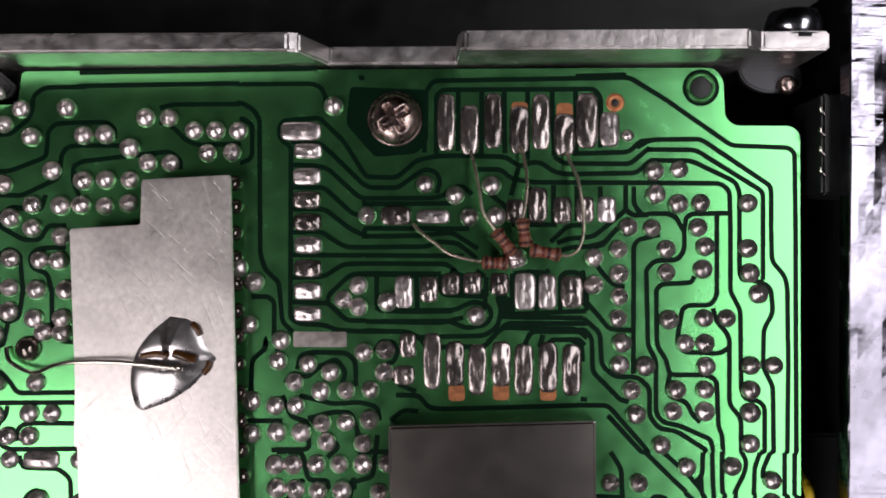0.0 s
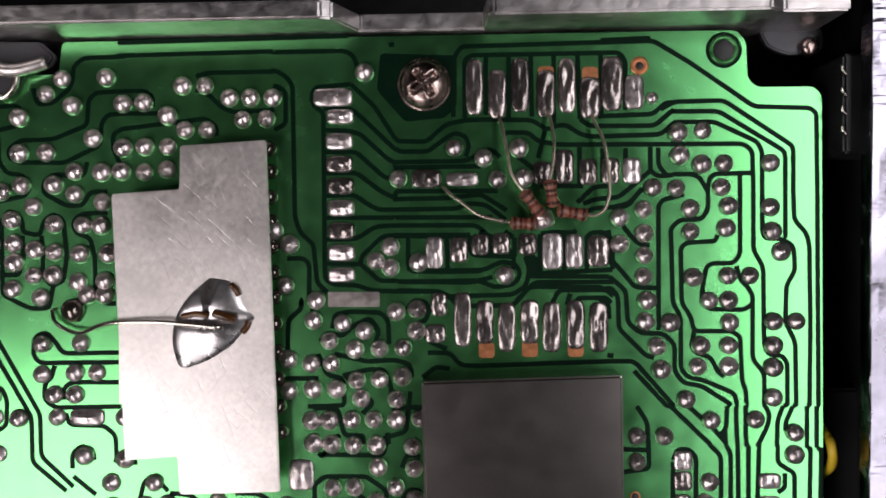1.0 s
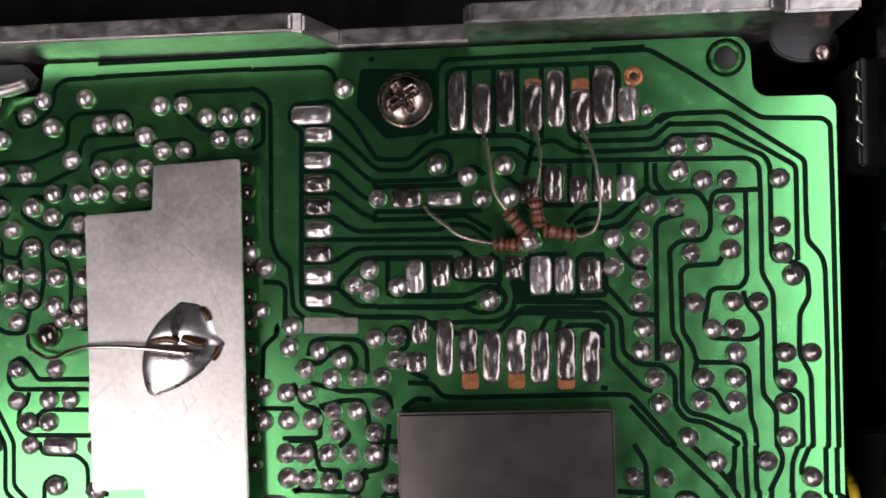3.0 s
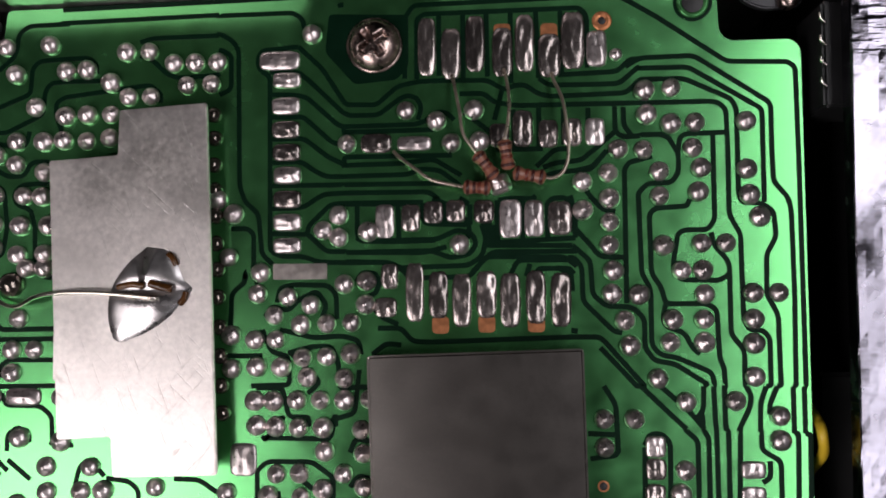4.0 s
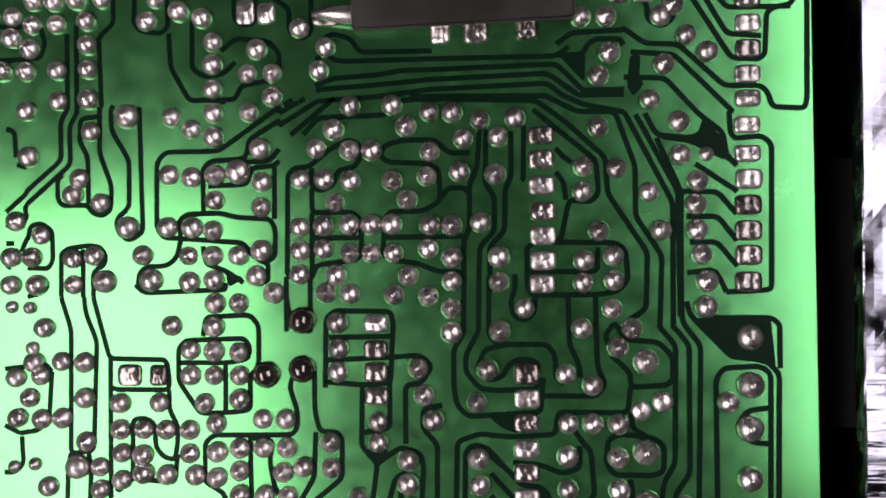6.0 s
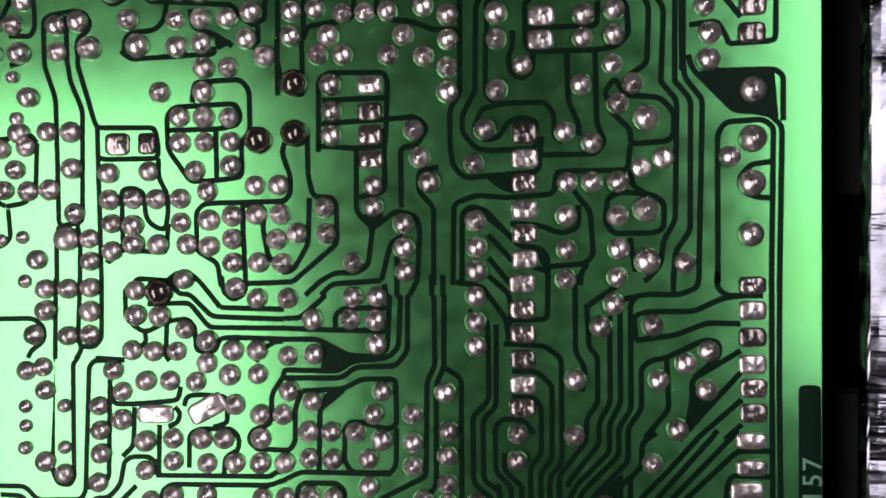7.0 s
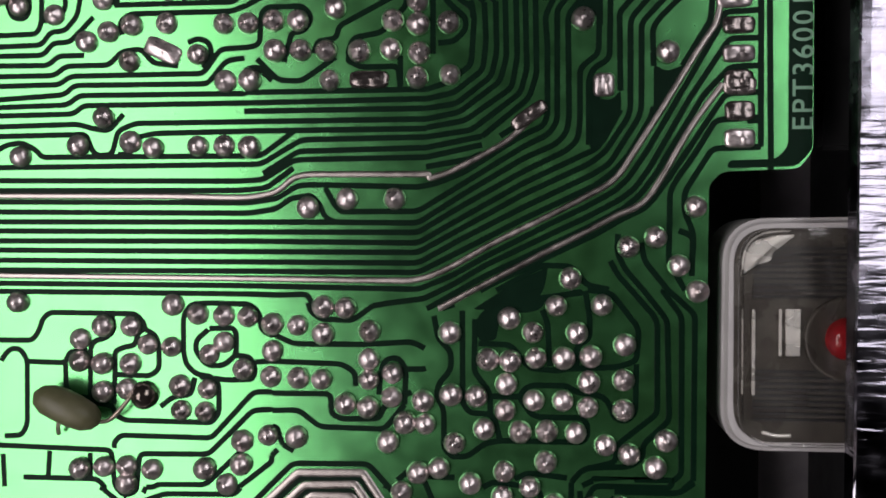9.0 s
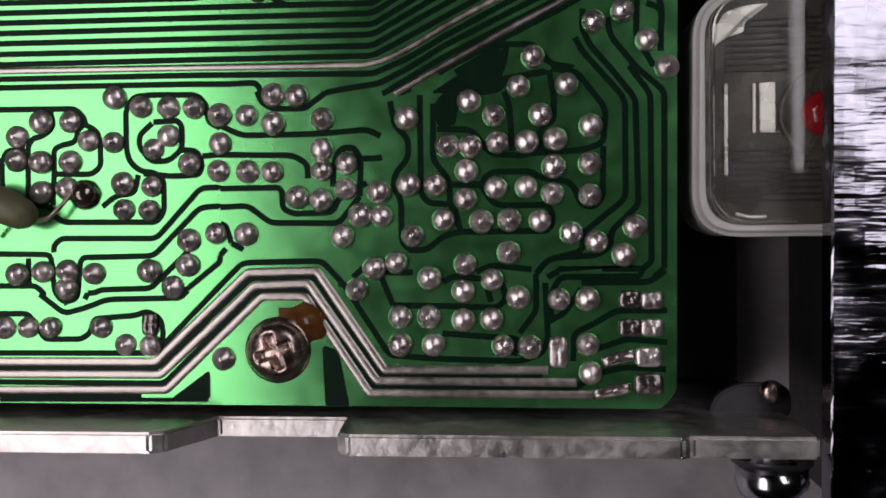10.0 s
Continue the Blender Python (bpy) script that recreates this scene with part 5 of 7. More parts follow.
gap(22.3, -41.9, 26.5, -42.3, 32, -48, 31.7, -48)
gap(21.6, -44.4, 25.6, -44.6, 28.7, -48.1)
gap(28.4, -53.1, 32.4, -55.9)
gap(27, -55.8, 30.5, -55.9, 32.3, -58.1)
gap(27.5, -58.3, 30.5, -58.3, 32.3, -60.7)
gap(27.8, -60.8, 30.4, -60.8, 32.3, -63.2)
gap(27.5, -63.8, 30.1, -63.5, 30.9, -64.9, 31.2, -65.7)
gap(30.3, -51.7, 32.4, -53.2)
gap(-36.7, -65.9, -35.6, -69.3, -35.6, -82.2, -33.1, -81.8, -32.8, -70.5, -34, -67.6, -34.2, -65.9)
gap(-33.2, -65.9, -31.4, -72.3, -25.3, -72.4, -25, -74, -25, -75.5, -30.7, -75.5, -31.4, -75.2)
gap(-31.3, -72.3, -31.25, -88.1)
gap(-25, -75.5, -25, -77.5, -24.1, -79.2, -24.1, -80.9, -24.4, -82.7, -25.6, -82.4, -26.4, -81.5, -26.6, -78.9, -27.7, -78.4, -28.9, -78.6, -28.9, -84.7, -30.4, -85.9, -30.7, -85.6)
gap(-28.9, -84.7, -24.4, -85, -24.1, -82.1)
gap(-21.4, -70, -21.1, -68, -16.4, -67.8, -15.5, -68.9, -15.5, -72.9, -16.4, -74.1, -16.4, -77.5, -18.8, -77.8, -21.7, -77.9, -24, -74.6, -24, -71.2, -23.2, -70.4, -17, -70.2, -16.4, -71.2, -16.7, -72.3, -18.8, -72.7, -24, -72.7)
gap(-19, -72.9, -19, -77.8)
gap(-12.6, -66.1, -12, -69.2)
gap(-12, -74.1, -12.3, -75.2, -11.5, -77.5, -11.5, -79.2, -12.1, -80, -20.3, -80.1, -21.2, -80.9, -21.2, -84.9, -19.1, -86.1, -18.8, -88.5)
gap(-16.4, -80.3, -16.4, -83.2, -16.25, -87.9)
gap(-11.45, -88.05, -6.9, -84.3, -6.9, -80.3, -7.4, -79.7, -9.2, -79.6, -9.7, -77.5, -9.7, -73.5)
gap(-16.4, -80.3, -14.1, -80.6, -14.4, -82.6, -13.9, -85.4, -12.4, -87.2, -11.3, -86.8, -9.8, -84.3, -9.6, -79.7)
gap(-8.6, -75.2, -8.5, -68.1, -7.6, -67.4, -1.9, -67.5, -1.6, -68.5, -1.9, -74.7, -4.8, -74.9, -8.6, -74.6)
gap(-8.2, -70.1, -1.9, -70)
gap(-8.3, -72.4, -1.85, -72.1)
gap(-4.8, -74.9, -4.9, -81.1, -3.3, -82.8, -3.8, -86.5, -4.9, -87.2, -7.2, -87.2, -8.65, -88)
gap(-20.9, -88.05, -21.8, -87.2, -23.3, -87, -24.2, -87.7)
gap(-2, -73, -2, -79.2, -4.6, -79.7)
gap(-3.3, -82.8, -0.9, -81.1, 1.1, -81.7, 1.4, -83.1, 1.1, -87.95)
gap(-1.85, -72.1, 1.2, -71.9, 2.3, -73, 1.2, -74.7, -0.4, -74.9, -0.4, -80.8)
gap(3.3, -76.9, 1.4, -77.2, 1.3, -79.2, 2.8, -80.8, 2.7, -88.5)
gap(-0.9, -85.3, -0.95, -88.05)
gap(-2.5, -88, -1.5, -84.2, -0.3, -83.6)
gap(-24.2, -87.7, -24.8, -88.4)
gap(-27.95, -88.15, -27.4, -87.6, -24.15, -87.85)
gap(-35.6, -82.2, -35.9, -83.3, -36, -88.5)
gap(-33.7, -81.9, -33.4, -83.6, -33.55, -88.05)
gap(-37.7, -73.7, -38, -78.7, -39.2, -79.8, -41.2, -80.1)
gap(-42.9, -73.4, -38.3, -72.9, -37.7, -73.7)
gap(-41, -80.4, -40.8, -83.3, -41.7, -84.2, -42.9, -84.2)
gap(-42.9, -79.3, -41.2, -80.1)
gap(7, -69.5, 5.7, -71.9, 5.7, -73.6, 7.1, -75.2, 8.7, -75.4, 12.9, -75.2, 12.9, -72.5, 11.3, -72.2, 10.1, -72.7, 9.3, -74.1, 7.9, -74.4, 6.8, -73.3, 7.6, -71.3, 9.9, -70.8, 13.8, -70.8, 14.6, -71.9, 14.6, -74.1, 15.4, -74.7)
gap(5.5, -69.75, 4.5, -71.3, 4.5, -75.2, 4.8, -76.9, 5.9, -78, 13.1, -77.5, 13.4, -74.1)
gap(13.4, -75.9, 18.6, -75.9, 19.5, -74.7, 18.7, -73, 18.6, -65.9)
gap(24.8, -69.1, 25.1, -69.5, 26.3, -70.9, 26.1, -82.4, 25, -84.3, 24.7, -86.7, 23.4, -88.1, 23.1, -88.2)
gap(26.1, -69.1, 26.5, -69.5, 27.6, -70.9, 27.5, -83.4, 26.1, -85.4, 25.9, -88.5)
gap(26.9, -66.6, 27, -68.7, 28.7, -70.9, 28.3, -88.05)
gap(27.4, -66.6, 27.7, -67.9, 31.6, -72, 34.8, -72.3, 36.1, -73.6, 35.85, -88)
gap(29, -68.2, 35.4, -68.2, 36.2, -68.8, 36.2, -73.1)
gap(30.1, -88.5, 30.1, -74.2, 30.8, -73.1, 34.3, -72.9, 35.3, -73.6, 35.1, -88)
gap(35.3, -76.9, 33.1, -77.2, 32.1, -78.5, 32.3, -79.6, 33.6, -80.3, 35.2, -80.4)
gap(19.8, -70.8, 19.5, -70, 20.4, -68.6, 21.4, -70.3, 24.7, -70.6, 26, -72, 26, -74.2, 25.4, -74.8, 21.9, -75, 21.9, -73.6, 20.1, -71.9)
gap(21.9, -75, 21.6, -77.5, 14.8, -77.5, 14.5, -79.7, 10.1, -80, 7, -79.7, 4.8, -80.5, 4.6, -88.5)
gap(15.3, -77.5, 17, -80.2, 18, -81.3, 18.3, -85.7, 17.4, -86.5, 13.6, -86.8, 13.1, -85.2, 11.4, -84.7, 7.8, -81.6)
gap(10.3, -82.5, 13.1, -82.7, 14.5, -83.3, 15.3, -83.5, 16.9, -83, 16.9, -80.8)
gap(19.7, -80.2, 20.8, -79.6, 24, -79.9, 25.1, -80.7, 25, -83.2, 24, -83.6, 20.2, -83.6, 19.4, -82.4, 19.7, -80.2)
gap(21.8, -84, 22.1, -86.2, 22.3, -87.3)
gap(21.9, -77.4, 22.1, -79.1, 23.5, -79.9)
gap(5.5, -88.6, 5.6, -81.5, 6.4, -80.8, 7.8, -81.1, 11.1, -84.7, 13.1, -84.9, 13.9, -85.8, 13.9, -88.15)
gap(8.1, -83.6, 10.6, -86.3, 13.3, -87, 14.1, -87.4)
gap(8.1, -85.8, 10.2, -88.4)
gap(17, -88.6, 17.1, -87.4, 17.7, -86.5)
bare(28.2, -68.2, 35.4, -68.3, 35.8, -73.1, 34.3, -72.6, 31.6, -72)
bare(24.9, -50.6, 28.7, -50.1, 29.2, -48.5, 31.1, -50.7, 31.3, -52.9, 27.9, -51.1)
bare(7.6, -77.7, 11.5, -77.5, 10.9, -79.7, 9.2, -79.1)
bare(-19, -63.4, -16.9, -64, -18.7, -65)
bare(-4.6, -81.4, -2, -81.4, -3.3, -82.8)
gap(5.6, -63.9, 5.5, -69.75)
gap(7.7, -48.6, 7.25, -49.5)
gap(7.1, -63.8, 7, -69.5)
gap(8.1, -63.9, 8, -69.9, 8.8, -70.7, 9.9, -70.8)
gap(11.7, -49, 11.6, -54.3, 11.4, -54.5)
gap(10.7, -63.8, 10.7, -65.2, 10.2, -66.6, 10.5, -68, 11.6, -68.5, 12.6, -67.7, 12.7, -65.9)
gap(12.5, -60.6, 20.7, -60.8, 21.6, -61.6, 21.8, -64.5, 20.7, -65.6, 18.8, -65.9, 12.4, -65.9, 11.9, -65.2, 11.9, -61.2, 12.5, -60.8)
gap(12.2, -63.6, 18.8, -63.6, 18.9, -61.2)
gap(12.6, -47.4, 18.8, -52.6, 19, -55.9, 18.3, -56.7, 16.1, -56.5, 15.3, -60.3, 14.7, -60.6)
gap(14.8, -51.3, 15.6, -52.2, 16.4, -52.8)
gap(14.8, -53.7, 15.6, -54.7, 15.8, -56.5)
gap(15.9, -65.9, 16, -70.8, 17, -73, 17, -74.1)
gap(-12.6, -63.9, -12.5, -63.9, -12.4, -53.5, -11.8, -52.8, -10.2, -52.7, -7.8, -50.8, -6, -50, -4.9, -50.6, -4.8, -51.6, -5.4, -52.8, -7.2, -53.1, -7.7, -54.7, -9.1, -55.2, -9.9, -54.7, -9.9, -52.8)
gap(-9.9, -54.9, -9.9, -57.4, -8.1, -57.4, -5.7, -57.4, -4.8, -58.3, -4.8, -61.6, -5.4, -62.3, -7.5, -62.5, -9.5, -62.8, -9.9, -63.9, -10.1, -64)
gap(-9.9, -57.4, -9.9, -63.9, -10.1, -64)
gap(-9.8, -60, -4.8, -60)
gap(-1.8, -50.5, -2.6, -50.9, -2.8, -51.8, -2, -52.4, 2.1, -52.6, 3.1, -53.2, 3.3, -56.4, 1.5, -57.4, -1.8, -57.4, -2.4, -58, -2.6, -61.6, -2, -62.3, 0.8, -62.6, 3, -63.5, 5.1, -63.5, 5.6, -63.9)
gap(-1.8, -50.5, -0.5, -50.2, 2.7, -50.2, 4.2, -51.6, 6.3, -51.6)
gap(-2.4, -60, 5.6, -60)
gap(7.25, -49.5, 7, -53.1, 6.2, -54.8, 6.2, -59.2, 5.6, -60.4, 5.6, -63.8, 5.6, -63.9)
gap(7.7, -49.5, 7.9, -49.5, 7.8, -54.8, 8.7, -56, 8.7, -59.5, 7.2, -61, 7.1, -63.8, 7.1, -63.8)
gap(10.4, -49.5, 10.4, -54.1, 9.8, -55.2, 9.7, -59.5, 8.2, -61, 8.2, -63.8, 8.1, -63.9)
gap(3.4, -56.1, 4, -55.1, 5.7, -55.1, 6.2, -55.7)
gap(-36.1, -87.5, -36.4, -95.8)
gap(-33.55, -88.05, -33.9, -93.7, -33.5, -94.8, -34.2, -95.8)
gap(-31.25, -88.1, -31.4, -93.7, -32.2, -94.6, -33.5, -94.5)
gap(-46.8, -91.7, -38.6, -91.6, -37.5, -92.5, -37.5, -93.9, -39, -95, -39.3, -95.7)
gap(-18.7, -87.4, -18.6, -89, -17.5, -89.9, -16.3, -89.1, -16.25, -87.9)
gap(-16.4, -88.2, -11.45, -88.05)
gap(-15.8, -90.7, -12.4, -90.8)
gap(-10.2, -89.4, -8.65, -88)
gap(-18.9, -90.6, -12.4, -90.8)
gap(-28.8, -91.5, -28.8, -88.7, -27.95, -88.15)
gap(-25, -88, -24.1, -88, -23.7, -87.6)
gap(-20.9, -88.05, -18.9, -90.6)
gap(-24.15, -87.85, -23.2, -89.2, -22.1, -89.2, -19.8, -91.5, -12.4, -91.8)
gap(-8.6, -89.4, -7.5, -88.3, -2.5, -88)
gap(-26.5, -90.2, -22.1, -90.1, -20.1, -92.6, -12.7, -92.7, -12.5, -92.7)
gap(-2.1, -89.6, -2.2, -88.3)
gap(-28.8, -91.5, -28, -92.4, -26.8, -93.1, -24.2, -91.9, -22.4, -91.7, -21.6, -92.5, -21.5, -95, -19.6, -95.1, -19, -93.7, -17.8, -93.6, -12.4, -93.8)
gap(-1, -89.6, -0.95, -88.05)
gap(-26.8, -93.1, -26.7, -94.1, -27.8, -94.9)
gap(-24.5, -92.2, -24.7, -95.5, -24.3, -96)
gap(-15.4, -96.1, -14.4, -94.6, -13.3, -94, -12.5, -94)
gap(0.3, -89.5, 1.1, -87.95)
gap(-32, -95.8, -31.9, -95.7, -29, -95.9)
gap(2.5, -87.4, 2.5, -89.6)
gap(3.6, -87.5, 3.6, -89.7)
gap(8.1, -87.6, 10.1, -89.4, 10.3, -91.3, 10, -92.7)
gap(4.9, -88.2, 7.4, -88.6, 9.8, -91.9, 10, -94)
gap(13.9, -88.15, 13.8, -91.9, 9.8, -92)
gap(17.6, -90.7, 19.7, -89.2, 21, -88.4)
gap(21, -90, 23.4, -89.5, 26.5, -89.6, 28.1, -88.9, 28.3, -88.05)
gap(22.3, -94, 22.1, -91.6, 23.4, -91.2, 27.8, -91.2, 30.4, -90, 32.2, -89.7)
gap(22.3, -94, 26, -93.5, 29.1, -92.3, 32.2, -92.4)
gap(27.6, -101.3, 27.6, -97.8, 32.2, -95)
gap(30, -87.4, 30, -88.9, 30.9, -89.7, 34.3, -89.7)
gap(25.9, -87.4, 25.9, -89.3)
gap(32.2, -97.1, 29.4, -100.2, 26.4, -103.7)
gap(32.3, -99.7, 28.35, -103.25)
gap(32.3, -102.1, 30.7, -103.6)
gap(35.1, -88, 35.2, -122.2)
gap(35.85, -88, 35.8, -97.7, 36.1, -124.3)
gap(-47.4, -108.7, -42.7, -108.8)
gap(-47.5, -111, -42.8, -111.2)
gap(-47.7, -114.5, -42.9, -114.4)
gap(-47.7, -115.7, -43, -115.6)
gap(-47.7, -116.6, -43, -116.5)
gap(-11.8, -113.2, -9.7, -115.3, -7.4, -115.4, -4.1, -113.2)
gap(-13, -114.3, -11.9, -113.9, -10.3, -115.3)
gap(-9, -113.1, -9.1, -113.6)
gap(-47.8, -117.4, -43.1, -117.4)
gap(-13, -116.4, -11.4, -116.4, 4.6, -116.4)
gap(-47.8, -118.4, -43.1, -118.3)
gap(-13, -117.4, 4.6, -117.3)
gap(-36.4, -95.8, -36.4, -95.7, -37, -107.4, -36.4, -108.7, -35.2, -108.8, -34.7, -108.1, -34.5, -96.3, -34.1, -95.8, -34.2, -95.8)
gap(-42.7, -108.8, -42.6, -109, -40, -109, -38.7, -110.4, -34, -110.3, -33.5, -109.4, -32.8, -96.6, -32.3, -96, -30, -95.9)
gap(-42.7, -109.9, -40.3, -110, -39.3, -111.5, -33.5, -111.4, -32.5, -110.1, -31.1, -110.1, -29.8, -108.7, -29.3, -106.3, -28.5, -105.8, -26.7, -105.8, -25.9, -106.4, -26, -107.7)
gap(-42.8, -111.2, -42.7, -110.9, -40.7, -111, -39.7, -112.4, -33.3, -112.4, -32.3, -111.2, -30.6, -111.2, -28.1, -108.8)
gap(-42.8, -113.3, -32.8, -113.4, -31.8, -112.5, -29.1, -112.5)
gap(-42.9, -114.4, -42.9, -114.4, -32.2, -114.4, -31, -113.5, -26.6, -113.5, -25.3, -112.2, -23.3, -112, -22.1, -113.4, -19.6, -113.7)
gap(-43, -115.6, -42.9, -115.4, -31.7, -115.3, -30.6, -114.5, -17.1, -114.5, -15.4, -112.2, -13, -112.1)
gap(-43.05, -116.95, -31.2, -116.3, -30.2, -115.4, -16.7, -115.5, -14.8, -113.3, -13, -113.1, -13, -113.1)
gap(-43.05, -116.95, -41.4, -117.5, -30.9, -117.3, -29.7, -116.4, -13.1, -116.5, -13, -116.4)
gap(-41.8, -118.3, -30.3, -118.2, -29.3, -117.4, -13.1, -117.4, -13, -117.4)
gap(-30.6, -97.3, -31, -108.1, -32.2, -109, -33.3, -109)
gap(-30.6, -98.5, -30.3, -100.4, -28, -100.4, -23.5, -100, -23.2, -98.6)
gap(-28.1, -100.7, -28.3, -104.7, -29.5, -105.8)
gap(-25.5, -102.5, -25.7, -107.5)
gap(-26, -107.7, -14.1, -107.7, -13.4, -107.2, -12.9, -107.2)
gap(-25.2, -110.6, -25.5, -109.4, -24.5, -108.6, -14.1, -108.6, -12.9, -108.1)
gap(-22.5, -106.9, -22.4, -103.5, -21.4, -102.9, -17.9, -102.9, -17.2, -103.9, -17.4, -105.1, -18.7, -105.7, -18.9, -107.5)
gap(-23.9, -100.7, -23.3, -101.3, -23.6, -102.3, -24.6, -102.7)
gap(-22.9, -100.6, -22.6, -99.6, -21.3, -99.4, -18.5, -99.6, -18.4, -102.3, -19.9, -102.7)
gap(-12.6, -97.6, -13.8, -99.3, -13.9, -102.3, -15.8, -103, -16.3, -103.9, -15.6, -104.9, -12.8, -105)
gap(-18.6, -111.5, -17.6, -111.1, -16.5, -111.5, -16.2, -112.8, -17.1, -114)
gap(-47.8, -119.5, -29.9, -119.2, -28.1, -119.7, -26.7, -119.9, -25.2, -118.3)
gap(-13.1, -118.2, 4.6, -118.2)
gap(-47.9, -120.4, -39.3, -120.3, -29, -120.2, -28.5, -121.7, -27.9, -122.3, -26.4, -122.2, -25.8, -119.9, -24, -119.2, 4.6, -119.2)
gap(-39.35, -122.45, -37.5, -121.2, -35.7, -120.9, -34.2, -121.7, -33.6, -122.4, -29.1, -122.4)
gap(-48, -122.6, -39.35, -122.45)
gap(-25.8, -122.2, -24.6, -122.2, -23.7, -120.5, -21.9, -120.2, -11.5, -120.1, 4.6, -120.1)
gap(-29.1, -122.4, -11.5, -122.5, -8.1, -120.1)
gap(-48, -123.4, -11.5, -123.3, -7.5, -121, 4.5, -120.9)
gap(-11.3, -124.2, -7.8, -122.1, 4.5, -121.9)
gap(-10, -124, -8.1, -122.9, 4.5, -122.8)
gap(-2.8, -113.1, -2.9, -113.6, -1.7, -114.2, 1.9, -114.2, 2.1, -116.4)
gap(2.1, -113.2, 2.1, -116.4)
gap(4.6, -116.4, 6.6, -115.8, 8.8, -114.2, 9.1, -109.8, 8.8, -108.2)
gap(4.6, -117.3, 7.1, -116.8, 9.9, -114.7, 10.2, -112, 10.05, -108.4)
gap(4.6, -118.2, 7.4, -117.8, 10.7, -115.3, 11.2, -113.1, 11.1, -108.35)
gap(4.6, -119.2, 7.7, -118.6, 11.5, -115.8, 12.1, -113.6, 12, -108.3)
gap(4.6, -120, 8.2, -119.4, 12.6, -116.4, 13.1, -113.6, 13, -108.3)
gap(4.5, -120.9, 8.8, -120.3, 13.4, -116.9, 14, -114.7, 13.85, -108.3)
gap(4.5, -121.9, 9.8, -120.9)
gap(9.8, -120.9, 14.2, -117.4, 14.9, -115.2, 14.8, -108.3)
gap(4.5, -122.8, 9.8, -121.7)
gap(11.5, -120.9, 13.1, -119.9)
gap(4.5, -123.7, 8.7, -123, 9.8, -122.5)
gap(34, -119.5, 35.2, -119.8)
gap(34, -122.2, 35.2, -122.2)
gap(34.7, -117.25, 35.2, -117.2)
gap(34, -119.8, 35.2, -119.8)
bare(27.6, -98.1, 29.7, -100.2, 26.8, -102.9)
gap(-12.5, -92.7, -12.4, -92.7, -7.2, -92.9, -2, -93)
gap(-7.2, -92.9, -7.2, -91.3, -6.2, -90.7, -2, -90.7)
gap(-12.4, -91.8, -12.3, -91.7, -10.8, -91.7, -8.2, -89.5, -8.6, -89.4)
gap(-12.4, -93.8, -12.4, -93.8, -9, -93.8, -6, -95.4, -3.3, -95.6, -2, -94.9, -1.7, -89.6, -2.1, -89.6)
gap(-12.6, -97.6, -12.5, -96.9, -7, -97, -5.5, -96, -2.1, -95.7, -0.9, -94.7, -0.6, -89.6, -1, -89.6)
gap(-12.6, -97.6, -12.5, -97.7, -6.7, -97.7, -5.2, -96.6, -1.2, -96.5, 0, -95, 0.1, -89.6, 0.3, -89.5)
gap(-10.7, -99, -6.5, -98.8, -4.6, -97.8, -1.2, -97.8, -1.2, -102.5, -2.3, -102.8, -4.7, -102.1, -5.9, -102.1, -6.4, -102.7, -6.5, -106.1, -5.8, -107.2, -1.8, -107.2, -1.3, -106.4, -1.2, -102.7)
gap(-10.7, -99, -11.4, -100.6, -11.5, -104.2, -12.1, -105, -12.7, -105, -12.8, -105)
gap(-8.9, -100.9, -6.5, -98.9)
gap(-8.9, -100.9, -9.1, -107)
gap(-12.9, -108.1, -12.8, -108.1, -11, -107.2, -1.8, -107.3)
gap(-13, -112.1, -12.9, -112.1, -12, -112, -11.5, -111.6, -11.3, -108.8, -10.7, -108.3, -7.3, -108.3, -6.5, -109.1, -6.6, -110, -7.3, -110.7, -8.4, -110.8, -8.8, -112.5, -9, -113.1)
gap(-6.2, -112.8, -5.9, -111.7, -4, -111.4, -3.8, -110.3, 1.7, -107.5, 1.9, -98, 2.7, -96.5, 2.7, -89.7, 2.5, -89.6)
gap(3.6, -89.7, 3.7, -89.7, 3.6, -96.6, 2.8, -98.3, 2.7, -108.5, 0.3, -111, -2.4, -111.4, -2.9, -112.8, -2.8, -113.1)
gap(3.6, -96.6, 5.3, -97.7, 5.2, -113.1)
bare(-8.8, -94, -6.1, -95.4, -4.5, -95.5, -6.8, -96.5, -7.3, -96.8, -8.9, -96.8, -8.4, -95.6)
bare(-8.8, -100.9, -8.5, -99.2, -6.6, -99, -7.7, -100.1)
gap(6.1, -91, 7.9, -92.1, 8, -92.9, 8, -99.9, 6.4, -101.5, 6.4, -108.1, 8.3, -109.8, 8.3, -110.9, 7.2, -112, 5.7, -112.1)
gap(8.8, -92.4, 8.7, -100.5, 7.4, -101.8, 7.4, -107.8, 8.9, -108.9, 9, -109.8)
gap(12.4, -103.2, 11.6, -101.9, 9.4, -101.7, 8.6, -102.4, 8.6, -107, 10.05, -108.4)
gap(9.5, -105.1, 9.4, -106.8, 11.1, -108.35)
gap(10.3, -99.4, 12.4, -99.5, 13.1, -100.5, 13.1, -105.1, 12, -106.5, 12, -108.3)
gap(10.3, -97, 12.7, -97, 14.2, -98.4, 14.1, -105.7, 13, -107, 13, -108.3)
gap(9.5, -94.3, 13.5, -94.5, 15.1, -95.7, 15.1, -106, 14, -107.3, 13.85, -108.3)
gap(16.5, -87.5, 16.5, -95.2, 17.4, -96.6, 17.1, -99)
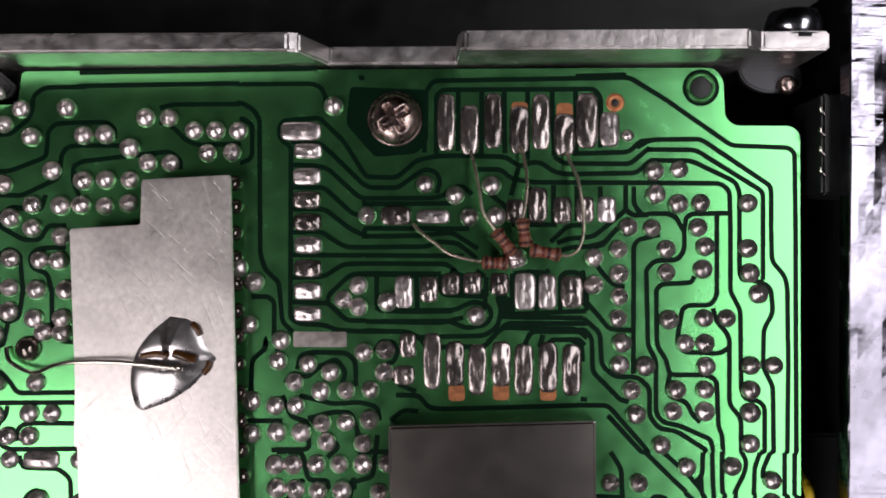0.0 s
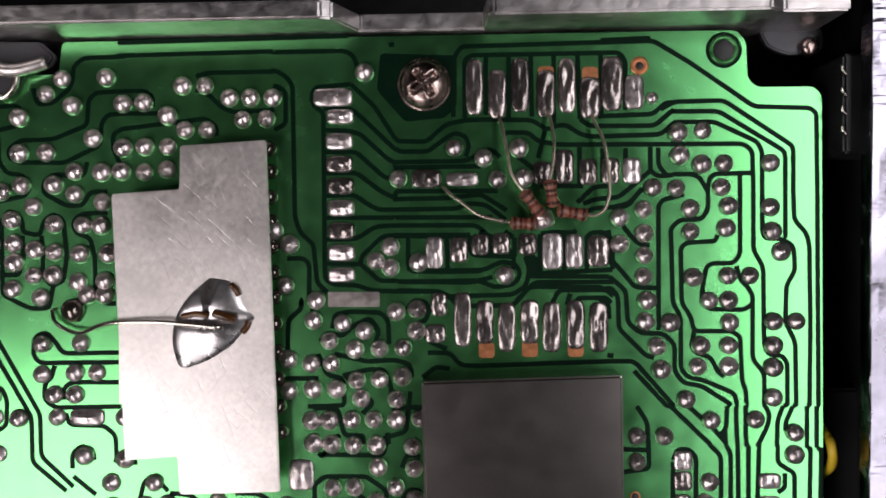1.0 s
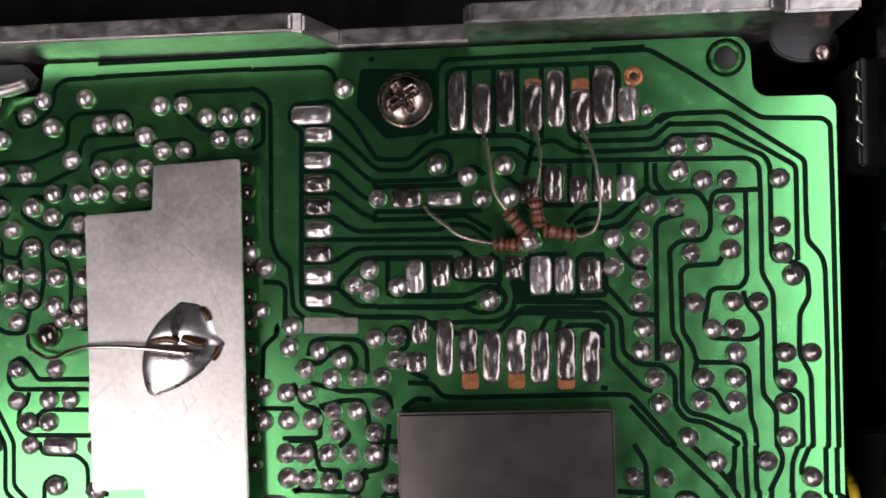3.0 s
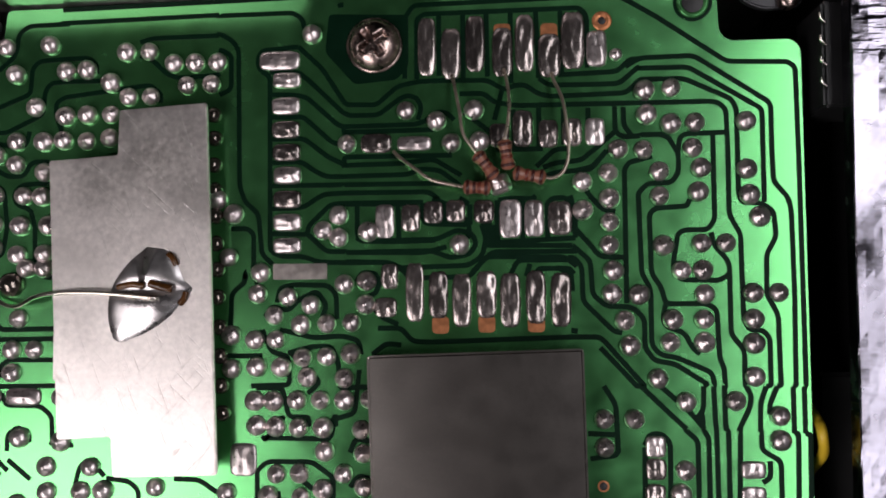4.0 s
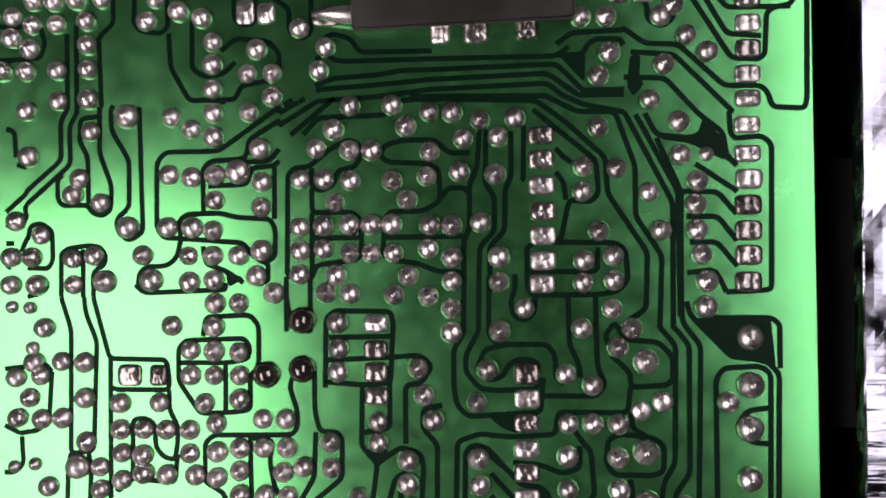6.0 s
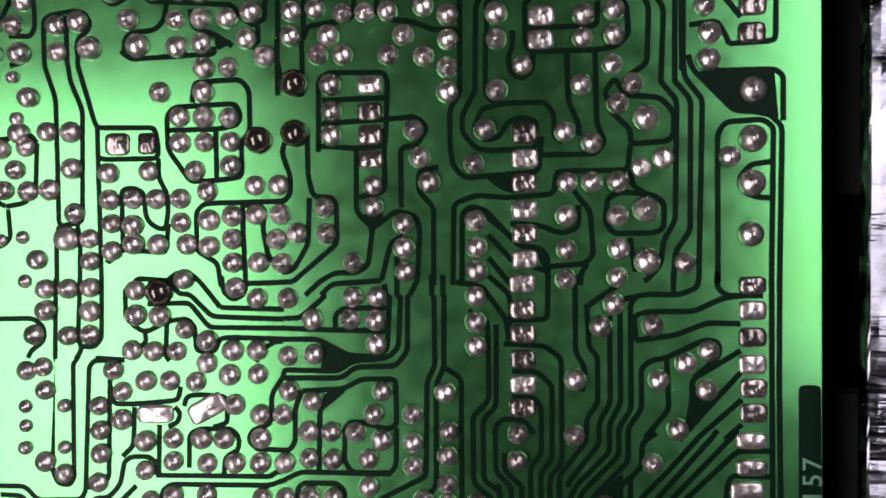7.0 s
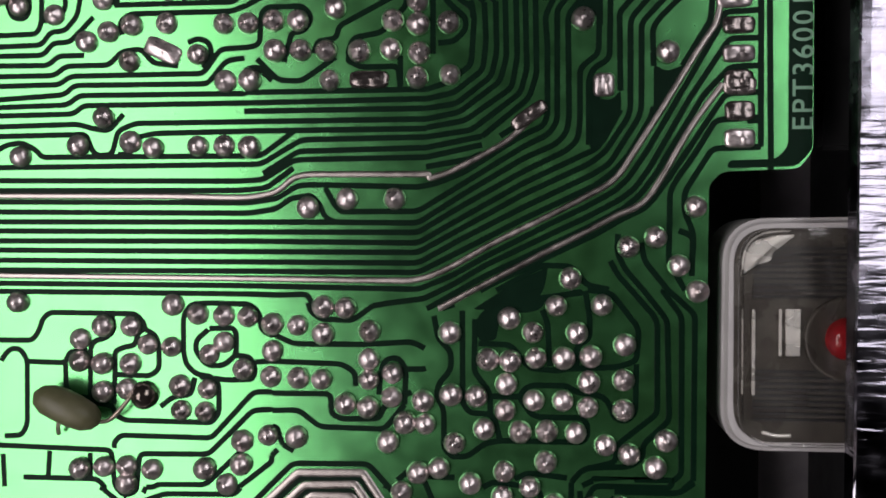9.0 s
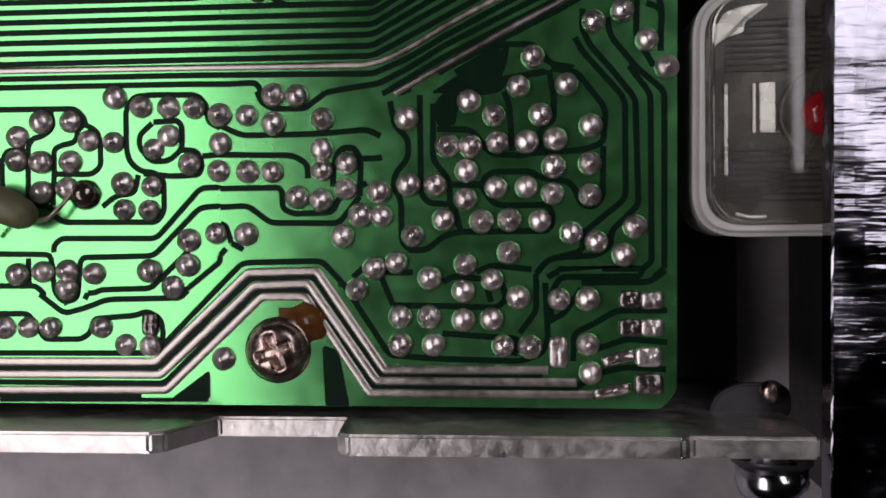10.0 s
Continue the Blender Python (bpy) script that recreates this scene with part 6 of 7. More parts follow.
gap(17.6, -90.4, 17.8, -94.7, 18.6, -95.5, 18.6, -100.1, 17.5, -101.7, 17.5, -103.8, 14.8, -107.3, 14.8, -108.3)
gap(19.8, -91.6, 19.8, -100.1, 18.7, -102, 18.7, -104.1, 15.7, -107.9, 15.7, -108.4)
gap(25.2, -95.65, 28.9, -93.9, 30.2, -94.2, 30.2, -95.5, 27.8, -97.6)
gap(25.2, -95.4, 25.4, -100.7, 23.1, -103.5)
gap(22.3, -106.5, 22.3, -106.8, 20.7, -108.3)
gap(-43.4, -124.6, -13.8, -124.9, -11.3, -124.8, -10, -124)
gap(-43.4, -125.6, -13.8, -125.8, -11, -125.6, -8.3, -123.7)
tinned(-43.4, -126.1, -20.6, -126.3, -12.7, -126.5, -9.9, -126, -8.3, -124.6, -6.9, -124.3, 4.8, -124.4, 4.8, -124.8, 6.6, -124.3, 8.2, -123.5, 10.4, -122.4, 12, -121.5, 13.4, -120.3, 14.2, -119.5)
gap(-43.5, -128.7, -4.3, -128.9)
tinned(-43.6, -134, -13.4, -134.3, 3.7, -134.5, 6.9, -133.2, 10.1, -131.3, 13.1, -129.8, 16.4, -128.2, 19.1, -126.8, 21.4, -125.6, 22.6, -124.5, 23.6, -122.9, 26.3, -118.7, 29.7, -113.1, 31.2, -110.9, 31.5, -109.6, 31.7, -108.4)
gap(-43.6, -135.6, -13.4, -135.8, -9.5, -135.9, -7, -135.8, -6.4, -137.2, -6.1, -137.3)
tinned(5.6, -137.1, 5.9, -137, 16.4, -131.4, 19.1, -130.1, 21.8, -128.6, 24.3, -127.5, 25.2, -126.7, 26.6, -124.5, 28.9, -120.3, 31.8, -116.4)
gap(11.1, -135.4, 15.4, -133, 18.1, -133.1, 19.6, -134.9, 21.4, -135.2, 21.5, -135.3)
gap(13.5, -135.4, 15.4, -134.9, 15.7, -133)
bare(8.8, -137.2, 12.3, -135, 15.5, -133.3, 15.7, -134.9, 14.6, -137, 10.7, -137.2)
broad_tinned(-38.3, -161.3, -17, -161.3, -8.1, -153.1, -1.7, -153, 4.4, -162, 19.1, -162)
broad_tinned(-38.3, -162.5, -16.5, -162.5, -7.5, -154.3, -2.5, -154.1, 3.7, -163, 21.6, -163.1)
broad_tinned(-38.4, -164, -16, -163.9, -6.8, -155.3, -2.8, -155.3, 3, -164.1, 23, -164.2)
gap(-7, -136.6, -6.7, -137.5, -5.7, -138.2, -2.6, -138.3, -0.7, -136.9)
gap(-10.6, -139.5, -10.2, -139.8, -8.4, -140.6, -1.6, -140.6, 3.1, -140.3, 4.3, -140.9)
gap(4.4, -142.8, 4.1, -142.9, 2.5, -142.9)
gap(-10.6, -142.3, -3.7, -142.5, -2.4, -143.3, -2.4, -144.6)
gap(-0.1, -145.4, 0, -143.3, 0.5, -142, 1.8, -141.8, 2.5, -142.9, 2.35, -146.3)
gap(-10.6, -145.4, -4.8, -145.4, -4.8, -147.3, -3.8, -147.8, -0.1, -147.7, 0.4, -146.4, 3, -145.1)
gap(-10.6, -147.1, -8, -147, -5.9, -148.6, 0.4, -148.7, 2.35, -146.3)
gap(-10.6, -148.6, -10.1, -148.8, -9.6, -150.4)
gap(-9.6, -150.4, -8.5, -151)
gap(21.7, -132.6, 22.3, -133.8, 23.6, -135.3)
gap(22.4, -130.1, 22.3, -131.8, 23, -133.3, 24.7, -135.3)
gap(24.5, -130.9, 24.8, -132.6, 27, -135.35)
gap(27.4, -153.2, 27.1, -153.7, 20.2, -153.7, 19.4, -155.2, 19.4, -157.7)
gap(23.6, -135.3, 23.7, -135.4, 25.7, -137.7, 26, -138.5, 26, -146.8, 22.3, -149.8, 22.2, -151.4, 19.1, -152.2, 18.1, -153.4)
gap(24.7, -135.3, 24.8, -135.4, 26.9, -138.1, 27.1, -147.4, 24.7, -149.7, 24.7, -151, 23.5, -151.8, 19.6, -152)
gap(26.6, -135.3, 26.5, -135.4, 28.2, -137.7, 28.2, -152.4, 27.5, -153, 27.4, -153)
gap(27, -135.35, 29.4, -137.5, 29.3, -152.9, 29.3, -153)
gap(19.6, -135.3, 21.8, -135.6, 24.1, -138.6, 24.3, -139.3, 24.1, -141.9, 22.3, -142.5, 17.7, -142.7, 16.9, -142.9, 14.2, -142.7, 13.2, -141.4, 12.4, -140.5, 9.4, -140.4)
gap(15.4, -137.2, 15.9, -138.4, 16.1, -142.5)
gap(19.4, -135.4, 19.8, -137.8, 19.8, -139.9, 18.6, -140.5, 18.6, -142.5)
gap(7.9, -137.3, 7.9, -146.2, 8.6, -147, 10.4, -147.1)
gap(9.1, -138.1, 9, -143.1, 10.5, -145, 10.5, -147.2, 11, -147.7, 11.4, -149.5)
gap(10.5, -145.4, 13.3, -145.4, 13.7, -144.7, 14.4, -144.3, 17.7, -144.3, 18.6, -144.9, 20.9, -145.2, 21.6, -145.9, 22.1, -147.3, 23.2, -147.6, 24, -146.7, 24.1, -142.2)
gap(13.3, -145.5, 14.3, -147, 15.1, -147.3, 19.1, -147.3, 19.6, -147.9, 19.6, -149, 19.1, -149.6, 11.4, -149.6, 10, -149.9, 8.3, -151.2, 7.1, -151.2, 7.1, -151.2)
gap(12.8, -153.2, 14.1, -152.6, 17.7, -153)
gap(27.4, -153, 27.5, -153, 20.2, -153, 20.1, -153.2)
bare(9.2, -138.1, 9.9, -137.2, 13.6, -135.9, 15.4, -135.8, 19.1, -135.2, 19.3, -135.8, 15.8, -136.3, 15.2, -137.2, 13.8, -137.5, 11.5, -137.3, 11.1, -140.1, 9.4, -140.2)
gap(27.05, -130.75, 27, -132.7, 28.5, -135.3)
gap(29.4, -153.2, 28, -154.2, 22.1, -154.2)
gap(27.9, -129.8, 29.2, -130.3, 29.1, -134)
gap(-25.9, -155, -25.4, -156)
gap(-28.1, -155, -25.7, -156.8, -23.7, -156.3, -21.5, -155.5, -14.5, -155.4, -13.8, -154.7)
gap(-10.7, -151.5, -10.1, -150.9)
gap(-23.7, -155.5, -23.4, -154.9)
gap(-38.2, -156.8, -29.2, -156.8, -28.2, -158.4, -27.6, -159.2, -24.1, -159.2, -23.2, -158.6, -22.9, -157.3, -18.8, -157, -17.7, -156.6, -16.4, -157.3, -16.2, -158.7, -16.4, -159.4)
gap(-40.7, -140.5, -34.9, -140.5, -34.2, -139.5, -33.8, -138.3, -33, -137.7, -24.2, -137.8, -23.4, -138.7, -23.3, -139.3, -22.2, -139.9, -21.9, -140.9, -21.9, -143.2, -22.8, -143.9, -26.3, -143.8)
gap(-26.7, -137.7, -26.4, -139.4, -27.3, -140.2, -28.5, -140.5, -28.9, -141.2, -29, -146.5, -26.7, -146.9, -26.5, -147.7, -25.6, -148.3, -16.6, -148.4, -15.9, -147.4, -15.9, -144.5, -16.8, -143.8, -18.1, -143.7, -19.1, -142.8, -19.4, -141.7, -19.4, -138, -18.6, -136.8, -16.5, -136.7, -12.7, -136.8, -11.8, -137.6, -11.6, -139.3, -10.6, -139.8, -10.6, -139.5)
gap(-38.2, -142.6, -37.9, -142, -37.1, -141.3, -36.2, -141.4, -35.5, -142.4, -35.6, -148.9, -36.2, -150, -38, -150.1)
gap(-35.5, -142.6, -31.5, -142.7, -31.1, -141.6, -29.2, -141.4)
gap(-31.5, -142.7, -31.5, -145, -31, -145.9, -29.2, -146.2)
gap(-26.6, -146.7, -26.4, -143.5, -26.4, -141.5, -25.5, -141.1, -24.3, -140.9, -24, -139.7, -23.4, -139.3)
gap(-21.8, -146.9, -20.5, -145.9, -18.7, -145.7, -18.3, -144)
gap(-16.8, -139.2, -14.5, -139.1, -14.1, -139.6, -14.1, -141.7, -15.4, -142.8, -17.1, -142.8, -18.2, -141.4, -18.1, -140.3, -16.9, -139.3)
gap(-14.1, -141.8, -12.7, -141.9, -12.2, -143.1, -12.5, -144.1, -15.1, -144.2, -17.8, -143.9)
gap(-12.2, -142.4, -10.7, -142.3, -10.6, -142.3)
gap(-26.6, -151.1, -26.6, -150.5, -25.9, -149.8, -16.7, -149.9, -12.4, -145.3, -10.7, -145.3, -10.6, -145.4)
gap(-40.9, -151, -26.9, -151.3, -26.6, -154.9, -25.7, -155.8, -24.4, -155.4, -24, -151.6, -17, -151.5, -12.5, -147.1, -10.7, -147, -10.6, -147.1)
gap(-36.1, -154.2, -28.4, -154.2, -27.6, -155, -28.1, -155)
gap(-33.3, -151.5, -33.5, -154.2)
gap(-29.1, -151.6, -29.1, -154.1)
gap(-38.2, -151.9, -38.1, -155.2)
gap(-23.4, -154.9, -22.7, -154.9, -22.1, -154.6, -17.3, -154.5, -13.4, -150.8)
gap(-13.8, -154.7, -13.9, -154.6, -10.7, -152.1, -10.7, -151.5)
gap(-38.3, -160.5, -17, -160.5, -10.85, -154.4)
gap(-10.85, -154.4, -8.6, -152.2, -1.2, -152.1, 0.8, -154.3, 4.9, -160.7, 9.7, -161)
gap(-38.3, -161.8, -16.8, -161.9, -7.8, -153.6, -2, -153.5, 4.1, -162.5, 18.6, -162.5)
gap(-38.4, -163.2, -16.2, -163.3, -7.3, -154.8, -2.8, -154.7, 3.3, -163.6, 21.35, -163.65)
gap(-38.4, -164.5, -18.4, -164.4)
gap(1.6, -153.6, 2.9, -152.5, 4.1, -153.3)
gap(4.1, -153.3, 5.25, -156.15)
gap(5.25, -156.15, 10.2, -156.25)
gap(3.4, -153.6, 4.3, -152.7)
gap(0.3, -154.1, 1.4, -154.6)
gap(9.8, -154.1, 10.6, -153.6, 11.6, -153.6, 15.1, -154.1, 15.4, -155.7, 14.6, -156.4, 10.2, -156.25)
gap(18.1, -153.4, 18.1, -156.7, 16.6, -158.7)
gap(18.9, -154.2, 19.1, -159.2, 18.6, -160.5, 16.6, -161.2, 9.7, -161)
gap(19.1, -157.7, 20.6, -156.9, 22.1, -154.7)
gap(21.3, -161.2, 21.4, -158.7, 23.1, -157.9, 25.1, -156.7, 29.5, -156.7)
gap(23.1, -160.2, 26, -159.2, 29.5, -159.5)
gap(21.35, -163.65, 23.6, -162.2, 26, -161.7, 29.4, -161.9)
gap(9.7, -158.7, 16.6, -159.2, 16.1, -160.7)
gap(13.6, -154.1, 14.1, -155.9)
bare(-1.3, -159.7, 0.2, -160.2, 1.2, -165.4, -1.1, -165.4)
bare(-32.2, -164.7, -12, -164.6, -12, -165, -32.2, -165.1)
bare(-15.7, -164.8, -11.8, -162, -11.8, -164.8)
gap(24, 3.2, 22.9, 2.9, 21.6, 2.6, 21.1, 1.9, 21.1, -0.9)
gap(26.7, 1.5, 26, 0.4, 23.4, 0.3, 22.5, -0.7, 22.5, -1.4)
gap(17.4, 1, 17.1, -0.4, 17.6, -1)
gap(19.3, 3.9, 17.8, 2.2, 16, 1.8)
gap(24.8, 5.5, 25.7, 5.2, 26.3, 4.2, 26.7, 3.4)
bare_copper(1.6, -14.4)
bare_copper(6.5, -14.3)
bare_copper(11.7, -14.3)
bare_copper(8.4, 16.9)
bare_copper(13.4, 16.8)
via(18.4, -31.1)
via(18.4, -35.5)

if Tally.faces:
    tagged(part("etching", sheet(Tally.verts, Tally.faces, BARE), board, "dark etched lines between copper areas"), kind="stuff")
if Tally.far_faces:
    tagged(part("solder_work", sheet(Tally.far_verts, Tally.far_faces, SOLDER, True), board, "many small conical solder joints"), kind="stuff")

# the eyelet in the ear of the board, and a bare copper eyelet
for name, x, y, r0, r1, z, m, label in (("eyelet", 28.5, 19.5, 1.15, 1.7, 0.25, EDGE, "raised mounting eyelet"), ("eyelet", 19.0, 17.8, 0.42, 1.05, 0.06, COPPER, "bare copper eyelet")):
    ring = revolve([(r1, 0), (r1 * 0.97, z), (r0 * 1.05, z), (r0, 0.02)], 24, m)
    eye = part(name, ring, board, label, (x, y, 0.004))
    part("bore", revolve([(r0 * 0.98, 0.0), (r0 * 0.9, 0.03)], 20, BLACK), eye, "dark bore", (x, y, 0.02 + z * 0.5))
part("eyelet_groove", revolve([(2.05, 0.0), (2.0, 0.02), (1.75, 0.02)], 24, BARE), board, "", (28.5, 19.5, 0.003))

# part number etched in copper, read from below upwards
part("dark_margin", solid(slab(corners([(37.6, -98.3), (39.7, -98.3), (39.75, -122.5), (38.4, -124.0), (32.2, -124.1), (32.4, -123.4), (36.6, -123.3), (37.6, -122.2)], 0.6), 0.001, 0.012), BARE), board, "dark green margin without copper")
face = bpy.data.curves.new("part_number", "FONT")
face.body, face.size, face.extrude, face.space_character, face.offset = "EPT3600157", 2.6 * MM, 0.012 * MM, 1.19, 0.015 * MM
lettering = new("part_number", face)
lettering.parent = board
lettering.location = Vector((39.75, -120.8, 0.02)) * MM - board.location
lettering.rotation_euler = (0, 0, radians(90))
face.materials.append(LETTER)
tagged(lettering, "light green etched part number")


# ---- things on the board ----
def screw(x, y, z, turn, label):
    """A pan-head screw with a cross recess."""
    s = holder("cross_head_screw", x, y, z, label, "screw", "screws of the board")
    verts, faces = [], []
    n, rings, r = 56, 16, 2.9
    for i in range(rings + 1):
        q = r * i / rings
        for k in range(n):
            a = 2 * math.pi * k / n
            px, py = q * math.cos(a), q * math.sin(a)
            h = 1.75 * (1 - (q / r) ** 2.8) ** 0.6 if q < r else 0.0
            arm = min(abs(px), abs(py)), max(abs(px), abs(py))
            if arm[0] < 0.48 and arm[1] < 1.75:
                h -= 1.1 * min(1, (0.48 - arm[0]) / 0.16) * min(1, (1.75 - arm[1]) / 0.3)
            h += 0.06 * noise.noise((px * 1.3 + x, py * 1.3, 0.2))
            verts.append((px, py, max(h, 0.0)))
        if i:
            for k in range(n):
                faces.append(((i - 1) * n + k, (i - 1) * n + (k + 1) % n, i * n + (k + 1) % n, i * n + k))
    part("head", sheet(verts, faces, SCREW, True), s, "", (x, y, z), turn)
    part("washer", revolve([(3.05, 0), (3.0, 0.2), (2.5, 0.22)], 32, SCREW, 0.01), s, "", (x, y, z - 0.02))
    return s


screw(-5.4, 15.8, 0.02, 35, "nickel cross-head screw in the green board")
screw(-5.4, -160.2, 0.05, 20, "nickel cross-head screw beside amber flux")

flux = holder("flux_stain", -2.8, -156.5, 0, "amber flux residue round a screw", "flux stain")
rnd = random.Random(3)
puddle = [(-3.2 + math.cos(a) * r * 2.6, -157.8 + math.sin(a) * r * 2.2) for a, r in [(2 * math.pi * k / 18, rnd.uniform(0.75, 1.1)) for k in range(18)]]
part("residue", solid(slab(puddle, 0.02, 0.20, 0.12, 2), FLUX, True), flux)

# notched shield plate with a large solder blob and a wire soldered to it
plate = holder("shield_plate", -31, -11, 0, "notched brushed tinplate shield plate, scratched", "shield plate")
part("sheet", solid(slab(corners([(-32.33, 8.65), (-22.80, 9.24), (-21.42, -29.68), (-32.53, -29.98), (-32.83, -25.75), (-38.62, -26.14), (-40.00, 3.34), (-32.43, 3.83)], 0.3, 2), 2.85, 3.35, 0.12), SHIELD), plate)
for x0, x1, y in ((-31.5, -24.0, 8.5), (-30.5, -23.0, -29.4)):
    part("foot", solid(block(x0, x1, y - 0.25, y + 0.25, 0, 2.9, 0.1), SHIELD), plate)
part("foot", solid(block(-39.4, -38.9, -20, -4, 0, 2.9, 0.1), SHIELD), plate)

blob = holder("solder_blob", -29.0, -10.8, 3.3, "large smooth solder blob with brown flux on a shield plate", "solder blob")


def blob_mesh():
    """A smooth dome over an uneven outline, with a crease where the wire lies in it."""
    ring = [(-29.09, -5.90), (-26.63, -6.19), (-25.55, -8.06), (-25.06, -9.53), (-23.78, -10.32), (-25.55, -12.19), (-26.54, -13.37), (-28.99, -15.04), (-32.53, -16.31), (-33.41, -13.17), (-33.02, -10.22), (-31.35, -7.76)]
    edge = rounded([*ring, ring[0]], 1.3, 4)
    cx, cy = -29.5, -11.0
    verts, faces = [], []
    steps = 12
    n = len(edge)
    mean = sum((p - Vector((cx, cy))).length for p in edge) / n
    for i in range(steps):
        s = 1 - i / steps
        for p in edge:
            way = p - Vector((cx, cy))
            far = way.length * s ** 2 + mean * (1 - s) * s
            q = Vector((cx, cy)) + way.normalized() * far
            rise = (1 - s ** 2.2) ** 0.62
            h = 0.8 * rise * (1 + 0.30 * noise.noise((q.x * 0.28, q.y * 0.28, 3)))
            h -= 0.5 * rise * math.exp(-((q.y + 10.5) / 0.75) ** 2)
            verts.append((q.x, q.y, 3.32 + h))
    verts.append((cx, cy, 4.15))
    for i in range(steps - 1):
        for k in range(n):
            faces.append((i * n + k, i * n + (k + 1) % n, (i + 1) * n + (k + 1) % n, (i + 1) * n + k))
    for k in range(n):
        faces.append(((steps - 1) * n + k, (steps - 1) * n + (k + 1) % n, len(verts) - 1))
    return sheet(verts, faces, POOL, True)


part("pool", blob_mesh(), blob)
for bead, size in (([(-32.04, -10.22, 3.70), (-30.47, -9.93, 3.95), (-29.09, -10.12, 4.00)], 0.34), ([(-28.50, -9.83, 4.00), (-27.42, -10.12, 4.05), (-26.14, -10.42, 3.80)], 0.46), ([(-26.73, -6.68, 3.45), (-26.14, -7.27, 3.50), (-25.85, -7.96, 3.45)], 0.34), ([(-24.77, -10.71, 3.45), (-24.96, -11.40, 3.50), (-25.45, -11.99, 3.45)], 0.36)):
    part("flux_bead", tube(bead, size, FLUX, 8), blob, "brown flux bead")
jumper = holder("jumper_wire", -38, -11.3, 0.5, "bare bright jumper wire bridging onto the shield plate", "wire")
part("strand", tube([(-47.9, -9.6, 0.5), (-47.4, -11.0, 0.9), (-45.6, -12.0, 1.3), (-43.6, -12.1, 2.4), (-41.2, -11.2, 3.6), (-38.6, -10.8, 4.2), (-33.7, -10.8, 4.45), (-27.5, -11.4, 4.2)], 0.24, STEEL), jumper)

# square shield can, tipped a little
can = holder("shield_can", 5.4, -28, 0, "square satin tinplate shield can, slightly tilted", "shield can")


CAN_TOP = [(-5.7, -17.4, 4.2), (16.3, -16.7, 4.2), (16.9, -38.9, 2.1), (-5.3, -39.4, 2.1)]


def can_lid():
    bm = bmesh.new()
    top = [bm.verts.new(p) for p in CAN_TOP]
    low = [bm.verts.new((x, y, z - 0.45)) for x, y, z in CAN_TOP]
    bm.faces.new(top)
    bm.faces.new(low[::-1])
    for k in range(4):
        bm.faces.new((top[k], low[k], low[(k + 1) % 4], top[(k + 1) % 4]))
    bmesh.ops.bevel(bm, geom=[e for e in bm.edges if any(v in top for v in e.verts)], offset=0.3, segments=3, affect="EDGES")
    return solid(bm, CAN)


def can_side(a, b):
    """One folded side, a hair inside the lid's edge."""
    bm = bmesh.new()
    mid = Vector((5.5, -28.1))
    ring = []
    for x, y, z in (a, b):
        p, q = mid + (Vector((x, y)) - mid) * 0.992, mid + (Vector((x, y)) - mid) * 0.965
        ring.append([bm.verts.new((p.x, p.y, 0)), bm.verts.new((p.x, p.y, z - 0.4)), bm.verts.new((q.x, q.y, z - 0.4)), bm.verts.new((q.x, q.y, 0))])
    for k in range(4):
        bm.faces.new((ring[0][k], ring[1][k], ring[1][(k + 1) % 4], ring[0][(k + 1) % 4]))
    bm.faces.new(ring[0])
    bm.faces.new(ring[1][::-1])
    return solid(bm, CAN)


part("lid", can_lid(), can, "satin tinplate lid")
for k in range(4):
    part("side", can_side(CAN_TOP[k], CAN_TOP[(k + 1) % 4]), can)
spike = holder("solder_spike", -7.4, -37.5, 0, "pointed bright solder spike beside a shield can", "solder spike")
part("drop", revolve([(0.9, 0), (0.95, 1.0), (0.8, 2.2), (0.45, 3.4), (0.12, 4.3)], 14, SOLDER, 0.08, 5), spike, "", (-5.2, -37.5, 0.85), 0, (1, 1, 1), (0, radians(-90)))


# four small resistors tied together in a star
def resistor(a, b, leads, label):
    a, b = Vector(a), Vector(b)
    r = holder("axial_resistor", *((a + b) / 2), label, "resistor", "resistors tied in a star")
    way = b - a
    long = way.length
    turn = math.atan2(way.y, way.x)
    tip = -math.asin(max(-1, min(1, way.z / long)))
    shape = [(0.24, 0.0), (0.66, 0.16), (0.78, 0.45), (0.70, 0.85), (0.60, 1.1), (0.58, long - 1.1), (0.70, long - 0.85), (0.78, long - 0.45), (0.66, long - 0.16), (0.24, long)]
    for name, prof, m in [("body", shape, RESISTOR)] + [("band", [(q - 0.02, s - 0.17), (q + 0.025, s - 0.15), (q + 0.025, s + 0.15), (q - 0.02, s + 0.17)], c) for q, s, c in
                                                       ((0.79, 0.5, BAND), (0.63, long * 0.40, BAND), (0.63, long * 0.58, DULLRED), (0.79, long - 0.5, BAND))]:
        ob = part(name, revolve(prof, 18, m), r)
        ob.location = a * MM - r.location
        ob.rotation_euler = Euler((0, radians(90) + tip, turn))
    part("lead", tube(leads, 0.19, WIRE), r, "thin tinned lead")
    return r


resistor((4.2, 0.0, 1.9), (7.1, -0.1, 1.9), [(-3.3, 4.2, 0.4), (-2.6, 3.4, 1.0), (-0.9, 2.1, 1.5), (1.0, 0.8, 1.9), (4.4, 0.0, 1.9)], "small brown banded resistor on bent leads")
resistor((5.6, 3.5, 2.6), (7.6, 0.9, 2.2), [(3.0, 12.2, 0.4), (3.3, 11.0, 1.2), (3.9, 7.9, 2.1), (4.3, 5.5, 2.5), (5.7, 3.4, 2.6)], "small brown banded resistor standing on bent leads")
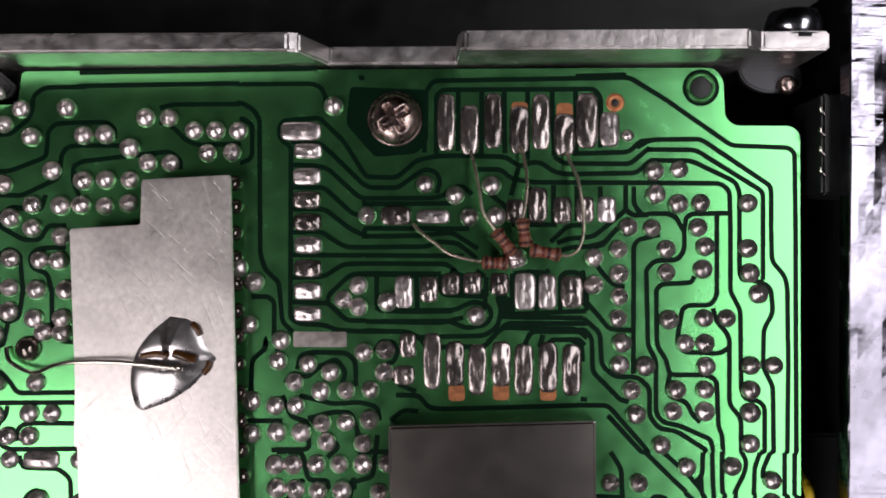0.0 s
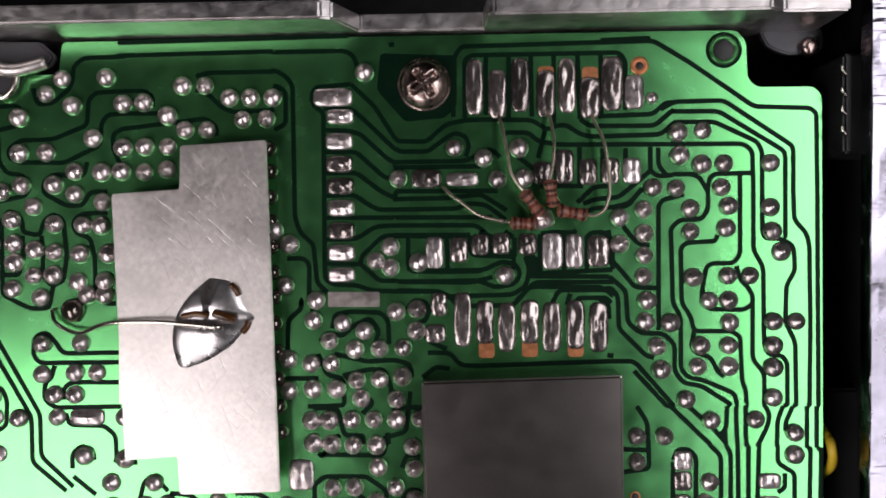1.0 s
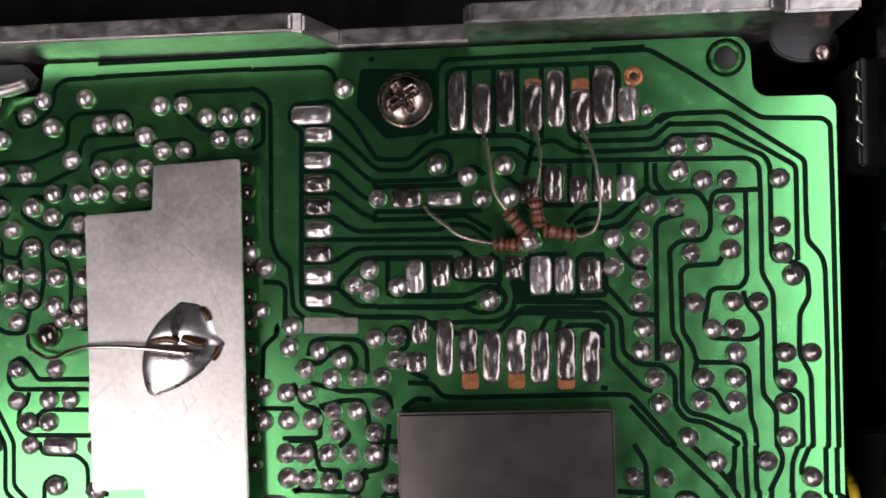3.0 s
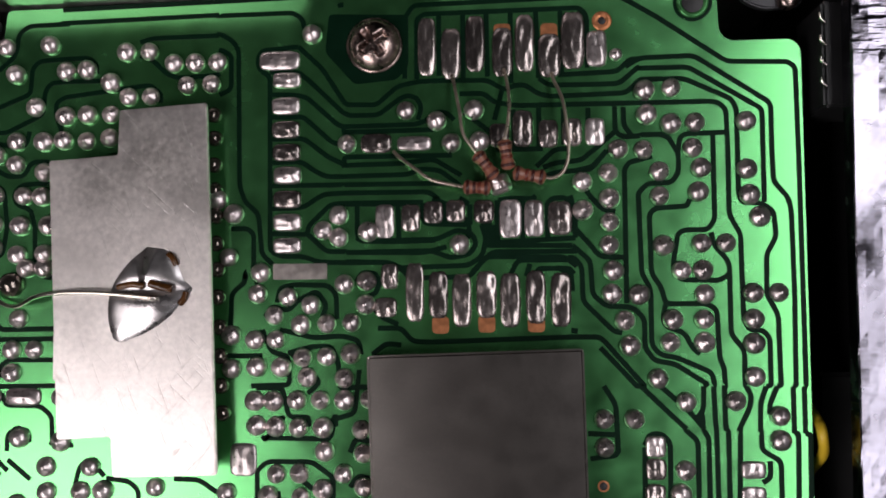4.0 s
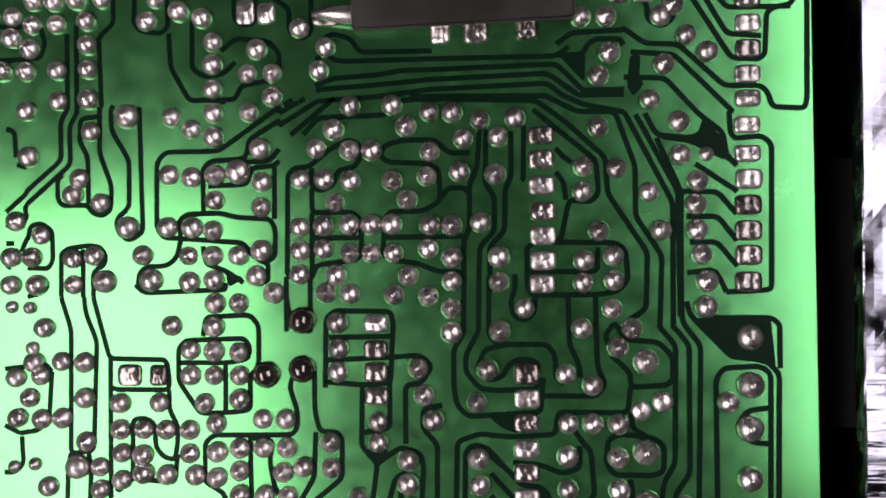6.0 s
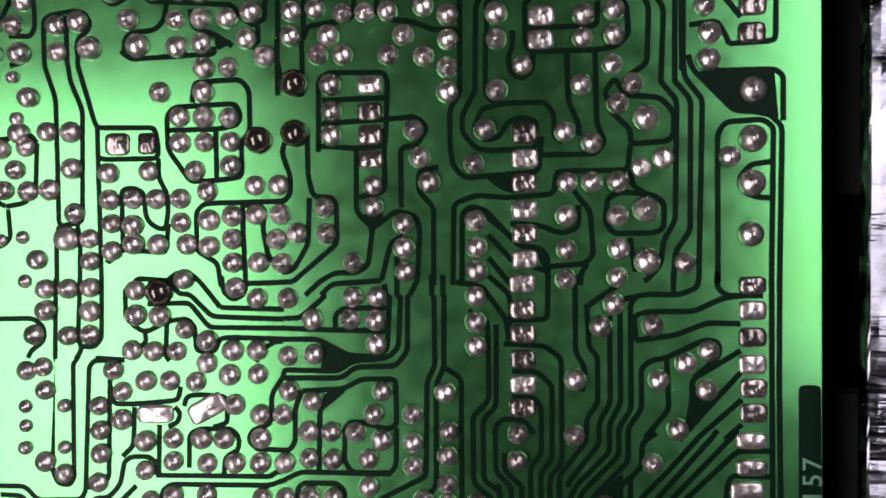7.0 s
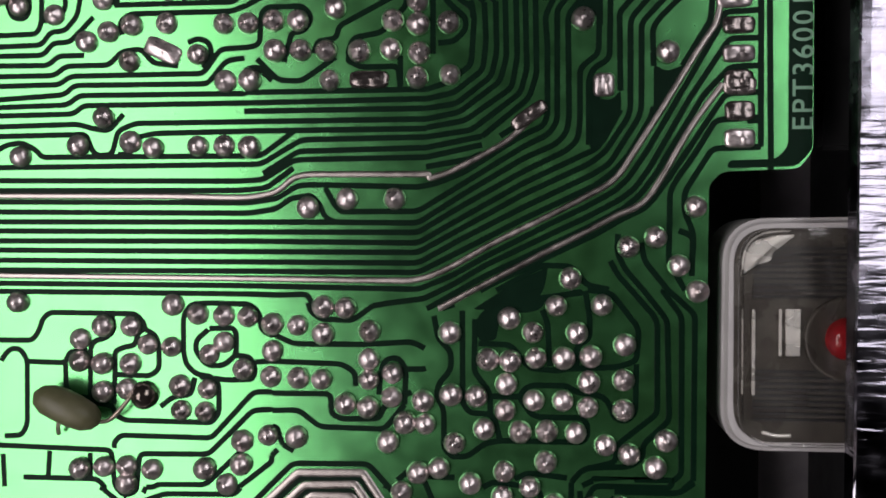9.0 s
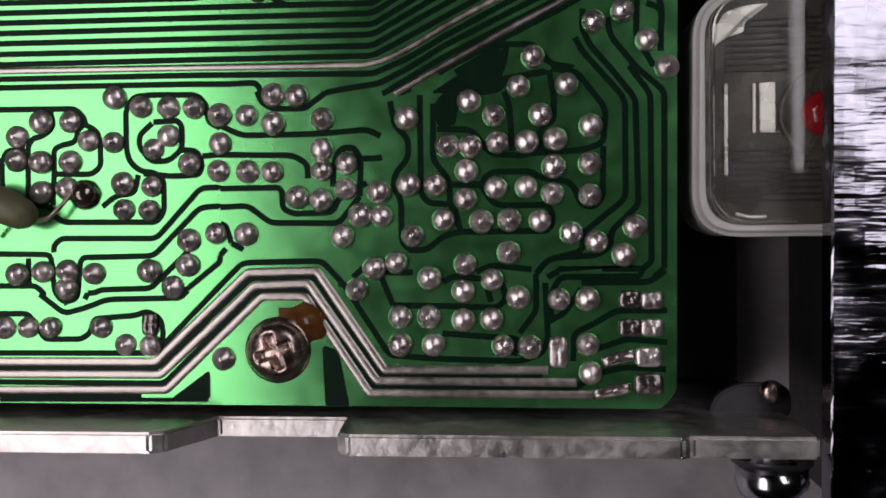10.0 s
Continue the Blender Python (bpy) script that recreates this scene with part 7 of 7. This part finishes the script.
resistor((8.5, 4.8, 2.8), (9.0, 1.7, 2.4), [(8.5, 12.8, 0.4), (8.8, 11.6, 1.1), (9.1, 8.9, 2.1), (8.9, 6.4, 2.5), (8.5, 4.7, 2.8)], "small brown banded resistor standing on a straight lead")
resistor((12.8, 0.8, 2.2), (9.4, 1.4, 2.2), [(13.6, 12.2, 0.4), (13.8, 11.2, 1.2), (14.7, 8.6, 2.2), (15.2, 4.0, 2.5), (14.7, 1.6, 2.4), (13.6, 0.8, 2.3), (12.6, 0.9, 2.2)], "small brown banded resistor on a long bent lead")
tie = holder("solder_tie", 8.0, 0.3, 0, "bright solder lump joining four resistor leads", "solder lump")
part("lump", dice.choice(LUMPS), tie, "", (8.0, 0.4, 0.3), 20, (1.2, 1.0, 1.9))

# olive dipped capacitor on bent leads
cap = holder("dipped_capacitor", -30.2, -146.7, 0, "olive grey dipped capacitor lying on bent leads", "capacitor")
part("body", revolve([(0.3, 0), (1.05, 0.5), (1.5, 1.4), (1.62, 2.8), (1.62, 4.2), (1.45, 5.6), (0.95, 6.5), (0.3, 6.9)], 20, OLIVE, 0.02, 2), cap, "", (-33.4, -145.3, 2.3), -25, (1, 1, 1), (0, radians(90)))
part("lead", tube([(-27.3, -148.1, 2.0), (-26.2, -147.9, 1.6), (-25.0, -146.6, 1.2), (-24.2, -145.2, 0.6)], 0.22, WIRE), cap, "thin tinned lead")
part("lead", tube([(-31.0, -147.4, 1.6), (-31.6, -148.6, 1.4), (-32.0, -149.6, 0.6)], 0.22, WIRE), cap, "thin tinned lead")

# bent metal tab beside the notch of the board
tab = holder("metal_tab", -52, 18.5, -3, "bent dark shiny metal tab at the edge of the board", "metal tab")
part("tab", solid(slab(corners([(-66, 19.4), (-57, 19.0), (-55.6, 16.2), (-53.6, 14.2), (-51.8, 15.2), (-50.6, 18.0), (-47.9, 17.9), (-47.2, 19.2), (-49, 20.8), (-66, 21.0)], 0.5), 0.02, 0.8, 0.3), DARK), tab)
part("fold", tube([(-62, 20.2, 1.2), (-56, 18.6, 1.5), (-52, 17.4, 1.7), (-48.2, 18.4, 1.0)], 0.75, SHIELD, 10), tab, "bright folded lip")
part("loop", tube([(-54.6, 17.6, 1.2), (-54.8, 15.6, 1.0), (-53.4, 14.5, 0.8), (-51.9, 15.6, 1.0), (-51.4, 17.4, 1.3)], 0.4, STEEL, 8), tab, "bright twisted edge")

# pale colour for the gleams seen in the clear window
GLEAM = mat("pale gleam colour", (0.66, 0.63, 0.58), 0.32, 0.6, 0.1, 400)
# ---- indicator behind the cut-out of the board ----
lens = holder("indicator_window", 40, -139.5, -24, "clear ribbed indicator window in a frosted white rim", "indicator window")
whole = corners([(32.1, -128.7), (47.5, -128.6), (47.5, -150.3), (31.9, -150.3)], 4.2, 8)
part("rim", solid(slab(whole, -9.0, -0.6, 0.5, 3), WHITE), lens, "frosted white rim")
part("back_plate", solid(slab(corners([(33.0, -129.6), (47.5, -129.6), (47.5, -149.3), (33.0, -149.3)], 3.4, 8), -0.6, -0.45, 0.05), GREYPLATE), lens, "smoked back plate")
for k in range(9):
    part("rib", solid(block(34.6, 47, -131.6 - k * 0.55, -131.35 - k * 0.55, -0.46, -0.3, 0.04), BLACK), lens)
    part("rib", solid(block(34.6, 47, -142.9 - k * 0.55, -142.65 - k * 0.55, -0.46, -0.3, 0.04), BLACK), lens)
for x, w, y0 in ((34.5, 0.3, -145.0), (36.9, 0.25, -141.3), (37.5, 1.3, -141.3)):
    part("bright_shape", solid(block(x, x + w, y0, -137.0, -0.46, -0.1, 0.08), GLEAM), lens, "bright narrow strip")
part("collar", revolve([(3.9, 0), (3.9, 0.35), (3.75, 0.5), (3.5, 0.35), (2.6, 0.2), (2.4, 0.1)], 32, GREYPLATE), lens, "smoky round collar", (43.0, -139.7, -0.46))
part("bulb", revolve([(2.0, 0), (2.0, 0.3), (1.7, 0.9), (1.1, 1.3), (0.4, 1.45)], 24, RED), lens, "dark red round bulb", (43.0, -139.7, -0.46))
cover = part("cover", solid(slab(corners([(33.0, -129.6), (47.5, -129.6), (47.5, -149.3), (33.0, -149.3)], 3.5, 8), 1.2, 1.9, 0.35, 3), CLEAR, False), lens, "clear plastic cover")
cover.visible_shadow = False
# corner highlight and lower glint of the window, built as pale solids
part("bright_shape", solid(slab(corners([(33.5, -134.2), (33.7, -132.2), (34.6, -130.8), (36.4, -130.3), (38.4, -130.2), (36.4, -131.2), (36.2, -132.6), (34.6, -133.0)], 0.4), -0.45, -0.05, 0.15), GLEAM), lens, "bright corner highlight shaped as a solid")
part("bright_shape", tube([(35.4, -148.3, -0.2), (36.6, -148.6, -0.15), (38.0, -148.6, -0.2)], 0.18, GLEAM), lens, "bright edge glint shaped as a solid")

# ---- wires in the gap beside the front panel ----
lead = holder("yellow_wire", 43, -26, -8, "bright yellow insulated wire loop beside the front panel", "wire")
part("sleeve", tube([(40.2, -34, -9), (40.6, -30, -4), (40.9, -27.8, -1.0), (40.4, -25.6, 0.5), (40.5, -24.2, -1.5), (40.6, -22.0, -9)], 0.55, YELLOW), lead)
